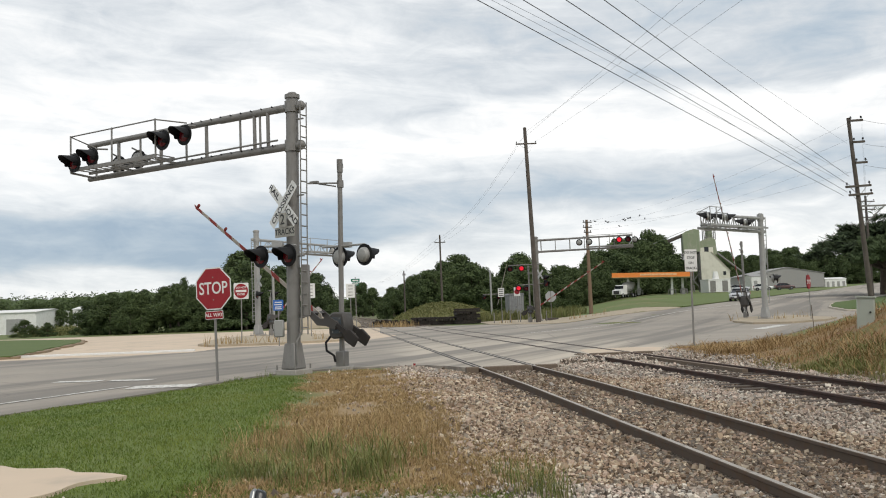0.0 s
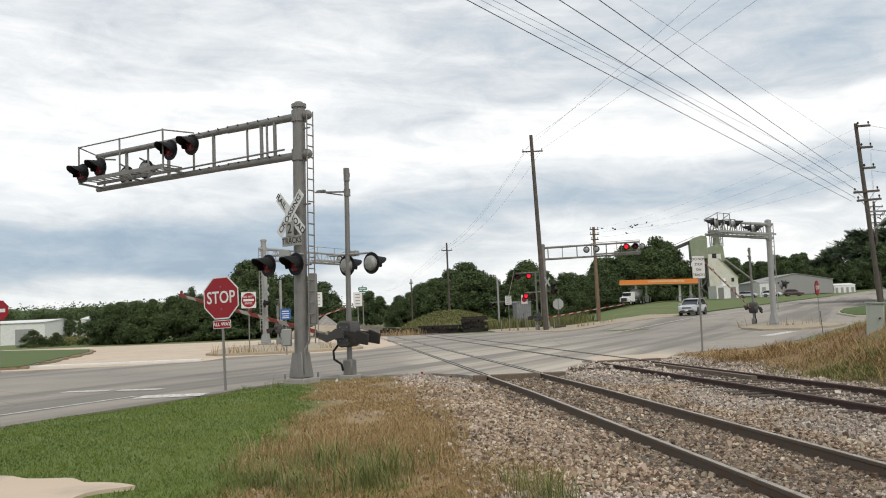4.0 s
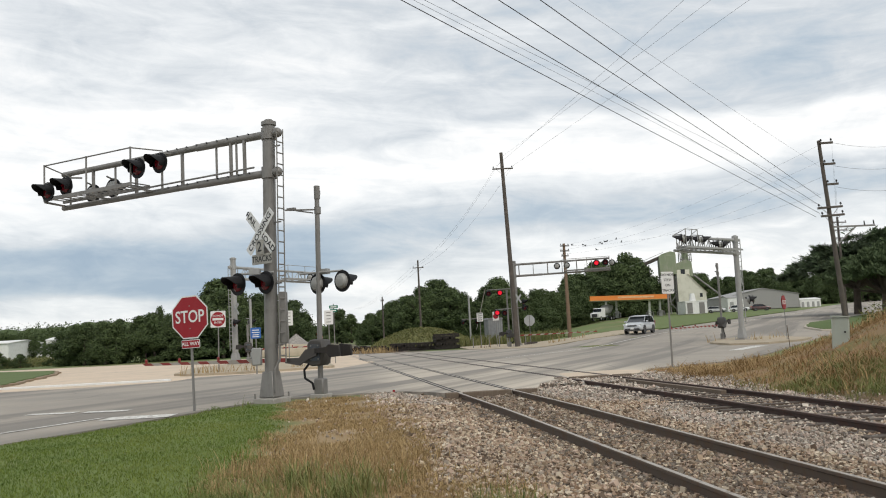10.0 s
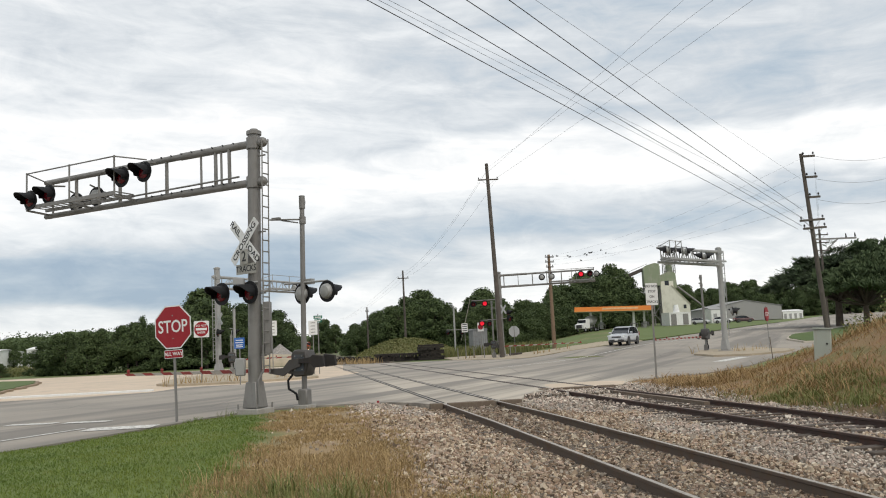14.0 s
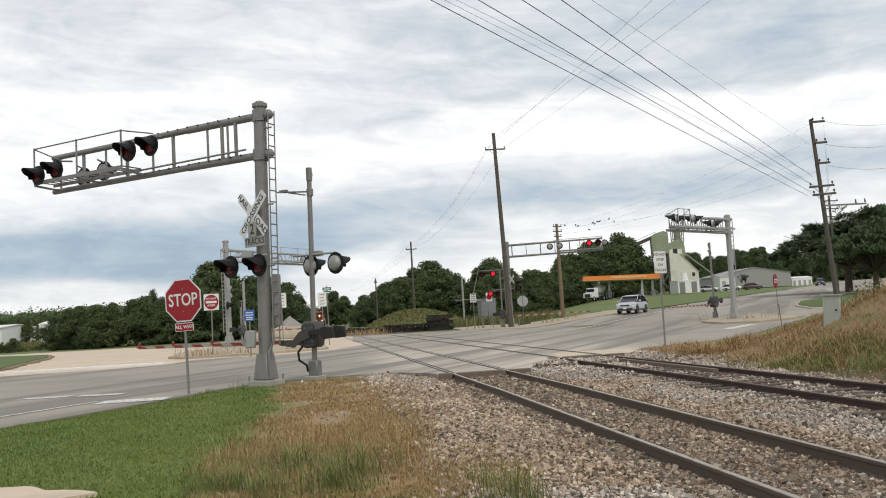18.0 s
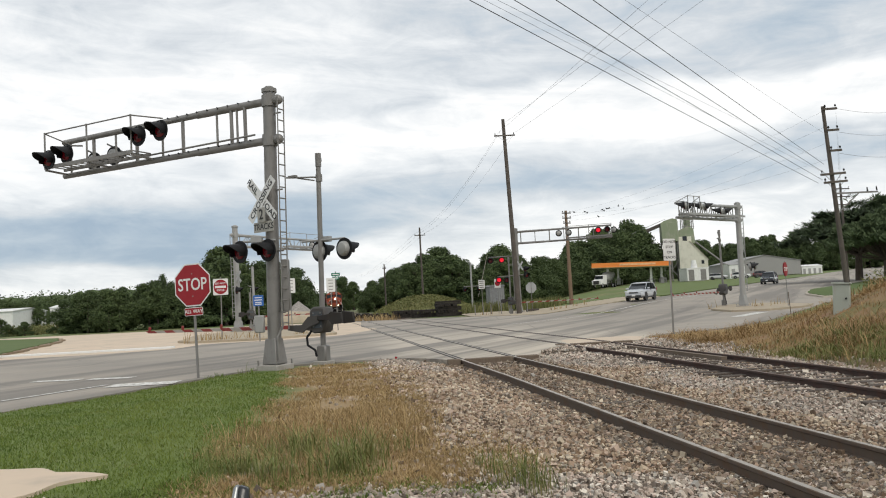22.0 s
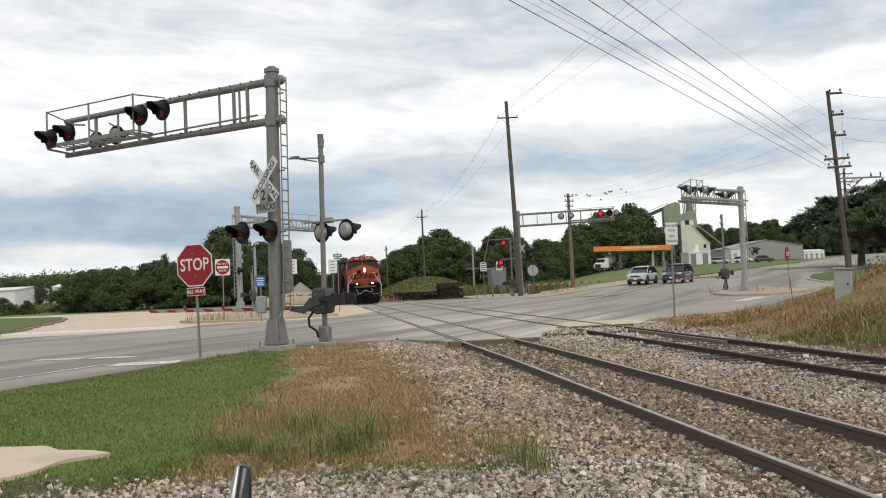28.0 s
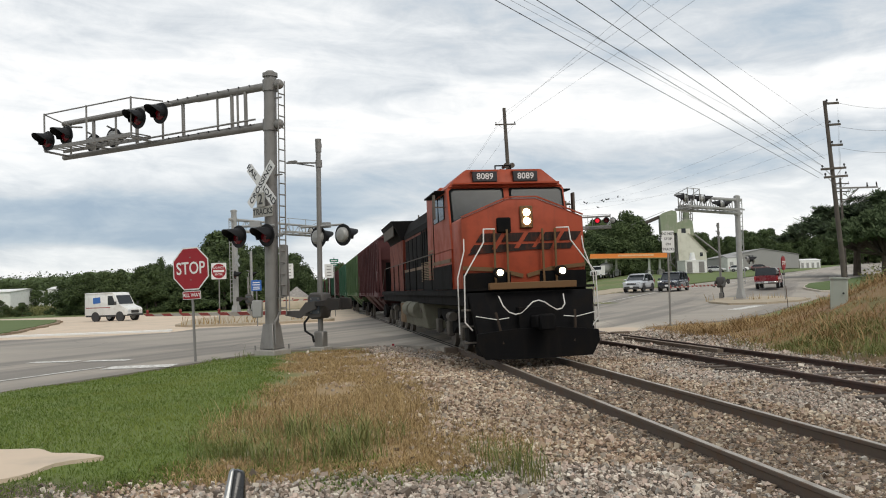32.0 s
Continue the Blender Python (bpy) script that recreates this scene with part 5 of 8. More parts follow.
def pine_meshes(seed, cards):
    """A pine 10 m high: a bare forked stem under a wide, flat-bottomed crown of upright tufts."""
    rng = random.Random(seed)
    verts, faces = [], []
    b = B()
    fork = Vector((rng.uniform(-0.2, 0.2), 0, 3.0))
    b.cyl((0, 0, -0.3), fork, 0.30, 0.24, 9)
    clumps = 84
    for i in range(clumps):
        a = i * 2.4 + rng.uniform(-0.4, 0.4)
        f = math.sqrt((i + 0.5) / clumps) * rng.uniform(0.8, 1.1)
        c = Vector((4.6 * f * math.cos(a), 4.6 * f * math.sin(a), 4.5 + 4.9 * max(0.0, 1 - f) ** 0.8 * rng.uniform(0.35, 1.05) + rng.uniform(-0.3, 0.5)))
        bend = fork.lerp(c, 0.55) - Vector((0, 0, 0.35 * f))
        if i % 3 == 0:
            b.cyl(fork, bend, 0.11, 0.07, 6)
            b.cyl(bend, c, 0.07, 0.025, 5)
        wide = rng.uniform(0.65, 1.25)
        out = Vector((math.cos(a), math.sin(a), 0.2))
        for j in range(12):
            p = c + Vector((rng.gauss(0, 0.55) * wide, rng.gauss(0, 0.55) * wide, abs(rng.gauss(0, 0.42)) * wide))
            needle_tuft(rng, p, out * 0.5 + Vector((0, 0, 0.7)), 0.6, cards // (clumps * 12), verts, faces)
    return b.mesh("trunk", BARK), soup("crown", verts, faces, NEEDLE)


BROAD = [broadleaf_meshes(s, 9600) for s in (1, 2, 3, 4, 5, 6)]
PINE = [pine_meshes(s, 27300) for s in (21, 22, 23)]


def tree(meshes, x, y, height, width, turn, label, group, name="tree"):
    ob = thing(name, pose(x, y, terrain(x, y) - 0.1, 0, 0, turn), label, "tree", group)
    ob.scale = (width / 10, width / 10, height / 10)
    part("trunk", meshes[0], None, ob)
    part("crown", meshes[1], None, ob)


def belt(points, count, rows, seed, label, group):
    """Trees along a line of (x, y, height)."""
    rng = random.Random(seed)
    for i in range(count):
        f = i / (count - 1) * (len(points) - 1)
        k = min(int(f), len(points) - 2)
        a, b = points[k], points[k + 1]
        u = f - k
        for j in range(rows):
            h = (a[2] + (b[2] - a[2]) * u) * rng.uniform(0.9, 1.1) * (1.0 if j == 0 else 0.85)
            depth = (j * 9 if j == 0 else -j * 7) + rng.uniform(-3, 3)
            tree(rng.choice(BROAD), a[0] + (b[0] - a[0]) * u + rng.uniform(-1.2, 1.2), a[1] + (b[1] - a[1]) * u + depth, h, h * rng.uniform(1.05, 1.4) if h < 9 else h * rng.uniform(1.05, 1.35), rng.uniform(0, 360), label, group)


belt([(-49.5, 125, 6.0), (-46, 122, 6.5), (-42, 121, 6.6), (-36, 120, 6.6), (-31.5, 120, 8.0), (-28.5, 122, 11.4), (-25, 124, 10.4), (-20, 126, 8.6), (-16.5, 128, 5.2)], 22, 2, 31, "dark green leafy tree in the western thicket", "western thicket")
belt([(-14, 205, 6.8), (-9, 205, 9), (-5, 200, 11.6), (0.3, 200, 13.8), (5.7, 200, 14.2), (8.3, 200, 11.8), (10.9, 200, 9.5), (15, 197, 11), (17.8, 198, 14.8), (19.5, 200, 13.3), (24.5, 203, 11), (31, 212, 11.5), (37, 220, 10.5), (39.5, 222, 14), (47, 230, 17), (55, 231, 16), (58.5, 231, 18), (61, 233, 12.5), (66, 236, 9)], 58, 2, 32, "tall dark green leafy tree in the woods beyond the tracks", "woods beyond the tracks")
belt([(-34, 330, 13), (-28, 330, 13)], 3, 1, 34, "distant leafy tree beside the far line", "far trees")
belt([(84, 296, 11), (95, 300, 14), (108, 300, 12.5), (122, 300, 14), (140, 300, 14), (175, 300, 15)], 34, 2, 33, "distant leafy tree behind the plant", "trees behind the plant")
belt([(-118, 215, 9), (-104, 214, 8.5), (-96, 212, 8)], 6, 1, 35, "dark leafy tree in the far western treeline", "far western treeline")
tree(BROAD[1], -80.6, 178, 6.6, 6.5, 10, "round dark tree between the white sheds", "western thicket")
tree(BROAD[3], -70.0, 172, 7.0, 9, 70, "round dark tree beside the white sheds", "western thicket")
tree(BROAD[4], -38.6, 126, 8.4, 4.8, 70, "slender tree standing above the thicket", "western thicket")
tree(BROAD[2], -60.5, 122, 2.7, 5.6, 40, "low round bush on the meadow", "bushes", "bush")
tree(BROAD[0], -57.6, 123, 2.2, 4.2, 80, "low round bush on the meadow", "bushes", "bush")
for x, y, h, w, t in ((58.6, 112, 11.8, 17.5, 20), (51.2, 92, 8.8, 11.5, 141), (62.5, 112, 11.0, 13.0, 250), (62.5, 97, 13.0, 12, 70)):
    tree(PINE[int(t) % 3], x, y, h, w, t, "dark green pine with layered branches beside the hill road", "pines", "pine_tree")


def far_woods():
    rng = random.Random(8)
    verts, faces = [], []
    # a lumpy body of crowns, with loose leaves over it
    lines = []
    for k, (back, share) in enumerate(((0, 0.0), (4, 0.62), (12, 0.86), (30, 0.8))):
        line = []
        for i in range(320):
            x = -420 + 750 * i / 319
            h = 10.0 + 8.5 * (1 - smooth(-150, -85, x)) + 3 * noise.noise((x * 0.02, 0, 0))
            line.append(len(verts))
            verts.append((x, 436 + abs(x) * 0.05 + back + 3 * noise.noise((x * 0.2, k, 0)), h * share * (1 + 0.22 * noise.noise((x * 0.16, k * 3.0, 5)) + 0.1 * noise.noise((x * 0.5, k * 3.0, 9)))))
        lines.append(line)
    for a, b in zip(lines, lines[1:]):
        faces += [(a[i], a[i + 1], b[i + 1], b[i]) for i in range(319)]
    for i in range(560):
        x = rng.uniform(-330, -60) if i < 330 else rng.uniform(-60, 330)
        y = 440 + rng.uniform(-25, 50) + abs(x) * 0.05
        h = 10.5 + 8.5 * (1 - smooth(-150, -85, x)) + 3 * noise.noise((x * 0.02, 0, 0)) + rng.uniform(-1.5, 1.5)
        leaf_cards(rng, (x, y, h * 0.48), h * 0.43, 170, 0.62, 0.98, verts, faces, 0.2)
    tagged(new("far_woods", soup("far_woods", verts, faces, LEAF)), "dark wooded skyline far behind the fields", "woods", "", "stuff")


far_woods()


def weeds(name, places, height, blades, label, material, seed, width=0.05):
    """Upright blades scattered over round places (x, y, radius)."""
    rng = random.Random(seed)
    verts, faces = [], []
    for x, y, r in places:
        for _ in range(int(blades * r * r)):
            a, d = rng.uniform(0, 6.28), r * math.sqrt(rng.random())
            px, py = x + d * math.cos(a), y + d * math.sin(a)
            h = height * rng.uniform(0.4, 1.2)
            t = rng.uniform(0, 6.28)
            w = width * rng.uniform(0.6, 1.3)
            z = ground_height(px, py) - 0.02
            lx, ly = rng.gauss(0, 0.22) * h, rng.gauss(0, 0.22) * h
            i = len(verts)
            c, s = math.cos(t) * w, math.sin(t) * w
            verts += [(px - c, py - s, z), (px + c, py + s, z), (px + lx * 0.4 + c * 0.7, py + ly * 0.4 + s * 0.7, z + h * 0.55), (px + lx * 0.4 - c * 0.7, py + ly * 0.4 - s * 0.7, z + h * 0.55), (px + lx, py + ly, z + h)]
            faces += [(i, i + 1, i + 2, i + 3), (i + 3, i + 2, i + 4)]
    return tagged(new(name, soup(name, verts, faces, material)), label, "weeds", "", "stuff")


def hump():
    """The weedy spoil heap between the tracks and the woods."""
    b = bmesh.new()
    n = 30
    grid = [[b.verts.new((-8 + 16 * i / n, 118 + 22 * j / n, -0.3 + 3.1 * (math.sin(math.pi * i / n) ** 0.7) * (math.sin(math.pi * j / n) ** 0.8) * (0.85 + 0.35 * noise.noise((i * 0.2, j * 0.2, 4))))) for i in range(n + 1)] for j in range(n + 1)]
    for j in range(n):
        for i in range(n):
            b.faces.new((grid[j][i], grid[j][i + 1], grid[j + 1][i + 1], grid[j + 1][i]))
    me = bpy.data.meshes.new("spoil_heap")
    b.to_mesh(me)
    b.free()
    me.materials.append(WEED)
    me.shade_smooth()
    tagged(new("spoil_heap", me), "low heap overgrown with yellow-green weeds", "", "", "structure")
    rng = random.Random(3)
    verts, faces = [], []
    for _ in range(15000):
        i, j = rng.random(), rng.random()
        z = -0.3 + 3.1 * (math.sin(math.pi * i) ** 0.7) * (math.sin(math.pi * j) ** 0.8) * 0.95
        leaf_cards(rng, (-8 + 16 * i, 118 + 22 * j, z), 0.25, 1, 0.13, 1.0, verts, faces, 0.1)
    tagged(new("heap_weeds", soup("heap_weeds", verts, faces, WEED)), "dense yellow-green weeds on the heap", "weeds", "", "stuff")


hump()


def meadow():
    """A strip of rough yellow-green growth before the white sheds."""
    rng = random.Random(19)
    verts, faces = [], []
    for _ in range(240):
        x, y = rng.uniform(-64, -49.5), rng.uniform(124, 142)
        leaf_cards(rng, (x, y, 0.5), rng.uniform(0.7, 1.3), 34, 0.16, 0.9, verts, faces, 0.3)
    tagged(new("meadow_weeds", soup("meadow_weeds", verts, faces, WEED)), "rough yellow-green weeds on the meadow", "weeds", "", "stuff")


meadow()
weeds("trackside_weeds", [(5.5, 106, 4), (11, 108, 5), (15.5, 112, 3.5), (-3, 108, 3), (14, 122, 6)], 1.3, 34, "tall yellow-green weeds along the dirt shoulder", WEED, 12, 0.06)


# ---- trackside stores and equipment ----
def tie_stack(x, y, turn, columns, layers, label, seed):
    ob = thing("tie_stack", pose(x, y, 0, 0, 0, turn), label, "tie stack", "tie stacks")
    me = B().box(0, 0, 0, 2.6, 0.22, 0.2).bevel(0.012).mesh("tie", CREOSOTE)
    rng = random.Random(seed)
    for j in range(layers):
        for i in range(columns):
            if j == layers - 1 and rng.random() < 0.25:
                continue
            across = j % 3 == 2
            part("tie", me, None, ob, at=pose(rng.uniform(-0.12, 0.12) + (0 if not across else -1.2 + 2.4 * i / columns), (i - columns / 2) * 0.235 if not across else rng.uniform(-0.2, 0.2), 0.1 + j * 0.21, 0, 0, (90 if across else 0) + rng.uniform(-3, 3)))


CREOSOTE = worn("creosoted_timber", (0.022, 0.018, 0.015), 0.9, 0.0, (0.06, 0.05, 0.04), 0.5)
tie_stack(2.6, 93, 5, 9, 8, "stack of black creosoted railway ties", 1)
tie_stack(0.0, 94, -4, 8, 4, "stack of black creosoted railway ties", 2)
tie_stack(-2.4, 98, 10, 9, 4, "low stack of black creosoted railway ties", 3)
tie_stack(-5.4, 101, 4, 9, 3, "low stack of black creosoted railway ties", 4)
tie_stack(-8.0, 112, 0, 9, 3, "low stack of black creosoted railway ties", 5)

bungalow = thing("signal_bungalow", pose(9.5, 112, 0, 0, 0, 12), "grey steel signal equipment bungalow on the dirt shoulder", "equipment cabinet")
part("body", B().box(0, 0, 1.7, 2.0, 1.9, 3.1).bevel(0.03), BUNGALOW := worn("dull_bungalow_steel", (0.22, 0.225, 0.23), 0.6, 0.2, (0.14, 0.13, 0.12), 0.5), bungalow)
part("roof", B().profile([(-1.1, 3.2), (1.1, 3.2), (0.95, 3.4), (-0.95, 3.4)], -1.05, 1.05, "y"), BUNGALOW, bungalow)
for k in range(7):
    part("rib", B().box(-0.85 + 0.28 * k, -0.965, 1.7, 0.04, 0.03, 2.9), GALV_LIGHT, bungalow)
part("door", B().box(-0.4, -0.97, 1.6, 0.9, 0.04, 2.2).bevel(0.01), BUNGALOW, bungalow)
part("door_handle", B().box(-0.1, -1.01, 1.6, 0.05, 0.05, 0.25), BLACK, bungalow)
for x in (-0.9, 0.9):
    part("foot", B().box(x, 0, 0.08, 0.3, 1.7, 0.2), CONCRETE, bungalow)
for x, y, lab in ((6.35, 91.5, "white notice plate on a short post"), (8.0, 90.6, "red and white keep-out sign on a short post")):
    s = sign_post(pose(x, y, 0), 3.7, lab, "road sign")
    face = part("panel", panel(0.66, 0.95, 0.006, 0.03), SIGN_WHITE, s, "", pose(0, -0.03, 3.25))
    if x > 7:
        part("disc", B().cyl((0, -0.004, 0), (0, -0.01, 0), 0.29, None, 20), SIGN_RED, face)
    else:
        for i in range(4):
            part("text_bar", B().box(0, -0.006, 0.35 - 0.22 * i, 0.5, 0.004, 0.09), INK, face)
far_signal = thing("signal_post", pose(6.2, 108, 0), "slim steel crossing signal post with black lamps", "crossing signal")
part("post", B().cyl((0, 0, 0), (0, 0, 6.4), 0.12, None, 10), GALV_LIGHT, far_signal)
for x in (-0.9, 0.9):
    lamp(far_signal, pose(x, -0.2, 3.0, 0, 0, 40), "off")
part("lamp_crossarm", B().cyl((-1.0, 0, 3.35), (1.0, 0, 3.35), 0.05, None, 8), GALV, far_signal)
part("raised_arm", B().beam((0.8, 0, 2.0), (2.2, 0, 7.2), 0.12, 0.05), ARM_WHITE, far_signal, "raised white gate arm")
for i in range(7):
    p = thing("marker_post", pose(5.2 + 0.9 * i, 86.8 + 0.9 * (i % 3), 0, 0, 0, i * 20), "short weathered steel post in the dirt", "post", "short posts")
    part("stake", B().cyl((0, 0, 0), (0, 0, 1.1 + 0.2 * (i % 2)), 0.05, None, 7), GALV, p)

box = thing("utility_box", pose(11.62, 23.3, 0.55, 0, 3.0, -30), "pale green-grey utility cabinet on the grassy bank", "utility box")
part("body", B().box(0, 0, 0.5, 0.44, 0.4, 1.0).bevel(0.02), CAB_GREEN := worn("cabinet_green", (0.36, 0.39, 0.34), 0.6, 0.0, (0.3, 0.27, 0.2), 0.3), box)
part("lid", B().profile([(-0.25, 1.0), (0.25, 1.0), (0.25, 1.03), (-0.25, 1.05)], -0.23, 0.23, "y"), CAB_GREEN, box)
part("hinge", B().cyl((0.12, -0.2, 0.6), (0.12, -0.23, 0.6), 0.03, None, 8), BLACK, box)
part("plinth", B().box(0, 0, -0.1, 0.56, 0.5, 0.22), CONCRETE, box)
stake = thing("marker_post", pose(14.45, 33.0, 0.05, 0, -3, 0), "thin leaning marker post in the dry grass", "post", "short posts")
part("stake", B().cyl((0, 0, 0), (0, 0, 1.25), 0.014, None, 6), RAIL_SIDE, stake)
red_flag = thing("survey_mark", pose(-0.95, 25.3, -0.03), "small red-orange survey flag in the gravel", "marker flag")
part("stick", B().cyl((0, 0, 0), (0, 0, 0.14), 0.006, None, 5), GALV, red_flag)
part("flag", B().box(0.03, 0, 0.1, 0.07, 0.01, 0.06), SIGN_RED, red_flag)

# the dark bar close to the camera, at the edge of the gravel
bar = thing("handrail_post", pose(-1.45, 6.1, 0, 0, 0, 4), "black square steel post leaning at the edge of the gravel", "post")
part("post", B().quad_prism([(-0.02, -0.05, -0.1), (0.13, -0.03, -0.1), (0.13, 0.10, -0.1), (-0.02, 0.08, -0.1)], [(0.05, 0.10, 0.43), (0.12, 0.11, 0.40), (0.12, 0.18, 0.40), (0.05, 0.17, 0.43)]).bevel(0.012), worn("glossy_black_steel", (0.012, 0.013, 0.014), 0.25, 0.0, (0.05, 0.05, 0.05), 0.3), bar)
part("edge_strip", B().quad_prism([(-0.085, -0.06, -0.1), (-0.018, -0.055, -0.1), (-0.018, 0.075, -0.1), (-0.085, 0.07, -0.1)], [(0.015, 0.095, 0.425), (0.052, 0.098, 0.432), (0.052, 0.165, 0.432), (0.015, 0.16, 0.425)]).bevel(0.01), worn("scuffed_dark_metal", (0.26, 0.27, 0.27), 0.3, 0.6, (0.3, 0.3, 0.3), 0.4, 2.0), bar, "scuffed grey metal edge")
# ---- the plant, the filling station and sheds ----
plant = thing("batch_plant", pose(71.4, 222, terrain(71, 222), 0, 0, -10), "green and cream concrete batching plant with a conveyor", "plant building")
part("hopper_house", B().profile([(-3.2, 2.7), (3.9, 2.7), (3.9, 5.3), (-0.4, 10.2), (-3.2, 10.6)], -3.0, 3.0, "y"), CREAM, plant, "cream metal cladding")
part("sloped_roof", B().beam((4.15, 0, 5.05), (-0.45, 0, 10.32), 0.16, 6.4, (0, 1, 0)), worn("tan_roof_sheet", (0.42, 0.38, 0.29), 0.7, 0.0, (0.3, 0.26, 0.2), 0.5, 0.3), plant, "tan sheet roof")
part("side_window", B().box(2.6, -3.03, 4.6, 0.7, 0.1, 1.0), GLASS_DARK, plant, "dark window")
# added dark box, in place of the shade between the house legs
part("skirt", B().box(0.3, 0.2, 2.3, 6.6, 5.4, 0.8), POLE_WOOD, plant, "dark box standing in for the shade under the house")
part("head_house", B().profile([(-3.4, 10.2), (1.2, 9.6), (0.9, 13.6), (-0.6, 14.2), (-3.2, 13.2)], -2.0, 2.0, "y"), GREEN_CLAD, plant, "faded green head house")
part("head_house_gable", B().box(-1.4, -2.06, 10.6, 3.2, 0.1, 1.9), CREAM, plant, "cream front panel")
part("dark_opening", B().box(-1.5, -2.13, 11.0, 1.1, 0.1, 1.3), GLASS_DARK, plant)
part("green_tower", B().box(-5.2, 0, 13.0, 4.3, 5.0, 5.0).bevel(0.05), GREEN_CLAD, plant, "faded green silo tower")
part("tower_hood", B().profile([(-7.4, 15.5), (-3.0, 15.5), (-3.2, 16.3), (-4.4, 16.6), (-6.6, 16.0)], -2.4, 2.4, "y"), GREEN_CLAD, plant)
for x in (-1.8, 1.0):
    for y in (-1.6, 1.6):
        part("mast_leg", B().beam((x, y, 13.5), (x, y, 19.0), 0.22), GALV, plant)
for z in (14.2, 16.0, 17.8):
    part("mast_brace", B().beam((-1.8, -1.6, z), (1.0, -1.6, z + 1.4), 0.16), GALV, plant)
    part("mast_rail", B().beam((-1.9, -1.6, z), (1.1, -1.6, z), 0.18), GALV, plant)
part("blower", B().cyl((-0.4, 0, 13.5), (-0.4, 0, 17.4), 1.0, 0.8, 12), GREEN_CLAD, plant)
part("conveyor", B().beam((-6.0, 0, 15.6), (-22, 4, 9.8), 1.1, 0.8), POLE_WOOD, plant, "inclined covered conveyor")
part("conveyor_rail", B().beam((-6.0, -0.6, 16.6), (-22, 3.4, 10.8), 0.1, 0.1), GALV_LIGHT, plant)
for x in (-10, -14.5, -19):
    top = 15.0 + (x + 6) * 0.3625
    for d in (-1.0, 1.0):
        part("trestle_leg", B().beam((x + d, 1.5, 0), (x + d * 0.25, 1.0 - (x + 6) * 0.25, top), 0.22), GALV, plant)
for x in (-7.1, -5.2, -3.3):
    for y in (-2.2, 2.2):
        part("tower_leg", B().beam((x, y, 0), (x, y, 10.6), 0.32), GALV, plant)
for z0, z1 in ((0.6, 5.4), (5.4, 10.2)):
    for a, b in ((-7.1, -3.3), (-3.3, -7.1)):
        part("leg_brace", B().beam((a, -2.2, z0), (b, -2.2, z1), 0.16), GALV, plant)
for x in (-3.0, 0.3, 3.7):
    for y in (-2.7, 2.7):
        part("house_leg", B().beam((x, y, 0), (x, y, 3.3), 0.35), GALV, plant)
part("pipe", B().tube([(1.2, -2, 10), (7.4, -2.6, 4.4), (7.6, -2.6, 0.5)], 0.22), GALV, plant)

hut = thing("store_hut", pose(66.4, 205, terrain(68, 205), 0, 0, 8), "small white hut with two dark doors below the plant", "hut")
part("wall", B().box(0, 0, 1.5, 5.6, 4.5, 3.0), WHITE_PAINT, hut)
part("roof", B().box(0, 0, 3.05, 5.8, 4.7, 0.2), WHITE_PAINT, hut)
for x in (-1.7, 1.4):
    part("door", B().box(x, -2.27, 1.4, 1.4, 0.08, 2.6), GALV, hut, "dark grey door")
part("vent_stack", B().cyl((-0.3, -1, 3.1), (-0.3, -1, 5.0), 0.8, 0.5, 10), WHITE_PAINT, hut)

CANOPY_Z = terrain(50, 200)
canopy = thing("fuel_canopy", pose(49.6, 200, CANOPY_Z, 0, 1.6, -13), "filling station canopy with orange and white fascia", "fuel canopy")
part("roof_deck", B().box(0, 0, 4.6, 18.0, 9.0, 1.1), WHITE_PAINT, canopy)
part("orange_fascia", B().box(0, -4.56, 4.7, 18.1, 0.12, 0.95), ORANGE_BAND, canopy, "orange fascia band")
part("pale_fascia", B().box(1.5, -4.64, 4.7, 8.2, 0.06, 0.42), worn("pale_orange", (0.85, 0.5, 0.25), 0.5), canopy, "pale lettering band")
part("fascia_edge", B().box(-0.1, -4.66, 4.17, 18.1, 0.08, 0.2), worn("dull_orange", (0.75, 0.3, 0.08), 0.5), canopy)
for x in (-5.4, -3.0, 4.6, 7.2):
    part("column", B().box(x, -2 if x in (-5.4, 4.6) else 2, 2.08, 0.5, 0.5, 4.15), WHITE_PAINT, canopy)
for x in (-5.4, -2.9, 4.6, 7.2):
    part("pump", B().box(x, -0.5, 0.8, 0.9, 0.6, 1.6).bevel(0.05), GALV_LIGHT, canopy)
    part("hoop", B().tube([(x - 0.8, -2.2, 0), (x - 0.8, -2.2, 1.1), (x + 0.8, -2.2, 1.1), (x + 0.8, -2.2, 0)], 0.08), GALV, canopy)


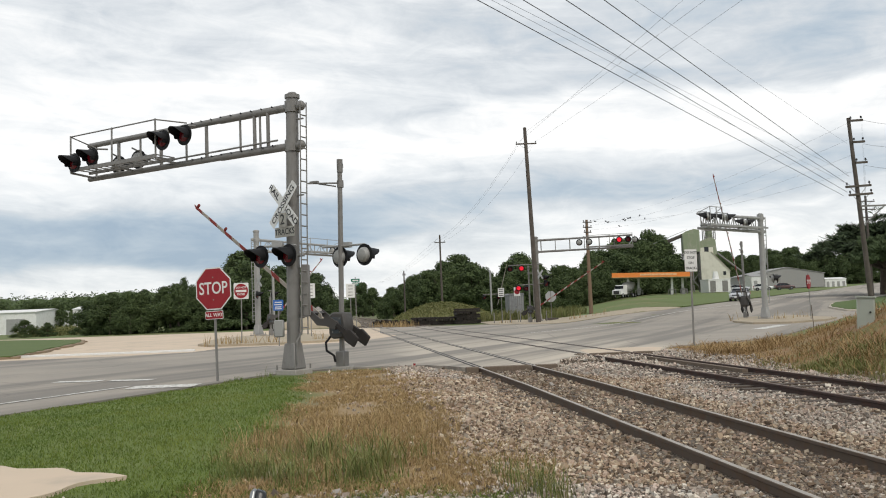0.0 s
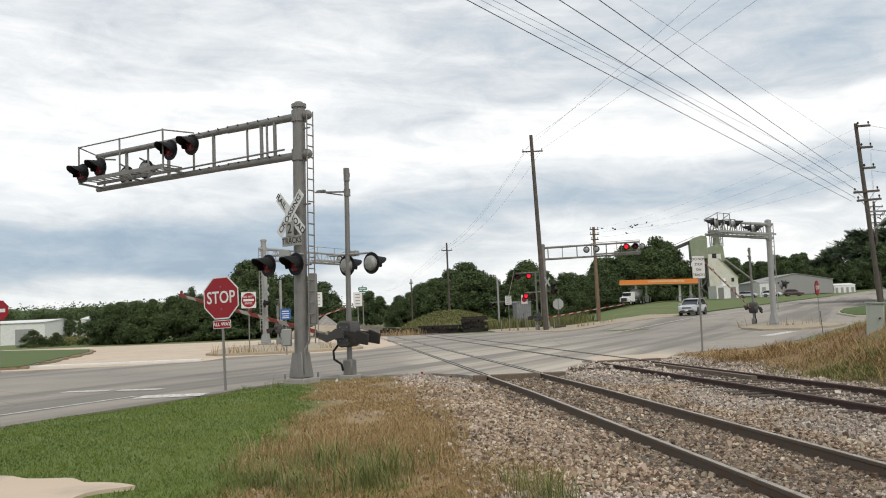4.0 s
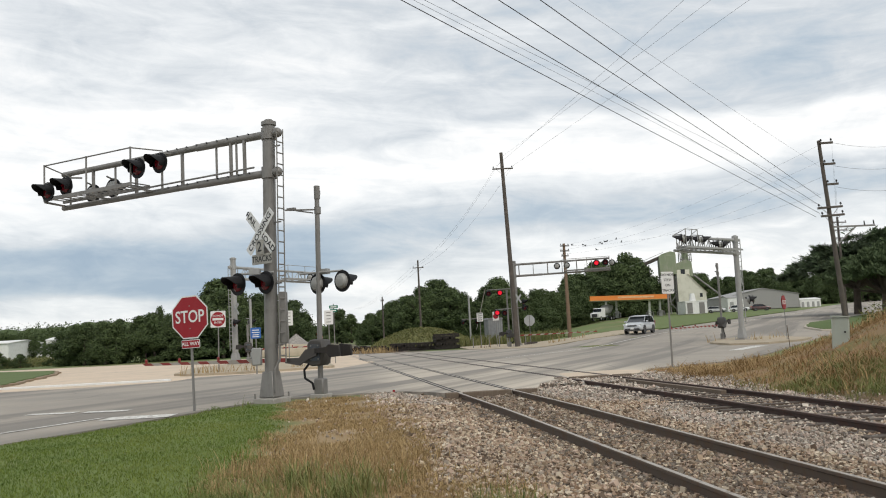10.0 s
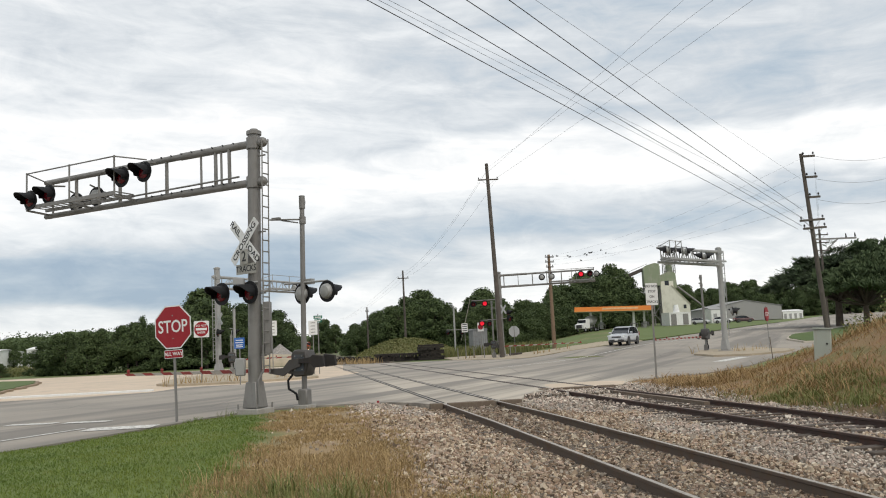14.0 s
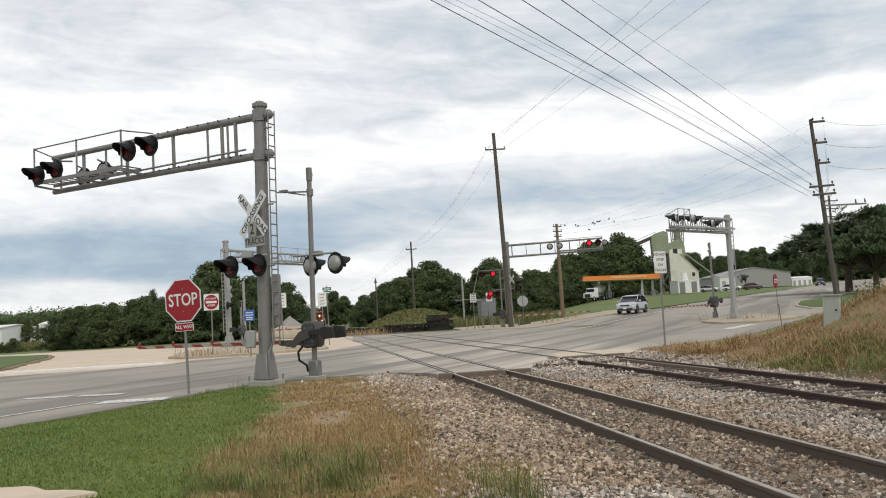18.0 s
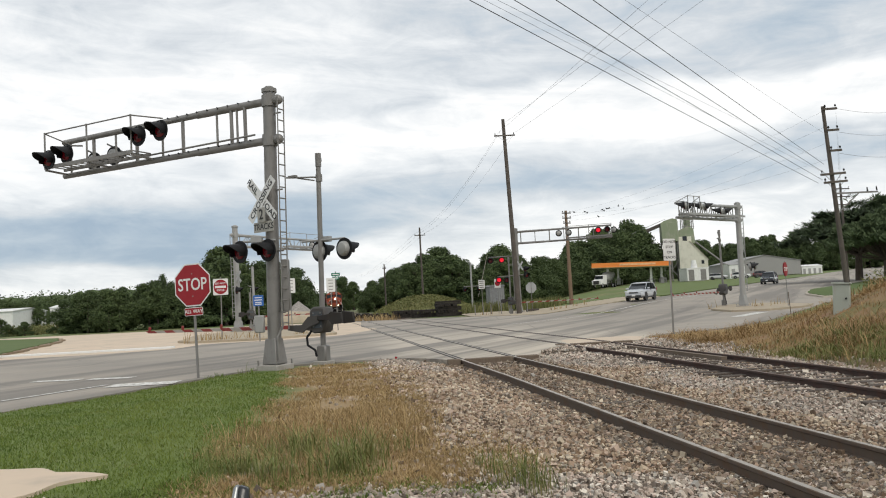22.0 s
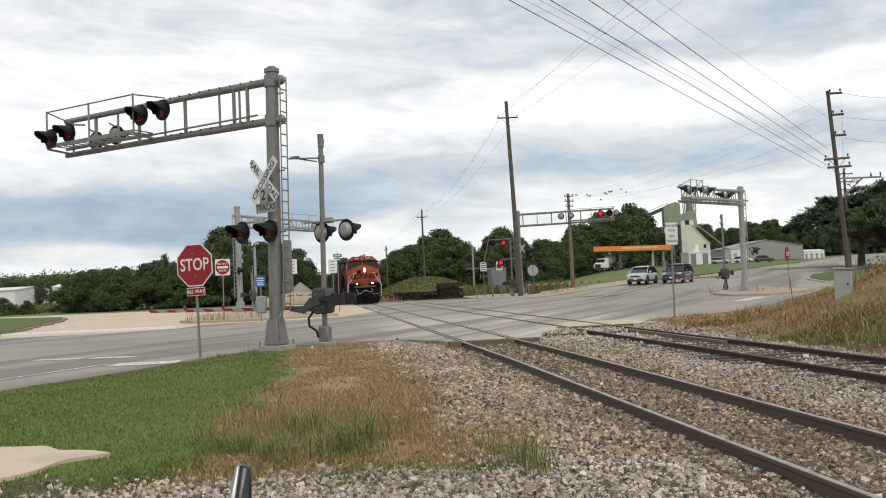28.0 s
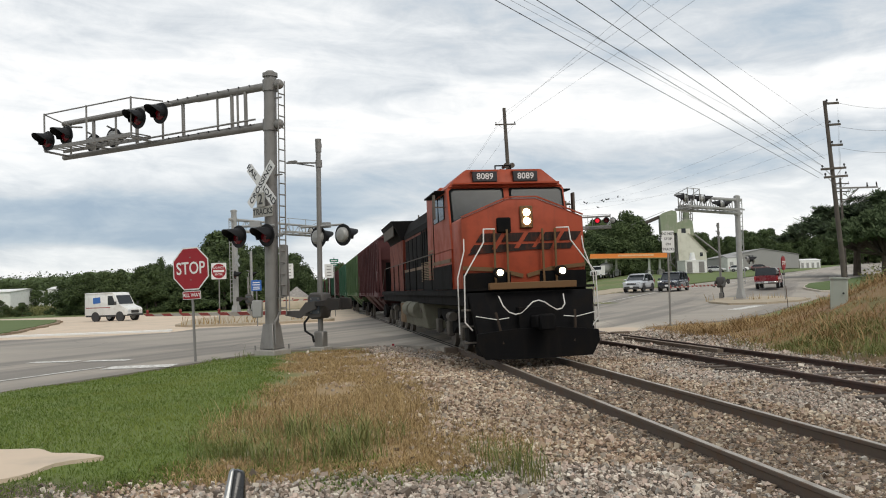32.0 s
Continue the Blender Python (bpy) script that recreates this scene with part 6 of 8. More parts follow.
def shed(x, y, w, d, h, turn, label, wall, roof, pitch=0.8, openings=3):
    ob = thing("shed", pose(x, y, terrain(x, y) - 0.1, 0, 0, turn), label, "building", "industrial sheds")
    part("wall", B().profile([(-d / 2, 0), (d / 2, 0), (d / 2, h), (0, h + pitch), (-d / 2, h)], -w / 2, w / 2, "x"), wall, ob)
    for s in (-1, 1):
        part("roof", B().quad_prism([(-w / 2 - 0.2, s * d / 2 * 1.03, h + 0.02), (w / 2 + 0.2, s * d / 2 * 1.03, h + 0.02), (w / 2 + 0.2, 0, h + pitch + 0.04), (-w / 2 - 0.2, 0, h + pitch + 0.04)], [(-w / 2 - 0.2, s * d / 2 * 1.03, h + 0.14), (w / 2 + 0.2, s * d / 2 * 1.03, h + 0.14), (w / 2 + 0.2, 0, h + pitch + 0.16), (-w / 2 - 0.2, 0, h + pitch + 0.16)]), roof, ob)
    for i in range(openings):
        px = -w / 2 + w * (i + 0.5) / openings
        part("door", B().box(px, -d / 2 - 0.04, h * 0.36, w / openings * 0.45, 0.1, h * 0.72), GALV_LIGHT, ob)
    return ob


SHED_GREY = worn("grey_metal_cladding", (0.30, 0.295, 0.285), 0.6, 0.1, (0.3, 0.3, 0.3), 0.3, 0.3)
shed(93, 236, 20, 19.5, 3.6, 88, "wide grey metal shed with a shallow gable beside the hill road", SHED_GREY, SHED_GREY, 1.9, 3)
shed(80.2, 216, 4.0, 6, 3.4, 0, "pale metal annexe of the shed", WHITE_PAINT, SHED_GREY, 0.6, 2)
shed(106, 230, 6, 5, 2.0, 6, "low white roadside building", WHITE_PAINT, WHITE_PAINT, 0.4, 4)
shed(-97, 175, 32, 16, 4.3, 2, "long white warehouse behind the bushes", WHITE_PAINT, WHITE_PAINT, 0.6, 4)
shed(-78.6, 188, 4.6, 7, 4.8, 0, "white tank house among the trees", WHITE_PAINT, WHITE_PAINT, 0.5, 1)
dish = thing("water_tank", pose(-72.6, 180, 0), "white round tank on a stand above the trees", "tank")
part("tank", B().cyl((0, 0, 5.3), (0, 0, 6.5), 0.7, 0.8, 14).cyl((0, 0, 6.5), (0, 0, 6.8), 0.8, 0.3, 14), WHITE_PAINT, dish)
part("stand", B().cyl((0, 0, 0), (0, 0, 5.3), 0.12, None, 8), WHITE_PAINT, dish)
pile = thing("gravel_pile", pose(-16.3, 110, 0), "small cone of grey gravel", "gravel pile")
b = B()
b.cyl((0, 0, -0.05), (0, 0, 2.3), 3.4, 0.5, 26).cyl((0, 0, 2.3), (0, 0, 2.65), 0.5, 0.08, 26)
part("gravel_cone", b, speckled("grey_gravel", [(0.22, 0.20, 0.18), (0.32, 0.30, 0.27), (0.26, 0.24, 0.22)], 9.0), pile)

sand = thing("sand_heap", pose(-15.2, 103, 0), "low heap of pale sand beyond the median", "sand heap")
b = B().ball((0, 0, 0), 1.0, 28, 14, (5.2, 3.4, 1.35))
for v in b.bm.verts:
    v.co.z = max(v.co.z, -0.2) * (1 + 0.25 * noise.noise((v.co.x * 0.7, v.co.y * 0.7, 1)))
part("sand_cone", b, SAND, sand)


# ---- road vehicles: front towards local -y ----
def loft(b, rings):
    """Join rings of equal count into a closed skin."""
    vs = [[b.bm.verts.new(p) for p in ring] for ring in rings]
    n = len(vs[0])
    for a, c in zip(vs, vs[1:]):
        for i in range(n):
            b.bm.faces.new((a[i], a[(i + 1) % n], c[(i + 1) % n], c[i]))
    b.bm.faces.new(vs[0][::-1])
    b.bm.faces.new(vs[-1])
    return b


def hull(stations):
    """stations: (y, low z, high z, half width low, half width high)."""
    b = B()
    rings = []
    for y, z0, z1, w0, w1 in stations:
        ring = []
        for k in range(20):
            a = 2 * math.pi * (k + 0.5) / 20
            c, d = math.cos(a), math.sin(a)
            px, pz = math.copysign(abs(c) ** 0.36, c), math.copysign(abs(d) ** 0.46, d)
            w = w0 + (w1 - w0) * (pz * 0.5 + 0.5)
            ring.append((px * w, y, (z0 + z1) / 2 + pz * (z1 - z0) / 2))
        rings.append(ring)
    return loft(b, rings)


def wheel_meshes(r, w):
    tyre = B().cyl((-w / 2, 0, 0), (w / 2, 0, 0), r, r, 20)
    tyre.bevel(0.015)
    rim = B().cyl((-w / 2 - 0.006, 0, 0), (w / 2 + 0.006, 0, 0), r * 0.64, r * 0.64, 16)
    for i in range(5):
        a = 2 * math.pi * i / 5
        rim.beam((-w / 2 - 0.012, 0, 0), (-w / 2 - 0.012, r * 0.6 * math.cos(a), r * 0.6 * math.sin(a)), 0.06, 0.02)
    return tyre.mesh("tyre", TYRE), rim.mesh("rim", ALU)


def wheels(ob, places, r, w):
    tyre, rim = wheel_meshes(r, w)
    for x, y in places:
        hub = part("tyre", tyre, None, ob, "", pose(x, y, r))
        part("rim", rim, None, hub, "silver wheel rim")


HEADLAMP = worn("headlamp_glass", (0.7, 0.72, 0.74), 0.1, 0.2, (0.5, 0.5, 0.5), 0.2)
TAIL = worn("tail_lamp", (0.3, 0.01, 0.015), 0.25)
PLASTIC = worn("dark_plastic", (0.03, 0.03, 0.032), 0.6)


def suv(label, paint, tall=1.68, long=4.55, width=1.82, boxy=0.0):
    ob = thing("suv", pose(0, 0, 0), label, "car", "cars")
    h, l, w = tall, long, width / 2
    part("body", hull([(0.0, 0.42, 0.78, w * 0.82, w * 0.78), (0.12, 0.3, 0.92, w * 0.93, w * 0.88), (0.5, 0.26, 1.02, w, w * 0.93), (1.2, 0.24, 1.08, w, w * 0.95), (2.4, 0.24, 1.08, w, w * 0.96), (l - 0.7, 0.26, 1.1, w, w * 0.95), (l - 0.15, 0.32, 1.1, w * 0.96, w * 0.92), (l, 0.45, 1.0, w * 0.86, w * 0.85)]), paint, ob)
    g = w * 0.9
    part("cabin_glass", loft(B(), [[(-g, 1.05, 1.03), (g, 1.05, 1.03), (g, 1.12, 1.05), (-g, 1.12, 1.05)], [(-g, 1.1, 1.03), (g, 1.1, 1.03), (g * 0.86, 1.85 - boxy, h - 0.1), (-g * 0.86, 1.85 - boxy, h - 0.1)], [(-g, l - 1.3, 1.03), (g, l - 1.3, 1.03), (g * 0.84, l - 1.2, h - 0.06), (-g * 0.84, l - 1.2, h - 0.06)], [(-g, l - 0.12, 1.03), (g, l - 0.12, 1.03), (g * 0.8, l - 0.5, h - 0.12), (-g * 0.8, l - 0.5, h - 0.12)]]), GLASS_DARK, ob, "dark tinted windows")
    part("roof", hull([(1.75 - boxy, h - 0.13, h - 0.06, g * 0.86, g * 0.8), (2.3, h - 0.1, h, g * 0.87, g * 0.8), (l - 1.1, h - 0.1, h - 0.01, g * 0.86, g * 0.79), (l - 0.42, h - 0.15, h - 0.08, g * 0.84, g * 0.78)]), paint, ob)
    for s in (-1, 1):
        for y0, y1, z1 in ((1.08, 1.85 - boxy, h - 0.1), (2.45, 2.5, h - 0.08), (3.35, 3.4, h - 0.08), (l - 0.2, l - 0.55, h - 0.1)):
            part("pillar", B().beam((s * g, y0, 1.03), (s * g * 0.87, y1, z1), 0.04, 0.06), paint if y0 < 1.2 or y0 > 4 else PLASTIC, ob)
        part("headlamp", B().box(s * w * 0.72, 0.1, 0.84, 0.36, 0.14, 0.15).bevel(0.03), HEADLAMP, ob, "clear headlamp")
        part("tail_lamp", B().box(s * w * 0.86, l - 0.06, 1.0, 0.16, 0.14, 0.36).bevel(0.02), TAIL, ob, "red tail lamp")
        part("mirror", B().box(s * (w + 0.1), 1.35, 1.12, 0.22, 0.12, 0.15).bevel(0.03), paint, ob)
        part("sill", B().box(s * w * 0.97, l / 2, 0.3, 0.08, l * 0.5, 0.14), PLASTIC, ob)
        part("door_handle", B().box(s * (w + 0.01), 2.35, 0.95, 0.03, 0.18, 0.04), PLASTIC, ob)
    for s in (-1, 1):
        for y in (0.9, l - 0.95):
            part("wheel_arch", B().cyl((s * (w - 0.05), y, 0.38), (s * (w + 0.012), y, 0.38), 0.41, None, 18), PLASTIC, ob, "dark wheel arch")
        part("roof_rail", B().beam((s * g * 0.78, 2.2, h + 0.02), (s * g * 0.76, l - 0.9, h + 0.01), 0.04, 0.04), PLASTIC, ob)
        part("fog_lamp", B().cyl((s * w * 0.66, -0.01, 0.46), (s * w * 0.66, 0.05, 0.46), 0.06, None, 10), HEADLAMP, ob)
    part("chrome_bar", B().box(0, -0.03, 0.8, w * 0.8, 0.03, 0.05).bevel(0.01), CHROME, ob, "bright grille bar")
    part("grille", B().box(0, 0.02, 0.74, w * 0.95, 0.08, 0.14).bevel(0.02), PLASTIC, ob)
    part("front_bumper", B().box(0, 0.04, 0.42, w * 1.5, 0.12, 0.2).bevel(0.03), PLASTIC, ob)
    part("rear_bumper", B().box(0, l - 0.03, 0.48, w * 1.6, 0.12, 0.2).bevel(0.03), PLASTIC, ob)
    part("number_plate", B().box(0, -0.03, 0.5, 0.32, 0.02, 0.16), SIGN_WHITE, ob)
    wheels(ob, [(s * (w - 0.12), y) for s in (-1, 1) for y in (0.9, l - 0.95)], 0.35, 0.23)
    return ob


def car_paint(name, color, rough=0.28, metal=0.2):
    return worn(name, color, rough, metal, (0.2, 0.19, 0.17), 0.18, 1.0, 0.6)


def bearing(a, b):
    """The turn of a thing that drives from a to b with its front ahead."""
    return math.degrees(math.atan2(b[0] - a[0], -(b[1] - a[1])))


def drive(ob, rows, turn=None, long=4.5):
    """rows: (t, x, y), with the thing's middle on the place."""
    out = []
    for i, row in enumerate(rows):
        t, x, y = row[:3]
        if len(row) > 3:
            a = row[3]
        else:
            a = turn
        out.append((t, pose(x, y, terrain(x, y) + 0.005, 0, 0, a) @ pose(0, -long / 2, 0)))
    MOVES.append((ob, out))


def hill_lane(y, k):
    """A place on the lane down the hill; k: its offset."""
    return (y - k) / 1.63


LANE = bearing((hill_lane(100, 41.85), 100), (hill_lane(90, 41.85), 90))
silver = suv("silver compact suv waiting at the lowered gate", car_paint("silver_car_paint", (0.52, 0.54, 0.56), 0.3, 0.25))
drive(silver, [(t, hill_lane(y + 5.8, 45.1), y + 5.8) for t, y in ((0, 100), (0.5, 96.5), (1, 93.1), (1.5, 90.3), (2, 87.5), (2.5, 85.1), (3, 82.6), (3.5, 80.5), (4.5, 77.4), (5.5, 75), (6.5, 73.3), (7, 72.8), (8, 72.3), (9, 72.2), (32, 72.2))], LANE)
dark = suv("dark blue-black suv stopping behind another car", car_paint("dark_car_paint", (0.03, 0.035, 0.05), 0.2, 0.2), 1.75, 4.7, 1.88, 0.15)
drive(dark, [(t, hill_lane(y + 6, 39.3), y + 6) for t, y in ((0, 530), (10, 340), (15, 246), (17, 207), (18, 188), (19, 169), (20, 150), (21, 131), (22, 115), (23, 102), (24, 91), (25, 82.5), (25.5, 79.6), (26.5, 75.2), (27.5, 72.1), (28, 71.2), (29, 71), (32, 71))], LANE)


def pickup(label, paint):
    ob = thing("pickup_truck", pose(0, 0, 0), label, "pickup truck", "cars")
    w, l, h = 0.98, 5.6, 1.85
    part("body", hull([(0.0, 0.5, 0.95, w * 0.9, w * 0.86), (0.15, 0.42, 1.08, w * 0.97, w * 0.92), (1.3, 0.4, 1.15, w, w * 0.94), (3.2, 0.4, 1.18, w, w * 0.96), (l - 0.1, 0.45, 1.18, w, w * 0.97), (l, 0.5, 1.16, w * 0.97, w * 0.95)]), paint, ob)
    part("bed_floor", B().box(0, 4.5, 1.185, 1.6, 1.9, 0.02), PLASTIC, ob)
    g = w * 0.9
    part("cabin_glass", loft(B(), [[(-g, 1.25, 1.12), (g, 1.25, 1.12), (g * 0.86, 1.9, h - 0.1), (-g * 0.86, 1.9, h - 0.1)], [(-g, 3.3, 1.12), (g, 3.3, 1.12), (g * 0.86, 3.15, h - 0.08), (-g * 0.86, 3.15, h - 0.08)]]), GLASS_DARK, ob, "dark cab windows")
    part("roof", hull([(1.82, h - 0.12, h - 0.05, g * 0.87, g * 0.8), (2.3, h - 0.1, h, g * 0.88, g * 0.8), (3.2, h - 0.1, h - 0.02, g * 0.87, g * 0.8)]), paint, ob)
    part("bed_cover", hull([(3.3, 1.15, h - 0.02, w * 0.95, w * 0.84), (l - 0.3, 1.15, h - 0.03, w * 0.95, w * 0.84), (l - 0.05, 1.15, 1.3, w * 0.94, w * 0.9)]), GLASS_DARK, ob, "dark canopy over the truck bed")
    for s in (-1, 1):
        for y0, y1 in ((1.25, 1.9), (2.35, 2.4), (3.3, 3.2)):
            part("pillar", B().beam((s * g, y0, 1.12), (s * g * 0.87, y1, h - 0.09), 0.05, 0.1), paint, ob)
        part("headlamp", B().box(s * w * 0.74, 0.05, 0.9, 0.36, 0.14, 0.2).bevel(0.03), HEADLAMP, ob)
        part("tail_lamp", B().box(s * w * 0.9, l - 0.02, 0.95, 0.16, 0.1, 0.34).bevel(0.02), TAIL, ob, "red tail lamp")
        part("mirror", B().box(s * (w + 0.12), 1.5, 1.25, 0.24, 0.12, 0.2).bevel(0.03), PLASTIC, ob)
    part("tailgate", B().box(0, l + 0.005, 0.9, 1.5, 0.04, 0.42).bevel(0.01), paint, ob)
    part("rear_bumper", B().box(0, l + 0.06, 0.56, 1.8, 0.16, 0.18).bevel(0.03), CHROME, ob, "chrome rear bumper")
    part("front_bumper", B().box(0, -0.04, 0.55, 1.8, 0.16, 0.2).bevel(0.03), CHROME, ob)
    part("grille", B().box(0, -0.01, 0.85, 1.0, 0.06, 0.26), PLASTIC, ob)
    part("number_plate", B().box(0, l + 0.15, 0.58, 0.32, 0.01, 0.16), SIGN_WHITE, ob)
    wheels(ob, [(s * 0.84, y) for s in (-1, 1) for y in (1.0, 4.4)], 0.39, 0.26)
    return ob


red = pickup("dark red pickup truck with a covered bed turning uphill", car_paint("red_car_paint", (0.17, 0.010, 0.018), 0.25, 0.1))
drive(red, [(0, 330, 40, -94), (15, 175, 48, -94), (22, 98, 53, -94), (25, 62, 56, -94), (27, 45, 57.6, -95), (28, 36.4, 59.2, -100), (28.5, 33.2, 60.3, -110), (29, 30.9, 61.5, -132), (29.5, 29.3, 62.4, -168), (30, 28.5, 63.5, -193), (30.5, 28.4, 65.2, -198), (31, 28.7, 67.6, -200), (31.5, 29.5, 70.6, -204), (32, 30.9, 74.2, -208)], None, 5.6)


def mail_van():
    ob = thing("delivery_van", pose(0, 0, 0), "boxy white delivery van crossing the apron", "van", "cars")
    w = 0.95
    part("body", B().profile([(0.0, 0.5), (-0.02, 0.95), (0.12, 1.12), (0.85, 1.34), (1.25, 2.16), (1.4, 2.36), (1.75, 2.42), (4.3, 2.42), (4.4, 2.32), (4.42, 0.5)], -w, w, "x").bevel(0.05, 2), WHITE_PAINT, ob)
    part("windscreen", B().quad_prism([(-0.82, 0.87, 1.42), (0.82, 0.87, 1.42), (0.8, 1.22, 2.14), (-0.8, 1.22, 2.14)], [(-0.82, 0.91, 1.40), (0.82, 0.91, 1.40), (0.8, 1.26, 2.12), (-0.8, 1.26, 2.12)]).move(pose(0, -0.03, 0.02)), GLASS_DARK, ob, "dark windscreen")
    for s in (-1, 1):
        part("door_window", B().profile([(1.15, 1.35), (1.95, 1.35), (1.95, 2.12), (1.45, 2.12)], s * (w + 0.004), s * (w + 0.014), "x"), GLASS_DARK, ob)
        part("badge", B().profile([(2.7, 1.55), (3.5, 1.5), (3.5, 2.0), (2.75, 2.05)], s * (w + 0.004), s * (w + 0.01), "x"), SIGN_BLUE, ob, "dark blue side badge")
        part("stripe", B().box(s * (w + 0.006), 3.0, 1.16, 0.01, 2.6, 0.06), SIGN_RED, ob, "thin red side stripe")
        part("headlamp", B().box(s * 0.66, -0.01, 0.85, 0.26, 0.06, 0.2).bevel(0.02), HEADLAMP, ob)
        part("mirror", B().beam((s * w, 1.1, 1.35), (s * (w + 0.35), 0.85, 1.45), 0.03).box(s * (w + 0.38), 0.83, 1.5, 0.06, 0.16, 0.28), PLASTIC, ob)
        part("skirt", B().box(s * 0.9, 2.3, 0.46, 0.1, 4.0, 0.14), PLASTIC, ob)
        part("roof_gutter", B().box(s * (w + 0.01), 2.9, 2.36, 0.06, 3.0, 0.04), WHITE_PAINT, ob)
        for y in (0.75, 3.3):
            part("wheel_arch", B().cyl((s * (w - 0.06), y, 0.4), (s * (w + 0.006), y, 0.4), 0.42, None, 18), PLASTIC, ob, "dark wheel arch")
    part("front_bumper", B().box(0, -0.06, 0.5, 1.8, 0.16, 0.16), PLASTIC, ob)
    part("grille", B().box(0, -0.02, 0.78, 0.9, 0.05, 0.22), PLASTIC, ob)
    wheels(ob, [(s * 0.8, y) for s in (-1, 1) for y in (0.75, 3.3)], 0.36, 0.22)
    return ob


van = mail_van()
drive(van, [(0, -330, 108), (14, -195, 97.5), (22, -103, 90), (26, -62, 86), (27, -54, 85), (28, -45.8, 82.5), (28.5, -41.6, 81.0), (29, -38.6, 79.4), (30, -33.5, 76.6), (31, -29.6, 74.2), (32, -26.2, 72.2)], bearing((-35, 77), (-26, 73.4)))


def mixer_truck():
    z = terrain(44, 196)
    ob = thing("mixer_truck", pose(40.2, 195, z, 0, 0, -40), "white concrete mixer truck parked at the filling station", "truck")
    part("cab", B().profile([(0, 0.7), (0, 1.7), (1.4, 1.9), (1.7, 2.9), (3.2, 2.95), (3.2, 0.7)], -1.15, 1.15, "x").bevel(0.05), WHITE_PAINT, ob)
    part("windscreen", B().box(0, 1.5, 2.4, 2.0, 0.3, 0.7), GLASS_DARK, ob)
    part("chassis", B().box(0, 5.0, 0.8, 1.0, 8.0, 0.35), PLASTIC, ob)
    part("drum", B().cyl((0, 3.6, 2.2), (0, 5.0, 2.4), 0.8, 1.25, 16).cyl((0, 5.0, 2.4), (0, 6.6, 2.7), 1.25, 1.2, 16).cyl((0, 6.6, 2.7), (0, 8.6, 3.2), 1.2, 0.5, 16), GALV_LIGHT, ob, "white mixing drum")
    part("grille", B().box(0, -0.04, 1.2, 1.4, 0.1, 0.8), PLASTIC, ob)
    wheels(ob, [(s * 1.0, y) for s in (-1, 1) for y in (1.0, 6.0, 7.3)], 0.5, 0.3)


mixer_truck()
parked = [("white parked car beside the plant", (0.6, 0.6, 0.6), 74, 203, 60), ("white parked car beside the shed", (0.65, 0.65, 0.64), 78.5, 200, 70), ("dark parked car beside the shed", (0.08, 0.03, 0.03), 84, 201, 80)]
for lab, col, x, y, t in parked:
    c = suv(lab, car_paint("parked_car_paint", col), 1.6, 4.5, 1.8)
    c.matrix_basis = pose(x, y, terrain(x, y), 0, 0, t)


# ---- the freight train: each vehicle's front lies at its origin, towards local -y ----
LOCO_ORANGE = worn("faded_loco_orange", (0.33, 0.060, 0.026), 0.5, 0.0, (0.13, 0.035, 0.02), 0.45, 0.7, 0.0, 0.22)
LOCO_BLACK = worn("sooty_black", (0.005, 0.005, 0.0055), 0.85, 0.0, (0.020, 0.016, 0.012), 0.45, 0.8, 0.0, 0.12)
LOCO_YELLOW = worn("dull_yellow", (0.125, 0.06, 0.016), 0.55, 0.0, (0.15, 0.10, 0.04), 0.4)
LOCO_GREY = worn("dusty_grey_steel", (0.10, 0.09, 0.078), 0.8, 0.0, (0.19, 0.165, 0.13), 0.5, 1.0, 0.0, 0.2)
LOCO_RUST = worn("grimy_coupler_steel", (0.035, 0.026, 0.02), 0.85, 0.0, (0.06, 0.045, 0.032), 0.5, 2.0, 0.0, 0.15)
RAIL_WHITE = worn("white_handrail", (0.66, 0.64, 0.60), 0.45, 0.0, (0.4, 0.34, 0.3), 0.3)
EMBLEM = worn("faded_emblem_black", (0.02, 0.014, 0.012), 0.6, 0.0, (0.12, 0.03, 0.015), 0.6, 2.0, 0.0, 0.2)
LAMP_GLOW = glow("lit_headlamp", (1.0, 0.80, 0.50), 12.0)
LOCO_GLASS = sheet_glass("cab_glass", (0.014, 0.018, 0.02), 0.1, 0.18)
LOCO_TANK = worn("dusty_olive_tank", (0.17, 0.165, 0.125), 0.8, 0.0, (0.09, 0.08, 0.06), 0.5, 1.0, 0.0, 0.2)
LOCO_GRIME = worn("sooty_loco_orange", (0.17, 0.036, 0.02), 0.65, 0.0, (0.03, 0.02, 0.016), 0.75, 0.9, 0.0, 0.2)
LOCO_TAN = worn("grimy_tan_panel", (0.27, 0.19, 0.12), 0.75, 0.0, (0.12, 0.07, 0.045), 0.5, 1.0, 0.0, 0.2)
SPEED = 15.3


def wheelset(parent, y, r=0.53):
    for s in (-1, 1):
        part("wheel", B().cyl((s * 0.70, y, r), (s * 0.83, y, r), r, r, 22), LOCO_GREY, parent)
    part("axle", B().cyl((-0.7, y, r), (0.7, y, r), 0.09, None, 8), LOCO_BLACK, parent)


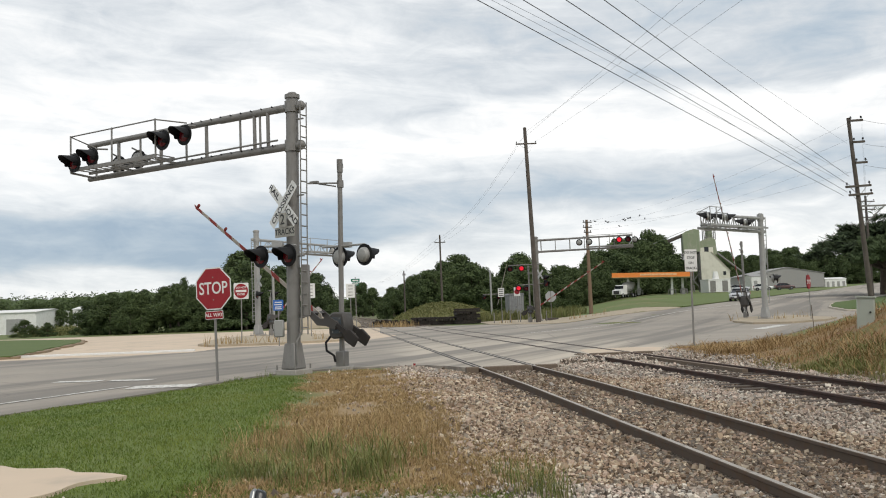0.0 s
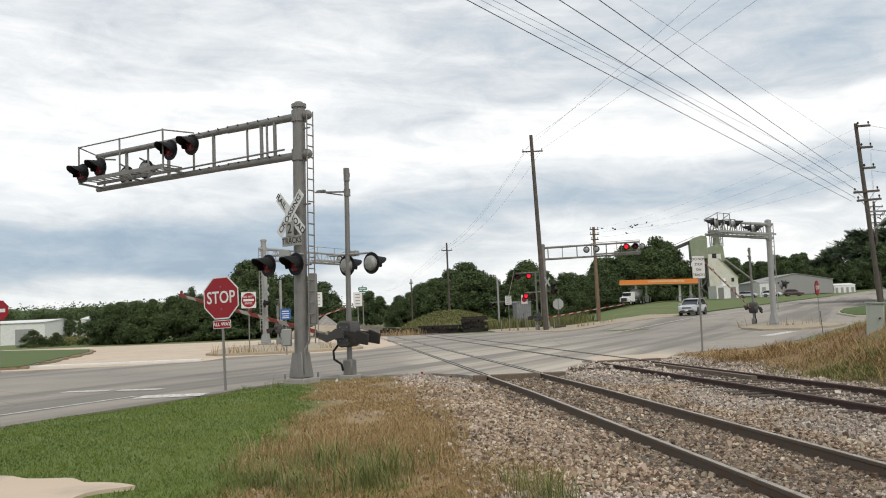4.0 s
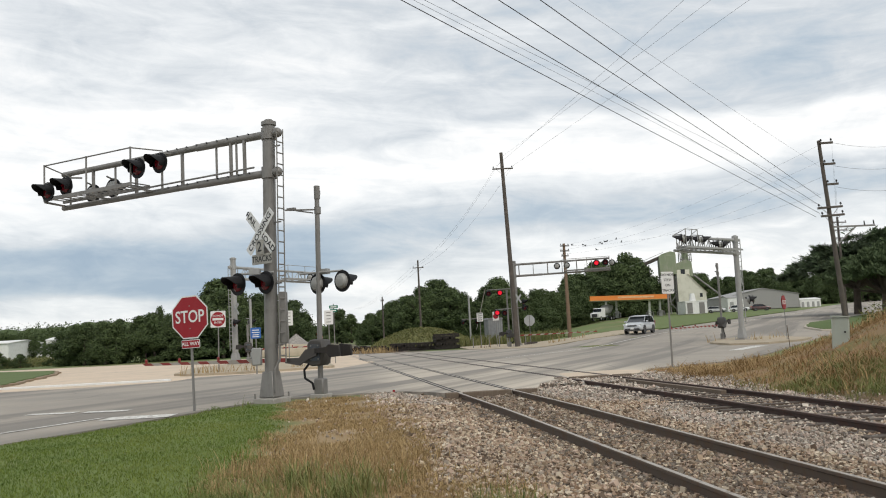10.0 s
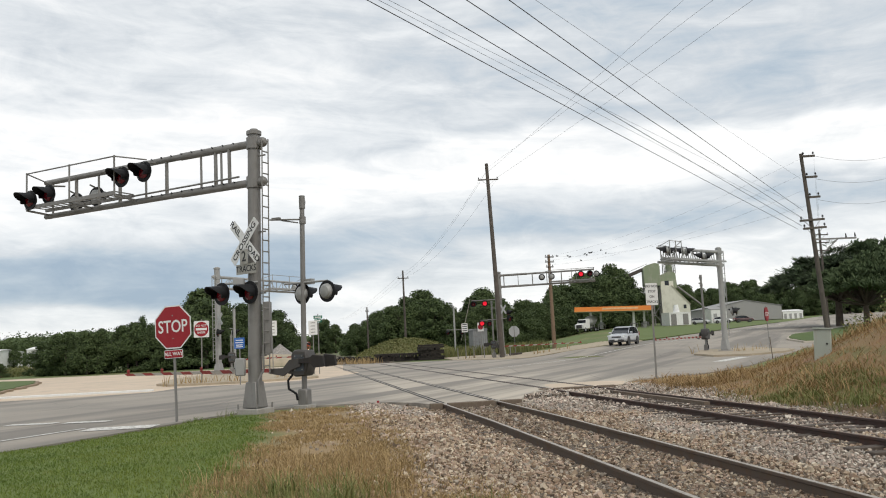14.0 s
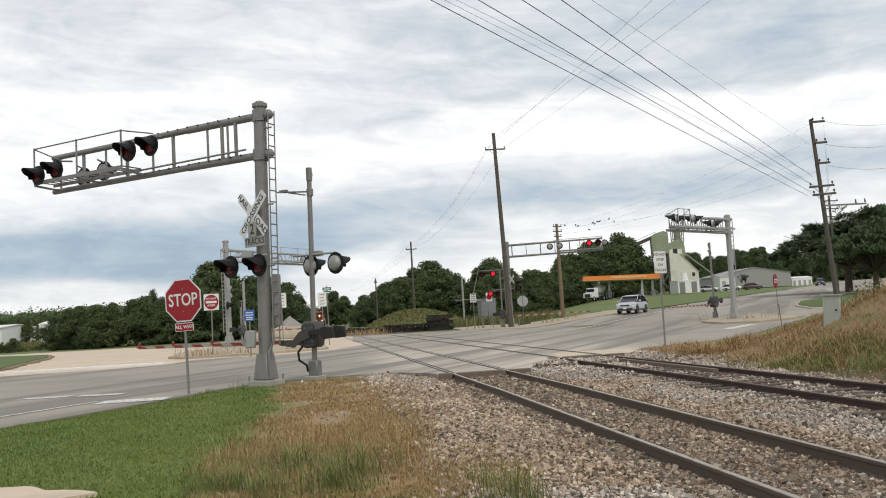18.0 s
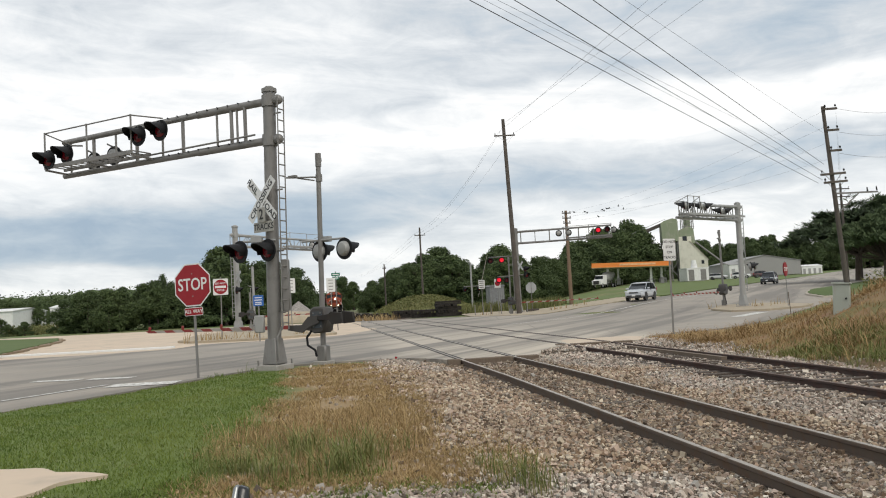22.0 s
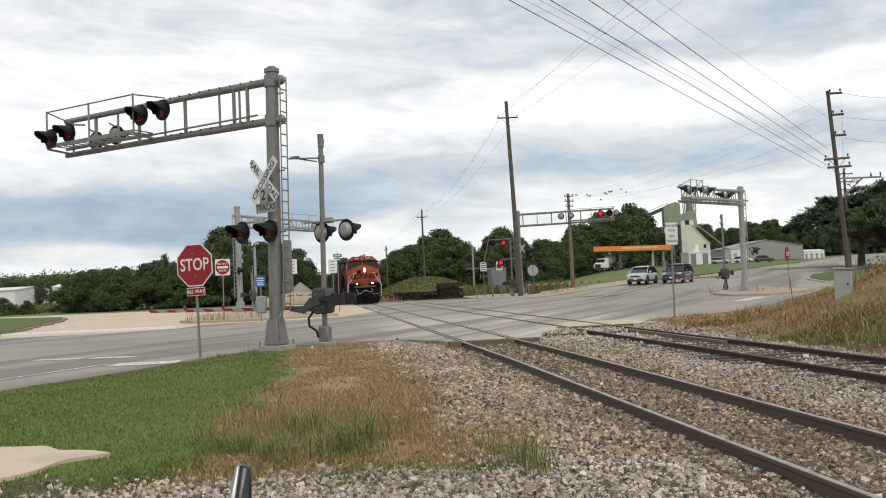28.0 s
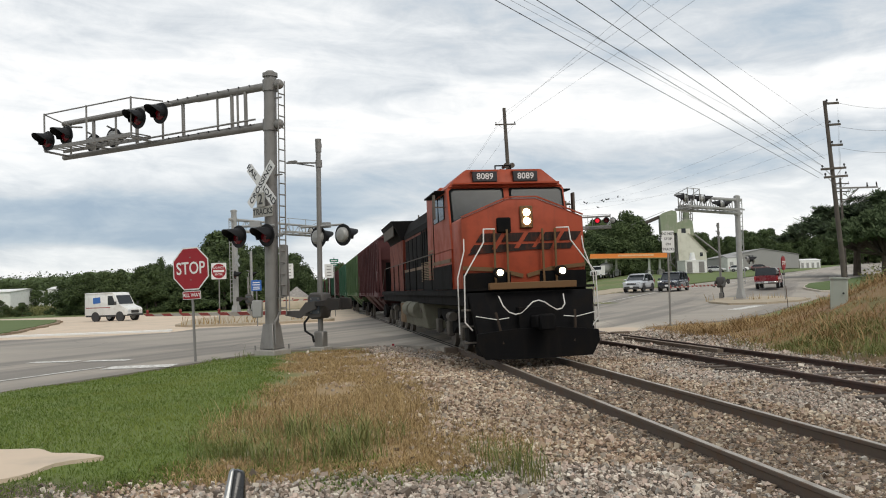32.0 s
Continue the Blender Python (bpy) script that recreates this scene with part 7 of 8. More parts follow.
def locomotive():
    ob = thing("locomotive", pose(0, 0, 0), "orange and black diesel freight locomotive with lit headlights", "locomotive")
    # underframe, pilot and coupler
    part("underframe", B().box(0, 11.2, 1.42, 2.9, 20.6, 0.36).bevel(0.02), LOCO_BLACK, ob, "black underframe sill")
    part("pilot", B().quad_prism([(-1.25, 0.05, 0.14), (1.25, 0.05, 0.14), (1.25, 0.75, 0.14), (-1.25, 0.75, 0.14)], [(-1.45, 0.42, 1.55), (1.45, 0.42, 1.55), (1.45, 0.8, 1.55), (-1.45, 0.8, 1.55)]).bevel(0.03), LOCO_BLACK, ob, "black pilot plate")
    part("plow", B().profile([(-1.2, 0.1), (0, 0.08), (1.2, 0.1), (1.38, 0.42), (1.36, 0.66), (0.5, 0.74), (-0.5, 0.74), (-1.36, 0.66), (-1.38, 0.42)], -0.06, 0.06, "y"), LOCO_BLACK, ob, "dusty snow plow blade")
    part("coupler", B().box(0, -0.1, 0.88, 0.3, 0.7, 0.28).box(0.08, -0.42, 0.88, 0.34, 0.24, 0.34).bevel(0.03), LOCO_BLACK, ob, "grimy knuckle coupler")
    part("coupler_pocket", B().box(0, 0.2, 0.92, 0.8, 0.3, 0.55), LOCO_BLACK, ob)
    part("sill_band", B().box(0, 0.3, 1.68, 2.0, 0.14, 0.15).bevel(0.01), LOCO_YELLOW, ob, "yellow front sill band")
    part("deck", B().box(0, 11.0, 1.62, 3.0, 21.0, 0.06), LOCO_BLACK, ob, "black walkway deck")
    part("deck_edge", B().box(-1.5, 11.5, 1.56, 0.04, 20.0, 0.14).box(1.5, 11.5, 1.56, 0.04, 20.0, 0.14), LOCO_BLACK, ob, "dark walkway edge")
    # nose with its peaked top
    nose = B().profile([(-1.46, 1.62), (1.46, 1.62), (1.46, 3.26), (0.35, 3.70), (-0.35, 3.70), (-1.46, 3.26)], 0.95, 2.6, "y")
    part("nose", nose.bevel(0.05, 2), LOCO_ORANGE, ob, "orange short hood with a peaked top")
    part("nose_rim", B().beam((-1.45, 0.94, 3.29), (-0.35, 0.94, 3.73), 0.05, 0.03).beam((-0.35, 0.94, 3.73), (0.35, 0.94, 3.73), 0.05, 0.03).beam((0.35, 0.94, 3.73), (1.45, 0.94, 3.29), 0.05, 0.03), LOCO_ORANGE, ob)
    for s in (-1, 1):
        part("nose_skirt", B().box(s * 0.9, 0.92, 1.82, 1.1, 0.06, 0.36), LOCO_BLACK, ob, "dark lower nose")
    for s in (-1, 1):
        part("chevron", B().beam((s * 1.45, 0.925, 2.12), (s * 0.65, 0.925, 2.06), 0.04, 0.09).beam((s * 0.65, 0.925, 2.06), (s * 0.05, 0.925, 1.9), 0.04, 0.09), LOCO_YELLOW, ob, "dull yellow chevron stripe")
        part("grab_post", B().box(s * 0.42, 0.82, 2.35, 0.045, 0.04, 1.25), LOCO_YELLOW, ob, "dull yellow end rail post")
        part("grab_post", B().box(s * 0.72, 0.82, 2.35, 0.045, 0.04, 1.25), LOCO_YELLOW, ob)
        part("ditch_lamp_case", B().cyl((s * 0.72, 0.36, 1.98), (s * 0.72, 0.6, 1.98), 0.12, 0.12, 16), LOCO_BLACK, ob)
        part("ditch_lamp", B().cyl((s * 0.72, 0.33, 1.98), (s * 0.72, 0.37, 1.98), 0.07, 0.07, 16), LAMP_GLOW, ob, "lit ditch lamp")
        # front steps and white handrails
        part("step_well", B().box(s * 1.22, 0.72, 0.95, 0.46, 0.5, 1.1), LOCO_BLACK, ob)
        for k in range(3):
            part("step", B().box(s * 1.3, 0.62, 0.45 + 0.36 * k, 0.5, 0.34, 0.04), LOCO_GREY, ob)
        part("handrail", B().tube([(s * 0.72, 0.72, 2.98), (s * 1.0, 0.66, 2.98), (s * 1.02, 0.6, 2.68), (s * 1.52, 0.42, 1.92), (s * 1.54, 0.42, 0.9), (s * 1.38, 0.4, 0.72)], 0.016), RAIL_WHITE, ob, "white front handrail")
        part("handrail", B().tube([(s * 1.4, 0.98, 2.86), (s * 1.42, 0.9, 2.5), (s * 1.6, 0.82, 1.9), (s * 1.6, 0.82, 0.62)], 0.016), RAIL_WHITE, ob, "white front handrail")
        part("grab_iron", B().tube([(s * 0.62, 0.1, 0.98), (s * 0.9, 0.08, 0.95), (s * 1.36, 0.1, 1.04)], 0.01), RAIL_WHITE, ob)
        part("hose", B().tube([(s * 0.9, 0.16, 1.1), (s * 0.86, 0.02, 0.8), (s * 0.8, -0.04, 0.42)], 0.03), LOCO_RUST, ob, "hanging air hose")
    part("cable_loop", B().tube([(-0.80, 0.26, 1.46), (-0.74, 0.1, 1.24), (-0.62, 0.06, 1.1), (-0.48, 0.06, 1.05), (-0.34, 0.06, 1.08), (-0.2, 0.06, 1.2), (-0.08, 0.06, 1.31), (0.05, 0.06, 1.34), (0.18, 0.06, 1.3), (0.32, 0.06, 1.2), (0.46, 0.06, 1.12), (0.58, 0.08, 1.14), (0.66, 0.1, 1.24), (0.68, 0.26, 1.46)], 0.014), RAIL_WHITE, ob, "pale hanging jumper cable")
    part("nose_window", B().box(-0.46, 0.93, 3.08, 0.34, 0.06, 0.36).bevel(0.03), LOCO_BLACK, ob, "small dark nose window")
    part("headlamp_case", B().box(0.08, 0.92, 3.26, 0.3, 0.08, 0.52).bevel(0.02), LOCO_YELLOW, ob)
    for z in (3.16, 3.36):
        part("headlamp", B().cyl((0.08, 0.86, z), (0.08, 0.90, z), 0.085, 0.085, 16), LAMP_GLOW, ob, "lit headlamp")
    # the dark slanted emblem, as plain shapes
    for x0, x1 in ((-1.1, -0.62), (-0.5, -0.1), (0.02, 0.32), (0.42, 0.78), (0.88, 1.28)):
        for z0, z1 in ((2.50, 2.64), (2.70, 2.90)):
            k = (z0 - 2.57) * 0.7
            b = B().profile([(x0 - 0.12 + k, z0), (x1 - 0.12 + k, z0), (x1 - 0.12 + k + (z1 - z0) * 0.7, z1), (x0 - 0.12 + k + (z1 - z0) * 0.7, z1)], 0.93, 0.95, "y")
            part("emblem_bar", b, EMBLEM, ob, "dark slanted emblem bar")
    part("emblem_bar", B().profile([(-1.32, 2.42), (0.5, 2.52), (0.55, 2.56), (-1.2, 2.52)], 0.925, 0.95, "y"), EMBLEM, ob, "long dark emblem wedge")
    # cab
    cab = B().quad_prism([(-1.5, 2.05, 2.6), (1.5, 2.05, 2.6), (1.5, 5.1, 2.6), (-1.5, 5.1, 2.6)], [(-1.5, 2.5, 4.15), (1.5, 2.5, 4.15), (1.5, 5.1, 4.15), (-1.5, 5.1, 4.15)])
    part("cab", cab.bevel(0.03), LOCO_ORANGE, ob, "orange cab")
    part("cab_lower", B().box(0, 3.6, 2.1, 3.0, 3.0, 1.0), LOCO_ORANGE, ob)
    roof = B().quad_prism([(-1.5, 2.5, 4.15), (1.5, 2.5, 4.15), (1.5, 5.2, 4.15), (-1.5, 5.2, 4.15)], [(-0.98, 2.62, 4.62), (0.98, 2.62, 4.62), (0.98, 5.2, 4.62), (-0.98, 5.2, 4.62)])
    part("cab_roof", roof.bevel(0.03), LOCO_ORANGE, ob, "orange cab roof with sloped shoulders")
    part("visor", B().box(0, 2.42, 4.24, 2.7, 0.16, 0.04), LOCO_ORANGE, ob)
    lean = (2.5 - 2.05) / 1.55
    for s in (-1, 1):
        x0, x1 = 0.12, 1.40
        pts = [(x0, 3.70), (x1, 3.30), (x1, 4.02), (x1 - 0.06, 4.08), (x0 + 0.03, 4.08), (x0, 4.04)]
        for name, grow, off, mat, lab in (("window_frame", 0.05, -0.012, LOCO_BLACK, "black window gasket"), ("windscreen", 0.0, -0.03, LOCO_GLASS, "dark cab windscreen")):
            cx, cz = sum(p[0] for p in pts) / 6, sum(p[1] for p in pts) / 6
            front, back = [], []
            for px, pz in pts:
                gx, gz = px + math.copysign(grow, px - cx), pz + math.copysign(grow, pz - cz)
                yy = 2.05 + (gz - 2.6) * lean
                front.append((s * gx, yy + off, gz))
                back.append((s * gx, yy + 0.01, gz))
            part(name, B().quad_prism(front, back), mat, ob, lab)
        for k in (0.45, 0.95):
            part("wiper", B().beam((s * k, 2.5, 4.1), (s * (k + 0.22), 2.40, 3.82), 0.02, 0.02), BLACK, ob, "windscreen wiper")
        board = part("number_board", B().box(s * 0.52, 2.52, 4.42, 0.62, 0.12, 0.26).bevel(0.015), BLACK, ob, "black number board")
        words("lettering", "8089", 0.215, SIGN_WHITE, board, pose(s * 0.52, 2.455, 4.42), 0.003, "CENTER", 1.0)
        part("board_rim", B().box(s * 0.52, 2.56, 4.57, 0.68, 0.12, 0.04), LOCO_ORANGE, ob)
        for y0, y1 in ((2.9, 3.7), (3.85, 4.6)):
            part("side_window", B().box(s * 1.51, (y0 + y1) / 2, 3.72, 0.04, y1 - y0, 0.62).bevel(0.01), LOCO_GLASS, ob, "dark side window")
        part("side_mirror", B().beam((s * 1.5, 2.75, 3.7), (s * 1.78, 2.7, 3.7), 0.03).box(s * 1.8, 2.7, 3.7, 0.05, 0.18, 0.6), LOCO_GREY, ob)
        part("awning", B().box(s * 1.62, 3.7, 4.1, 0.28, 1.9, 0.04), LOCO_BLACK, ob)
        part("cab_door", B().box(s * 1.5, 4.85, 2.9, 0.03, 0.06, 2.0), LOCO_BLACK, ob)
    part("horn", B().cyl((0.1, 3.0, 4.64), (0.1, 3.4, 4.72), 0.03, None, 6).cyl((0.3, 2.9, 4.76), (0.3, 3.3, 4.76), 0.07, 0.04, 8).cyl((0.15, 2.9, 4.76), (0.15, 3.3, 4.76), 0.07, 0.04, 8), LOCO_GREY, ob)
    part("antenna", B().box(0, 3.6, 4.66, 0.4, 0.6, 0.08).bevel(0.02), LOCO_GREY, ob)
    part("grab_iron", B().tube([(-0.2, 2.7, 4.62), (-0.2, 2.7, 4.72), (0.2, 2.7, 4.72), (0.2, 2.7, 4.62)], 0.018), LOCO_BLACK, ob)
    # long hood
    part("long_hood", B().box(0, 10.6, 2.75, 2.0, 10.9, 2.3).bevel(0.03), LOCO_GRIME, ob, "sooty orange engine hood")
    part("hood_roof", B().profile([(-1.0, 3.9), (1.0, 3.9), (0.8, 4.35), (-0.8, 4.35)], 5.2, 16.1, "y"), LOCO_BLACK, ob, "sooty engine hood roof")
    part("blower_house", B().box(0, 6.5, 3.2, 2.5, 2.6, 2.6).bevel(0.04), LOCO_ORANGE, ob)
    part("exhaust", B().box(0, 11.5, 4.45, 0.8, 1.2, 0.3), LOCO_BLACK, ob, "sooty exhaust stack")
    part("radiator_house", B().quad_prism([(-1.1, 16.0, 1.65), (1.1, 16.0, 1.65), (1.1, 21.3, 1.65), (-1.1, 21.3, 1.65)], [(-1.1, 16.0, 3.7), (1.1, 16.0, 3.7), (1.1, 21.3, 3.7), (-1.1, 21.3, 3.7)]), LOCO_GRIME, ob)
    part("radiator_wing", B().quad_prism([(-1.1, 16.2, 3.7), (1.1, 16.2, 3.7), (1.1, 21.0, 3.7), (-1.1, 21.0, 3.7)], [(-1.52, 16.2, 4.5), (1.52, 16.2, 4.5), (1.52, 21.0, 4.5), (-1.52, 21.0, 4.5)]), LOCO_BLACK, ob, "black flared radiator wings")
    for y in (8.0, 9.2, 10.4, 11.6, 12.8, 14.0, 15.2):
        for s in (-1, 1):
            part("hood_door", B().box(s * 1.01, y, 2.75, 0.03, 1.02, 1.7).bevel(0.008), LOCO_BLACK if y > 9 else LOCO_GRIME, ob, "engine hood door")
            part("latch", B().box(s * 1.035, y + 0.4, 2.8, 0.02, 0.06, 0.14), LOCO_BLACK, ob)
    for s in (-1, 1):
        for k in range(9):
            part("louvre", B().box(s * 1.27, 6.5, 2.0 + 0.1 * k, 0.03, 2.2, 0.05), LOCO_TAN, ob, "pale intake louvre")
        for k in range(5):
            part("hood_slot", B().box(s * 1.035, 8.5 + 0.55 * k, 3.05, 0.03, 0.24, 1.25), LOCO_BLACK, ob, "dark hood opening")
        for k in range(12):
            part("louvre", B().box(s * 1.045, 9.6, 1.95 + 0.055 * k, 0.02, 2.6, 0.028), LOCO_TAN, ob)
        part("radiator_screen", B().box(s * 1.4, 18.6, 4.15, 0.05, 4.2, 0.5).move(pose(0, 0, 0)), LOCO_GREY, ob, "grey radiator screen")
        for k in range(2):
            part("reservoir", B().cyl((s * 1.38, 9.0 + 1.7 * k, 1.02), (s * 1.38, 10.4 + 1.7 * k, 1.02), 0.27, None, 16), LOCO_TANK, ob, "dusty olive reservoir")
        for k in range(4):
            part("tank_strap", B().box(s * 1.47, 12.6 + 0.4 * k, 0.85, 0.05, 0.12, 0.7), LOCO_TAN, ob)
        part("side_stripe", B().box(s * 1.515, 3.6, 2.35, 0.02, 2.9, 0.09), LOCO_YELLOW, ob)
        part("side_stripe", B().box(s * 1.03, 11.5, 2.42, 0.05, 9.0, 0.1), LOCO_YELLOW, ob)
        part("cab_band", B().box(s * 1.505, 3.6, 1.95, 0.02, 3.0, 0.6), LOCO_BLACK, ob, "black lower cab side")
        part("side_band", B().box(s * 1.03, 11.5, 2.02, 0.045, 9.0, 0.7), LOCO_BLACK, ob, "black lower hood side")
        part("top_band", B().box(s * 1.02, 11.0, 3.78, 0.03, 10.0, 0.18), LOCO_BLACK, ob)
        posts = [5.6 + 1.75 * i for i in range(9)]
        for y in posts:
            part("stanchion", B().cyl((s * 1.48, y, 1.62), (s * 1.48, y, 2.65), 0.02, None, 6), LOCO_BLACK, ob)
        part("side_handrail", B().tube([(s * 1.48, 5.2, 2.65), (s * 1.48, 20.0, 2.65), (s * 1.48, 21.6, 1.7)], 0.018, 6), LOCO_GREY, ob)
        part("battery_box", B().box(s * 1.28, 6.2, 1.78, 0.4, 2.4, 0.3), LOCO_BLACK, ob)
        part("air_tank", B().cyl((s * 1.2, 8.7, 1.05), (s * 1.2, 12.4, 1.05), 0.22, None, 14), LOCO_GREY, ob, "dusty air reservoir")
    part("fuel_tank", B().profile([(-1.45, 1.25), (-1.25, 0.42), (1.25, 0.42), (1.45, 1.25)], 8.2, 14.2, "y").bevel(0.04), LOCO_TANK, ob, "dusty grey fuel tank")
    for y0 in (2.3, 16.0):
        side = [(y0 - 0.3, 0.75), (y0 + 0.3, 0.95), (y0 + 1.6, 0.5), (y0 + 2.2, 0.5), (y0 + 3.6, 0.95), (y0 + 4.3, 0.75), (y0 + 4.3, 1.1), (y0 - 0.3, 1.1)]
        truck = part("truck_bolster", B().box(0, y0 + 2.0, 0.95, 2.1, 0.6, 0.25), LOCO_BLACK, ob, "black three-axle truck")
        for s in (-1, 1):
            part("truck_frame", B().profile(side, s * 1.0, s * 1.2, "x"), LOCO_BLACK, truck)
        for k in range(3):
            wheelset(truck, y0 + 0.1 + 1.9 * k)
            for s in (-1, 1):
                part("journal_box", B().box(s * 1.22, y0 + 0.1 + 1.9 * k, 0.62, 0.16, 0.4, 0.4).bevel(0.03), LOCO_GREY, truck)
        for s in (-1, 1):
            part("brake_cylinder", B().cyl((s * 1.3, y0 + 1.0, 0.95), (s * 1.3, y0 + 1.5, 0.95), 0.12, None, 10), LOCO_GREY, truck)
    part("rear_wall", B().box(0, 21.5, 2.3, 2.6, 0.1, 1.4), LOCO_BLACK, ob)
    return ob


def hopper(label, colour):
    """A covered hopper car, 17 m long."""
    ob = thing("hopper_car", pose(0, 0, 0), label, "freight car", "freight cars")
    paint = worn("hopper_paint", colour, 0.65, 0.0, tone(colour, 0.45), 0.5, 0.4)
    part("body", B().profile([(0.6, 3.2), (0.6, 4.25), (16.4, 4.25), (16.4, 3.2), (14.3, 1.5), (2.7, 1.5)], -1.52, 1.52, "x").bevel(0.03), paint, ob, "")
    part("roof", B().profile([(-1.52, 4.25), (1.52, 4.25), (0.9, 4.52), (-0.9, 4.52)], 0.5, 16.5, "y"), paint, ob)
    for i in range(13):
        y = 1.2 + 14.6 * i / 12
        z0 = max(1.45, 3.15 - (y - 0.6) * 0.81) if y < 2.7 else max(1.45, 3.15 - (16.4 - y) * 0.81)
        for s in (-1, 1):
            part("rib", B().box(s * 1.56, y, (z0 + 4.2) / 2, 0.07, 0.1, 4.2 - z0), paint, ob)
    for k in range(3):
        y = 4.2 + 4.3 * k
        part("discharge_hopper", B().quad_prism([(-0.45, y - 0.4, 0.45), (0.45, y - 0.4, 0.45), (0.45, y + 0.4, 0.45), (-0.45, y + 0.4, 0.45)], [(-1.4, y - 2.0, 1.5), (1.4, y - 2.0, 1.5), (1.4, y + 2.0, 1.5), (-1.4, y + 2.0, 1.5)]), paint, ob)
    part("sill", B().box(0, 8.5, 1.15, 0.5, 16.6, 0.4), LOCO_BLACK, ob)
    part("side_sill", B().box(-1.5, 8.5, 1.5, 0.1, 16.0, 0.2).box(1.5, 8.5, 1.5, 0.1, 16.0, 0.2), paint, ob)
    part("roof_walk", B().box(0, 8.5, 4.62, 0.6, 15.4, 0.05).box(0.85, 8.5, 4.6, 0.3, 15.4, 0.05).box(-0.85, 8.5, 4.6, 0.3, 15.4, 0.05), LOCO_GREY, ob)
    for y in (0.55, 16.45):
        for s in (-1, 1):
            part("corner_post", B().box(s * 1.42, y, 2.5, 0.1, 0.12, 2.6), paint, ob)
            ladder = part("ladder", B().beam((s * 1.55, y, 1.3), (s * 1.55, y, 4.2), 0.03).beam((s * 1.55, y + (0.4 if y < 5 else -0.4), 1.3), (s * 1.55, y + (0.4 if y < 5 else -0.4), 4.2), 0.03), paint, ob)
            for k in range(8):
                part("rung", B().beam((s * 1.55, y, 1.5 + 0.36 * k), (s * 1.55, y + (0.4 if y < 5 else -0.4), 1.5 + 0.36 * k), 0.025), paint, ladder)
        part("end_platform", B().box(0, y, 1.35, 2.9, 1.0, 0.08), LOCO_BLACK, ob)
        part("slope_brace", B().beam((-1.3, y, 1.4), (-1.3, y + (1.9 if y < 5 else -1.9), 2.5), 0.1).beam((1.3, y, 1.4), (1.3, y + (1.9 if y < 5 else -1.9), 2.5), 0.1), paint, ob)
    for y0 in (1.4, 13.8):
        side = [(y0, 0.55), (y0 + 0.5, 0.35), (y0 + 1.3, 0.35), (y0 + 1.8, 0.55), (y0 + 1.6, 0.85), (y0 + 0.9, 1.0), (y0 + 0.2, 0.85)]
        truck = part("truck_bolster", B().box(0, y0 + 0.9, 0.75, 2.0, 0.4, 0.25), LOCO_BLACK, ob)
        for s in (-1, 1):
            part("truck_frame", B().profile(side, s * 0.95, s * 1.1, "x"), LOCO_BLACK, truck)
        for k in (0, 1.8):
            wheelset(truck, y0 + k, 0.46)
    part("coupler", B().box(0, -0.1, 0.88, 0.25, 0.9, 0.25), LOCO_GREY, ob)
    return ob


loco = locomotive()
fleet = [(loco, 0.0)]
kinds = {"maroon": hopper("dark maroon covered hopper car", (0.075, 0.018, 0.018)), "green": hopper("faded green covered hopper car", (0.07, 0.13, 0.05)), "teal": hopper("dark green covered hopper car", (0.03, 0.11, 0.06))}
used = set()
for i, kind in enumerate(("maroon", "green", "teal", "maroon", "teal", "maroon", "green", "maroon", "teal")):
    car = kinds[kind] if kind not in used else copy_thing(kinds[kind], pose(0, 0, 0))
    used.add(kind)
    fleet.append((car, 22.6 + 17.4 * i))
for ob, back in fleet:
    rows = []
    for t in range(0, 33):
        y = 18.45 + SPEED * (32 - t) * 0.9932 + back * 0.9932
        rows.append((t, pose(track_x(y) + 0.06, y, 0.012, 0, 0, 7.69)))
    MOVES.append((ob, rows))


# ---- loose ballast, turf and dry grass ----
STONES = island_material("ballast_stone", STONE, 0.9, 60.0, 0.15, True)
GREY_STONES = island_material("pale_ballast_stone", GREY_STONE, 0.9, 60.0, 0.15, True)
OILY_STONES = island_material("grimy_ballast_stone", [tone(c, 0.62) for c in STONE], 0.9, 60.0, 0.15, True)
BANK_STRAW = island_material("bank_straw", [(0.20, 0.12, 0.05), (0.35, 0.23, 0.098), (0.50, 0.35, 0.165), (0.25, 0.145, 0.062), (0.39, 0.265, 0.12)], 0.9, 9.0, 0.3)
def turf():
    """Mown turf whose tone drifts in soft patches."""
    n = Nodes("turf_blades")
    own = n.random(True)
    c = n.mix(own, (0.088, 0.135, 0.016), (0.155, 0.20, 0.032))
    c = n.mix(n.math("MULTIPLY", n.step(n.noise(0.9, 4.0, 0.6), 0.42, 0.66), 0.65), c, (0.068, 0.115, 0.018))
    c = n.mix(n.math("MULTIPLY", n.step(n.noise(0.35, 3.0, 0.5, n.co, (1.0, 0.6, 1.0)), 0.48, 0.68), 0.55), c, (0.185, 0.215, 0.045))
    c = n.mix(n.math("MULTIPLY", n.step(n.noise(3.1, 3.0, 0.6), 0.58, 0.72), 0.5), c, (0.21, 0.19, 0.07))
    return n.done(c, 0.8)


BLADE = turf()
STRAW = island_material("dry_blades", [(0.20, 0.125, 0.05), (0.36, 0.245, 0.105), (0.52, 0.38, 0.19), (0.26, 0.175, 0.075), (0.42, 0.31, 0.15)], 0.85, 9.0, 0.25)
RANK = island_material("rank_grass", [(0.085, 0.125, 0.025), (0.15, 0.18, 0.045), (0.30, 0.26, 0.10), (0.12, 0.16, 0.035), (0.22, 0.22, 0.07)], 0.8, 9.0, 0.25)


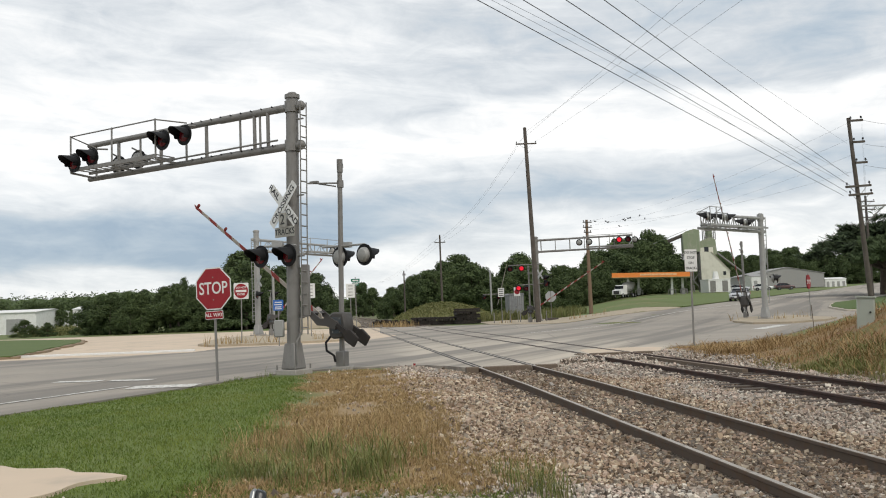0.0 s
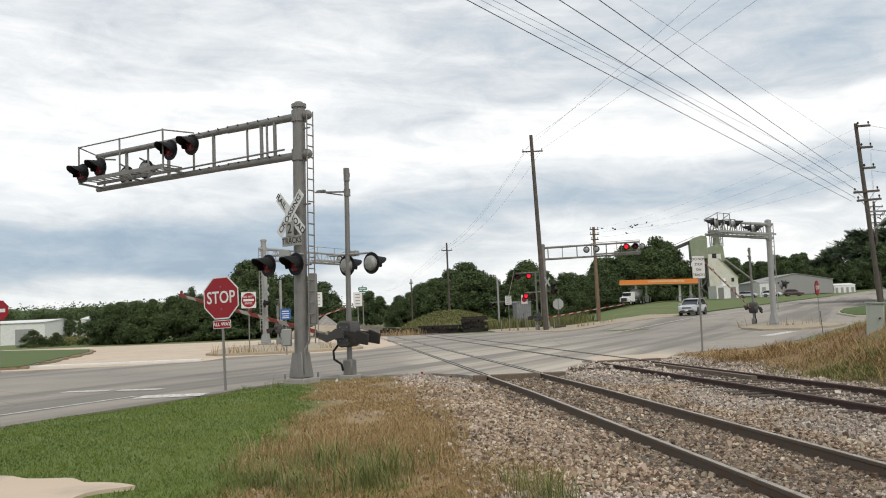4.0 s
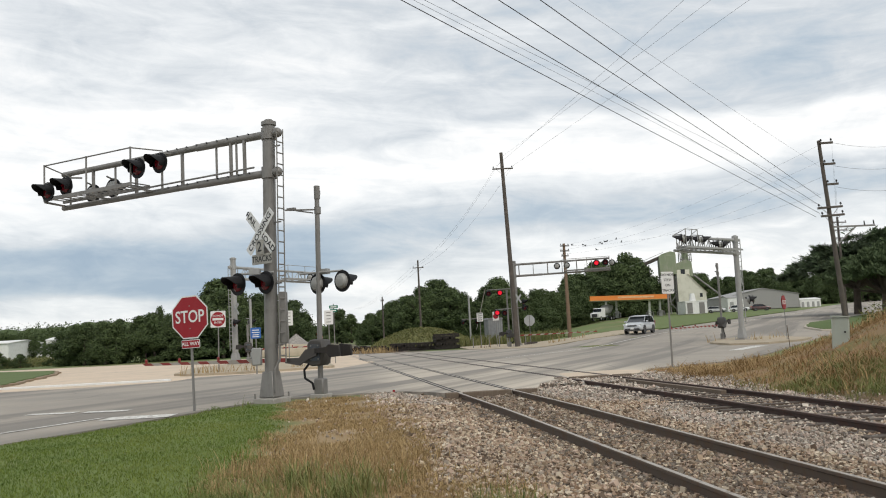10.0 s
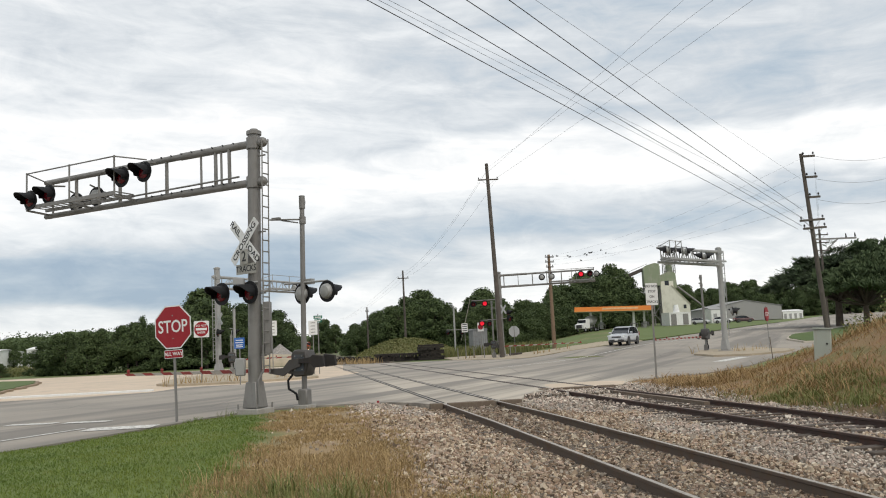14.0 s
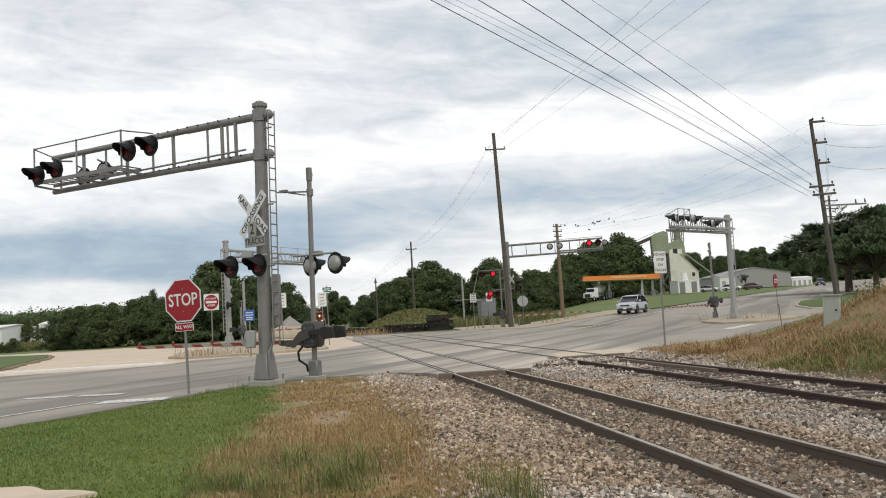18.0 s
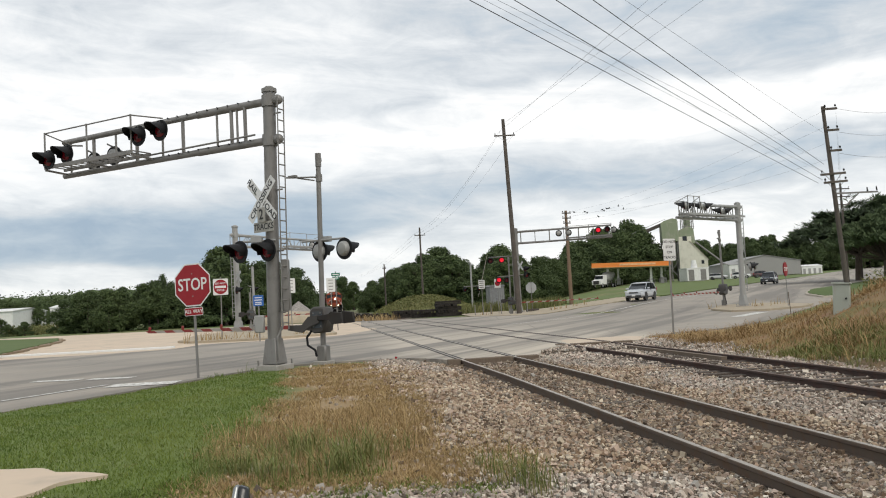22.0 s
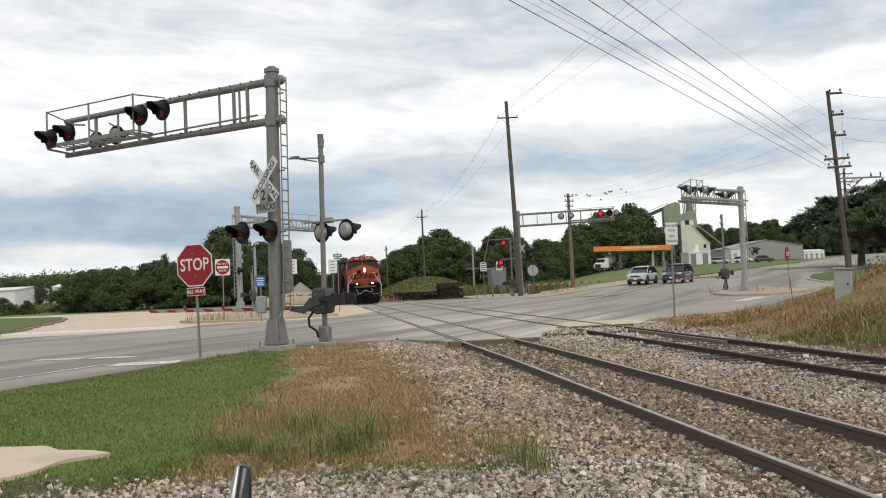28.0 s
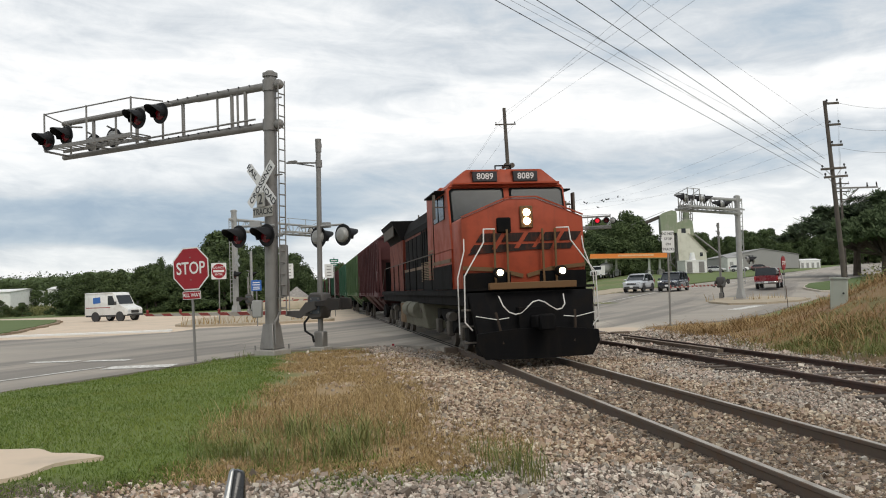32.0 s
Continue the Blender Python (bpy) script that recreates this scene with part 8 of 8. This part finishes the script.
def stones():
    rng = random.Random(17)
    heaps = ([], []), ([], []), ([], [])
    cube = [(-1, -1, -1), (1, -1, -1), (1, 1, -1), (-1, 1, -1), (-1, -1, 1), (1, -1, 1), (1, 1, 1), (-1, 1, 1)]
    quads = [(0, 3, 2, 1), (4, 5, 6, 7), (0, 1, 5, 4), (1, 2, 6, 5), (2, 3, 7, 6), (3, 0, 4, 7)]
    area = NEAR_EDGE + FAR_EDGE[::-1]
    for y0, y1, per, lo, hi in ((5.4, 9.0, 680, 0.011, 0.025), (9.0, 14.0, 470, 0.012, 0.028), (14.0, 20.0, 300, 0.015, 0.031), (20.0, 30.0, 170, 0.019, 0.037)):
        for _ in range(int((y1 - y0) * 15 * per)):
            x, y = rng.uniform(-5, 11), rng.uniform(y0, y1)
            d = x - track_x(y)
            m = ballast_mask(x, y)
            if y < 8.8:
                m = max(m, front_mask(x, y))
            keep = m * (1 - 0.96 * lawn_mask(x, y))
            if rng.random() > keep:
                if not (rng.random() < 0.035 * dry_mask(x, y)):
                    continue
            if y > 22 and inside(x, y, area):
                continue
            if any(abs(d - c) < 0.075 for c in (-0.755, 0.755, 3.595, 5.105)):
                continue
            r = rng.uniform(lo, hi)
            if rng.random() < 0.06:
                r *= 1.6
            z = fine_height(x, y) + r * rng.uniform(0.1, 0.75)
            if abs(d) < 1.3 or abs(d - 4.35) < 1.3:
                z -= 0.012
            e = Euler((rng.uniform(0, 6), rng.uniform(0, 6), rng.uniform(0, 6))).to_matrix()
            s = (r * rng.uniform(0.7, 1.3), r * rng.uniform(0.6, 1.1), r * rng.uniform(0.5, 0.9))
            pale = smooth(0.35, 0.65, 0.5 + 0.5 * noise.noise((x * 0.6, y * 0.6, 6)) + 0.42 * (smooth(1.4, 2.2, d) + smooth(20.5, 22.5, y)) - 0.35 + 0.5 * (1 - smooth(8.0, 9.0, y)))
            verts, faces = heaps[2 if abs(d) < 1.25 and rng.random() < 0.75 else 1 if rng.random() < pale else 0]
            i = len(verts)
            for c in cube:
                k = rng.uniform(0.62, 1.05)
                v = e @ Vector((c[0] * s[0] * k, c[1] * s[1] * k, c[2] * s[2] * k))
                verts.append((x + v.x, y + v.y, z + v.z))
            faces += [tuple(i + q for q in f) for f in quads]
    for (verts, faces), mat, lab in ((heaps[0], STONES, "loose brown ballast stones along the tracks"), (heaps[2], OILY_STONES, "grimy dark ballast stones between the rails"), (heaps[1], GREY_STONES, "loose pale grey ballast stones between the tracks")):
        tagged(new("ballast_stones", soup("ballast_stones", verts, faces, mat)), lab, "ballast", "", "stuff")


def blades(name, box, per, low, high, width, mask, material, label, seed, droop=0.35, thin=None):
    """Single grass blades over a box (x0, x1, y0, y1), as thick as the mask says."""
    rng = random.Random(seed)
    verts, faces = [], []
    x0, x1, y0, y1 = box
    for _ in range(int((x1 - x0) * (y1 - y0) * per)):
        x, y = rng.uniform(x0, x1), rng.uniform(y0, y1)
        if rng.random() > mask(x, y) * min(1.0, (11.0 / max(y, 1)) ** 1.2):
            continue
        k = 1 + max(0, y - 9) * 0.05
        h = rng.uniform(low, high)
        w = width * rng.uniform(0.6, 1.3) * k
        a = rng.uniform(0, 6.28)
        c, s = math.cos(a) * w, math.sin(a) * w
        b = rng.uniform(0, 6.28)
        l = h * droop * rng.uniform(0.2, 1.6)
        z = fine_height(x, y) - 0.01
        lx, ly = math.cos(b) * l, math.sin(b) * l
        i = len(verts)
        verts += [(x - c, y - s, z), (x + c, y + s, z), (x + lx * 0.35 + c * 0.7, y + ly * 0.35 + s * 0.7, z + h * 0.6), (x + lx * 0.35 - c * 0.7, y + ly * 0.35 - s * 0.7, z + h * 0.6), (x + lx, y + ly, z + h)]
        faces += [(i, i + 1, i + 2, i + 3), (i + 3, i + 2, i + 4)]
    tagged(new(name, soup(name, verts, faces, material)), label, "grass", "", "stuff")


def tufts(name, places, blades_each, low, high, width, material, label, seed, droop=0.8, foot=0.06):
    """Tussocks at (x, y, size): blades that rise from one foot and arch outwards."""
    rng = random.Random(seed)
    verts, faces = [], []
    for x, y, size in places:
        z = fine_height(x, y) - 0.015
        for _ in range(blades_each):
            h = rng.uniform(low, high) * size
            a = rng.uniform(0, 6.28)
            out = h * droop * rng.uniform(0.15, 1.2)
            px, py = x + rng.gauss(0, foot) * size, y + rng.gauss(0, foot) * size
            dx, dy = math.cos(a), math.sin(a)
            c, d = -dy * width * size, dx * width * size
            i = len(verts)
            verts += [(px - c, py - d, z), (px + c, py + d, z),
                      (px + dx * out * 0.25 + c * 0.9, py + dy * out * 0.25 + d * 0.9, z + h * 0.55), (px + dx * out * 0.25 - c * 0.9, py + dy * out * 0.25 - d * 0.9, z + h * 0.55),
                      (px + dx * out * 0.65 + c * 0.5, py + dy * out * 0.65 + d * 0.5, z + h * 0.92), (px + dx * out * 0.65 - c * 0.5, py + dy * out * 0.65 - d * 0.5, z + h * 0.92),
                      (px + dx * out, py + dy * out, z + h * rng.uniform(0.7, 1.0))]
            faces += [(i, i + 1, i + 2, i + 3), (i + 3, i + 2, i + 4, i + 5), (i + 5, i + 4, i + 6)]
    tagged(new(name, soup(name, verts, faces, material)), label, "grass", "", "stuff")


def strewn(seed, count, box, mask, low, high):
    """Random places (x, y, size) as thick as the mask says."""
    rng = random.Random(seed)
    out = []
    for _ in range(count):
        x, y = rng.uniform(box[0], box[1]), rng.uniform(box[2], box[3])
        if rng.random() < mask(x, y):
            out.append((x, y, rng.uniform(low, high)))
    return out


def spots(places):
    """A mask of soft round places (x, y, radius)."""
    def mask(x, y):
        best = 0.0
        for px, py, r in places:
            best = max(best, 1 - smooth(r * 0.35, r, math.hypot(x - px, y - py) + 0.25 * noise.noise((x * 2.2, y * 2.2, 3))))
        return best
    return mask


BANK_ROAD = [(7.2, 28.4), (8.2, 31.2), (12.2, 33.6), (15.7, 38.3), (20.8, 46.9), (0, 47), (0, 28.4)]


def bank_mask(x, y):
    strip = smooth(7.4, 8.2, x + 0.4 * noise.noise((x, y, 2))) * (1 - smooth(29.5, 31.5, y))
    if y > 26 and inside(x, y, BANK_ROAD):
        return 0.0
    return max(smooth(0.03, 0.3, mound(x, y)), 0.9 * strip * smooth(6.0, 6.6, x - track_x(y))) * (0.55 + 0.45 * noise.noise((x * 0.7, y * 0.7, 8))) * (1 - 0.6 * (1 - smooth(0.2, 1.0, math.hypot((x - 11.9) * 0.8, (y - 20.8) * 0.55) + 0.6 * noise.noise((x * 1.3, y * 1.3, 4)))))


def patchy(mask, scale, seed, lo=-0.25, hi=0.3):
    return lambda x, y: mask(x, y) * smooth(lo, hi, noise.noise((x * scale, y * scale, seed)))


stones()
blades("lawn_grass", (-9.0, -2.0, 6.0, 23.8), 1350, 0.02, 0.06, 0.006, lambda x, y: 0.0 if inside(x, y, PAD) else lawn_mask(x, y) * (0.75 + 0.25 * noise.noise((x * 1.7, y * 1.7, 2))), BLADE, "short mown green lawn grass", 41, 0.6)
blades("dry_grass", (-4.4, 1.6, 7.8, 25.6), 2500, 0.02, 0.085, 0.0055, patchy(dry_mask, 0.9, 5, -0.45, 0.2), STRAW, "dry straw-brown grass beside the ballast", 42, 0.7)
blades("seed_grass", (-3.0, 0.4, 9.0, 15.0), 60, 0.1, 0.26, 0.004, spots([(-1.6, 11.6, 1.5), (-0.9, 12.8, 1.4), (-2.2, 13.0, 1.0)]), STRAW, "taller pale grass gone to seed", 43, 0.35)
TALL = [(-2.2, 9.5, 0.6), (-1.7, 9.1, 0.6), (-1.1, 9.0, 0.65), (-0.75, 9.1, 0.45), (-0.6, 10.0, 0.6), (-1.9, 10.4, 0.7), (-1.2, 10.5, 0.7), (0.72, 8.0, 0.34), (0.92, 7.5, 0.30), (0.55, 8.6, 0.3), (-4.9, 22.9, 0.35)]
blades("tall_weeds", (-5.6, 1.6, 6.9, 24), 150, 0.1, 0.42, 0.004, spots(TALL), RANK, "clumps of rank green grass and weeds", 44, 0.45)
blades("low_weeds", (-3.2, 1.4, 6.8, 9.6), 1500, 0.02, 0.07, 0.008, spots([(-0.75, 7.75, 0.55), (-0.2, 7.9, 0.5), (-1.6, 8.5, 0.6), (0.4, 7.75, 0.4), (-2.6, 8.3, 0.7), (-1.0, 8.6, 0.6)]), BLADE, "low green ground weeds among the stones", 45, 0.9)
bank_mask = sampled(bank_mask, 0.2)
blades("bank_grass", (7.6, 16.0, 11.5, 36.0), 480, 0.04, 0.15, 0.006, bank_mask, BANK_STRAW, "long dry grass on the cut bank", 46, 1.3)
blades("bank_weeds", (8.2, 11.0, 11.5, 23.0), 300, 0.06, 0.2, 0.007, patchy(bank_mask, 0.45, 12, -0.5, 0.1), RANK, "green weeds among the dry bank grass", 47, 0.9)
tufts("bank_tussocks", strewn(71, 5200, (8.0, 17.0, 12.0, 36.0), patchy(bank_mask, 0.55, 21, -0.35, 0.3), 0.5, 1.3), 16, 0.13, 0.30, 0.0075, BANK_STRAW, "arching tussocks of dry straw grass on the cut bank", 72, 1.9, 0.16)
tufts("bank_green_tussocks", strewn(73, 1500, (8.0, 10.6, 12.0, 21.0), patchy(bank_mask, 0.4, 33, -0.4, 0.2), 0.5, 1.1), 16, 0.12, 0.26, 0.0075, RANK, "green tussocks at the foot of the bank", 74, 1.3, 0.14)
CLUMPS = spots([(-2.15, 9.4, 0.55), (-1.65, 9.0, 0.5), (-1.0, 8.9, 0.7), (-0.75, 9.5, 0.6), (-1.6, 10.2, 0.6)])
tufts("verge_tussocks", strewn(75, 120, (-2.6, -0.3, 8.5, 11.0), CLUMPS, 0.5, 1.3), 22, 0.12, 0.34, 0.0045, RANK, "tussocks of rank green grass at the edge of the gravel", 76, 1.1, 0.07)
tufts("seeding_tussocks", strewn(85, 150, (-3.2, 0.2, 9.4, 13.6), spots([(-1.6, 11.2, 1.6), (-0.6, 11.4, 1.2), (-2.3, 11.6, 1.0), (-1.2, 12.6, 1.2)]), 0.6, 1.2), 14, 0.12, 0.30, 0.004, STRAW, "pale tussocks of grass gone to seed", 86, 1.0, 0.08)
tufts("gravel_tussocks", [(0.72, 8.05, 1.0), (0.80, 7.75, 1.1), (0.95, 7.5, 0.9), (0.62, 8.35, 0.7), (1.02, 7.75, 0.7), (0.45, 8.8, 0.6), (0.88, 7.95, 0.9)], 34, 0.16, 0.40, 0.004, RANK, "tall green grass clump in the ballast", 77, 0.75, 0.09)
tufts("sign_tussocks", strewn(78, 40, (-7.2, -4.6, 21.3, 24.0), lambda x, y: lawn_mask(x, y) * (1 if near_line(x, y, LAWN) < 0.5 else 0), 0.6, 1.3), 26, 0.1, 0.22, 0.006, BLADE, "uncut grass round the sign post", 79, 0.9, 0.07)
tufts("straw_tussocks", strewn(80, 1700, (-3.8, 1.2, 9.0, 25.0), patchy(dry_mask, 0.8, 44, -0.3, 0.3), 0.5, 1.2), 12, 0.05, 0.12, 0.005, STRAW, "low tussocks of dry grass", 81, 1.8, 0.12)
weeds("median_weeds", [(-13.2, 50.6, 1.3), (-10.5, 49.8, 1.0), (-12.0, 50.2, 1.2), (-7.5, 52, 1.0), (23.5, 58.5, 0.8), (25.8, 60.2, 0.7), (20.8, 60, 0.5)], 0.75, 26, "thin dry weeds on the islands", STRAW, 48, 0.025)
weeds("shoulder_weeds", [(13.2, 84, 1.0), (6.3, 86, 0.7), (15.8, 86, 0.9), (-4.5, 90, 2.0), (-6, 95, 2.5)], 0.7, 20, "thin dry weeds on the dirt shoulder", STRAW, 49, 0.04)


def crest_scrub():
    """Leafy scrub along the top of the bank."""
    rng = random.Random(61)
    verts, faces = [], []
    for _ in range(150):
        x, y = rng.uniform(12.6, 19.0), rng.uniform(17.0, 29.0)
        if x < 12.4 + 0.25 * (y - 17) * 0.8 or rng.random() > smooth(-0.35, 0.2, noise.noise((x * 0.5, y * 0.5, 3))) + 0.25:
            continue
        r = rng.uniform(0.25, 0.5)
        leaf_cards(rng, (x, y, ground_height(x, y) + r * 0.8), r, 130, 0.045, 1.25, verts, faces, 0.2)
    tagged(new("bank_scrub", soup("bank_scrub", verts, faces, SCRUB)), "yellow-green leafy scrub on top of the bank", "bushes", "", "stuff")


SCRUB = island_material("scrub_leaves", [(0.085, 0.11, 0.03), (0.15, 0.17, 0.05), (0.22, 0.22, 0.08), (0.12, 0.15, 0.04)], 0.85, 9.0, 0.3)
crest_scrub()


def motions():
    for ob, rows in MOVES:
        walk(ob, rows)


motions()
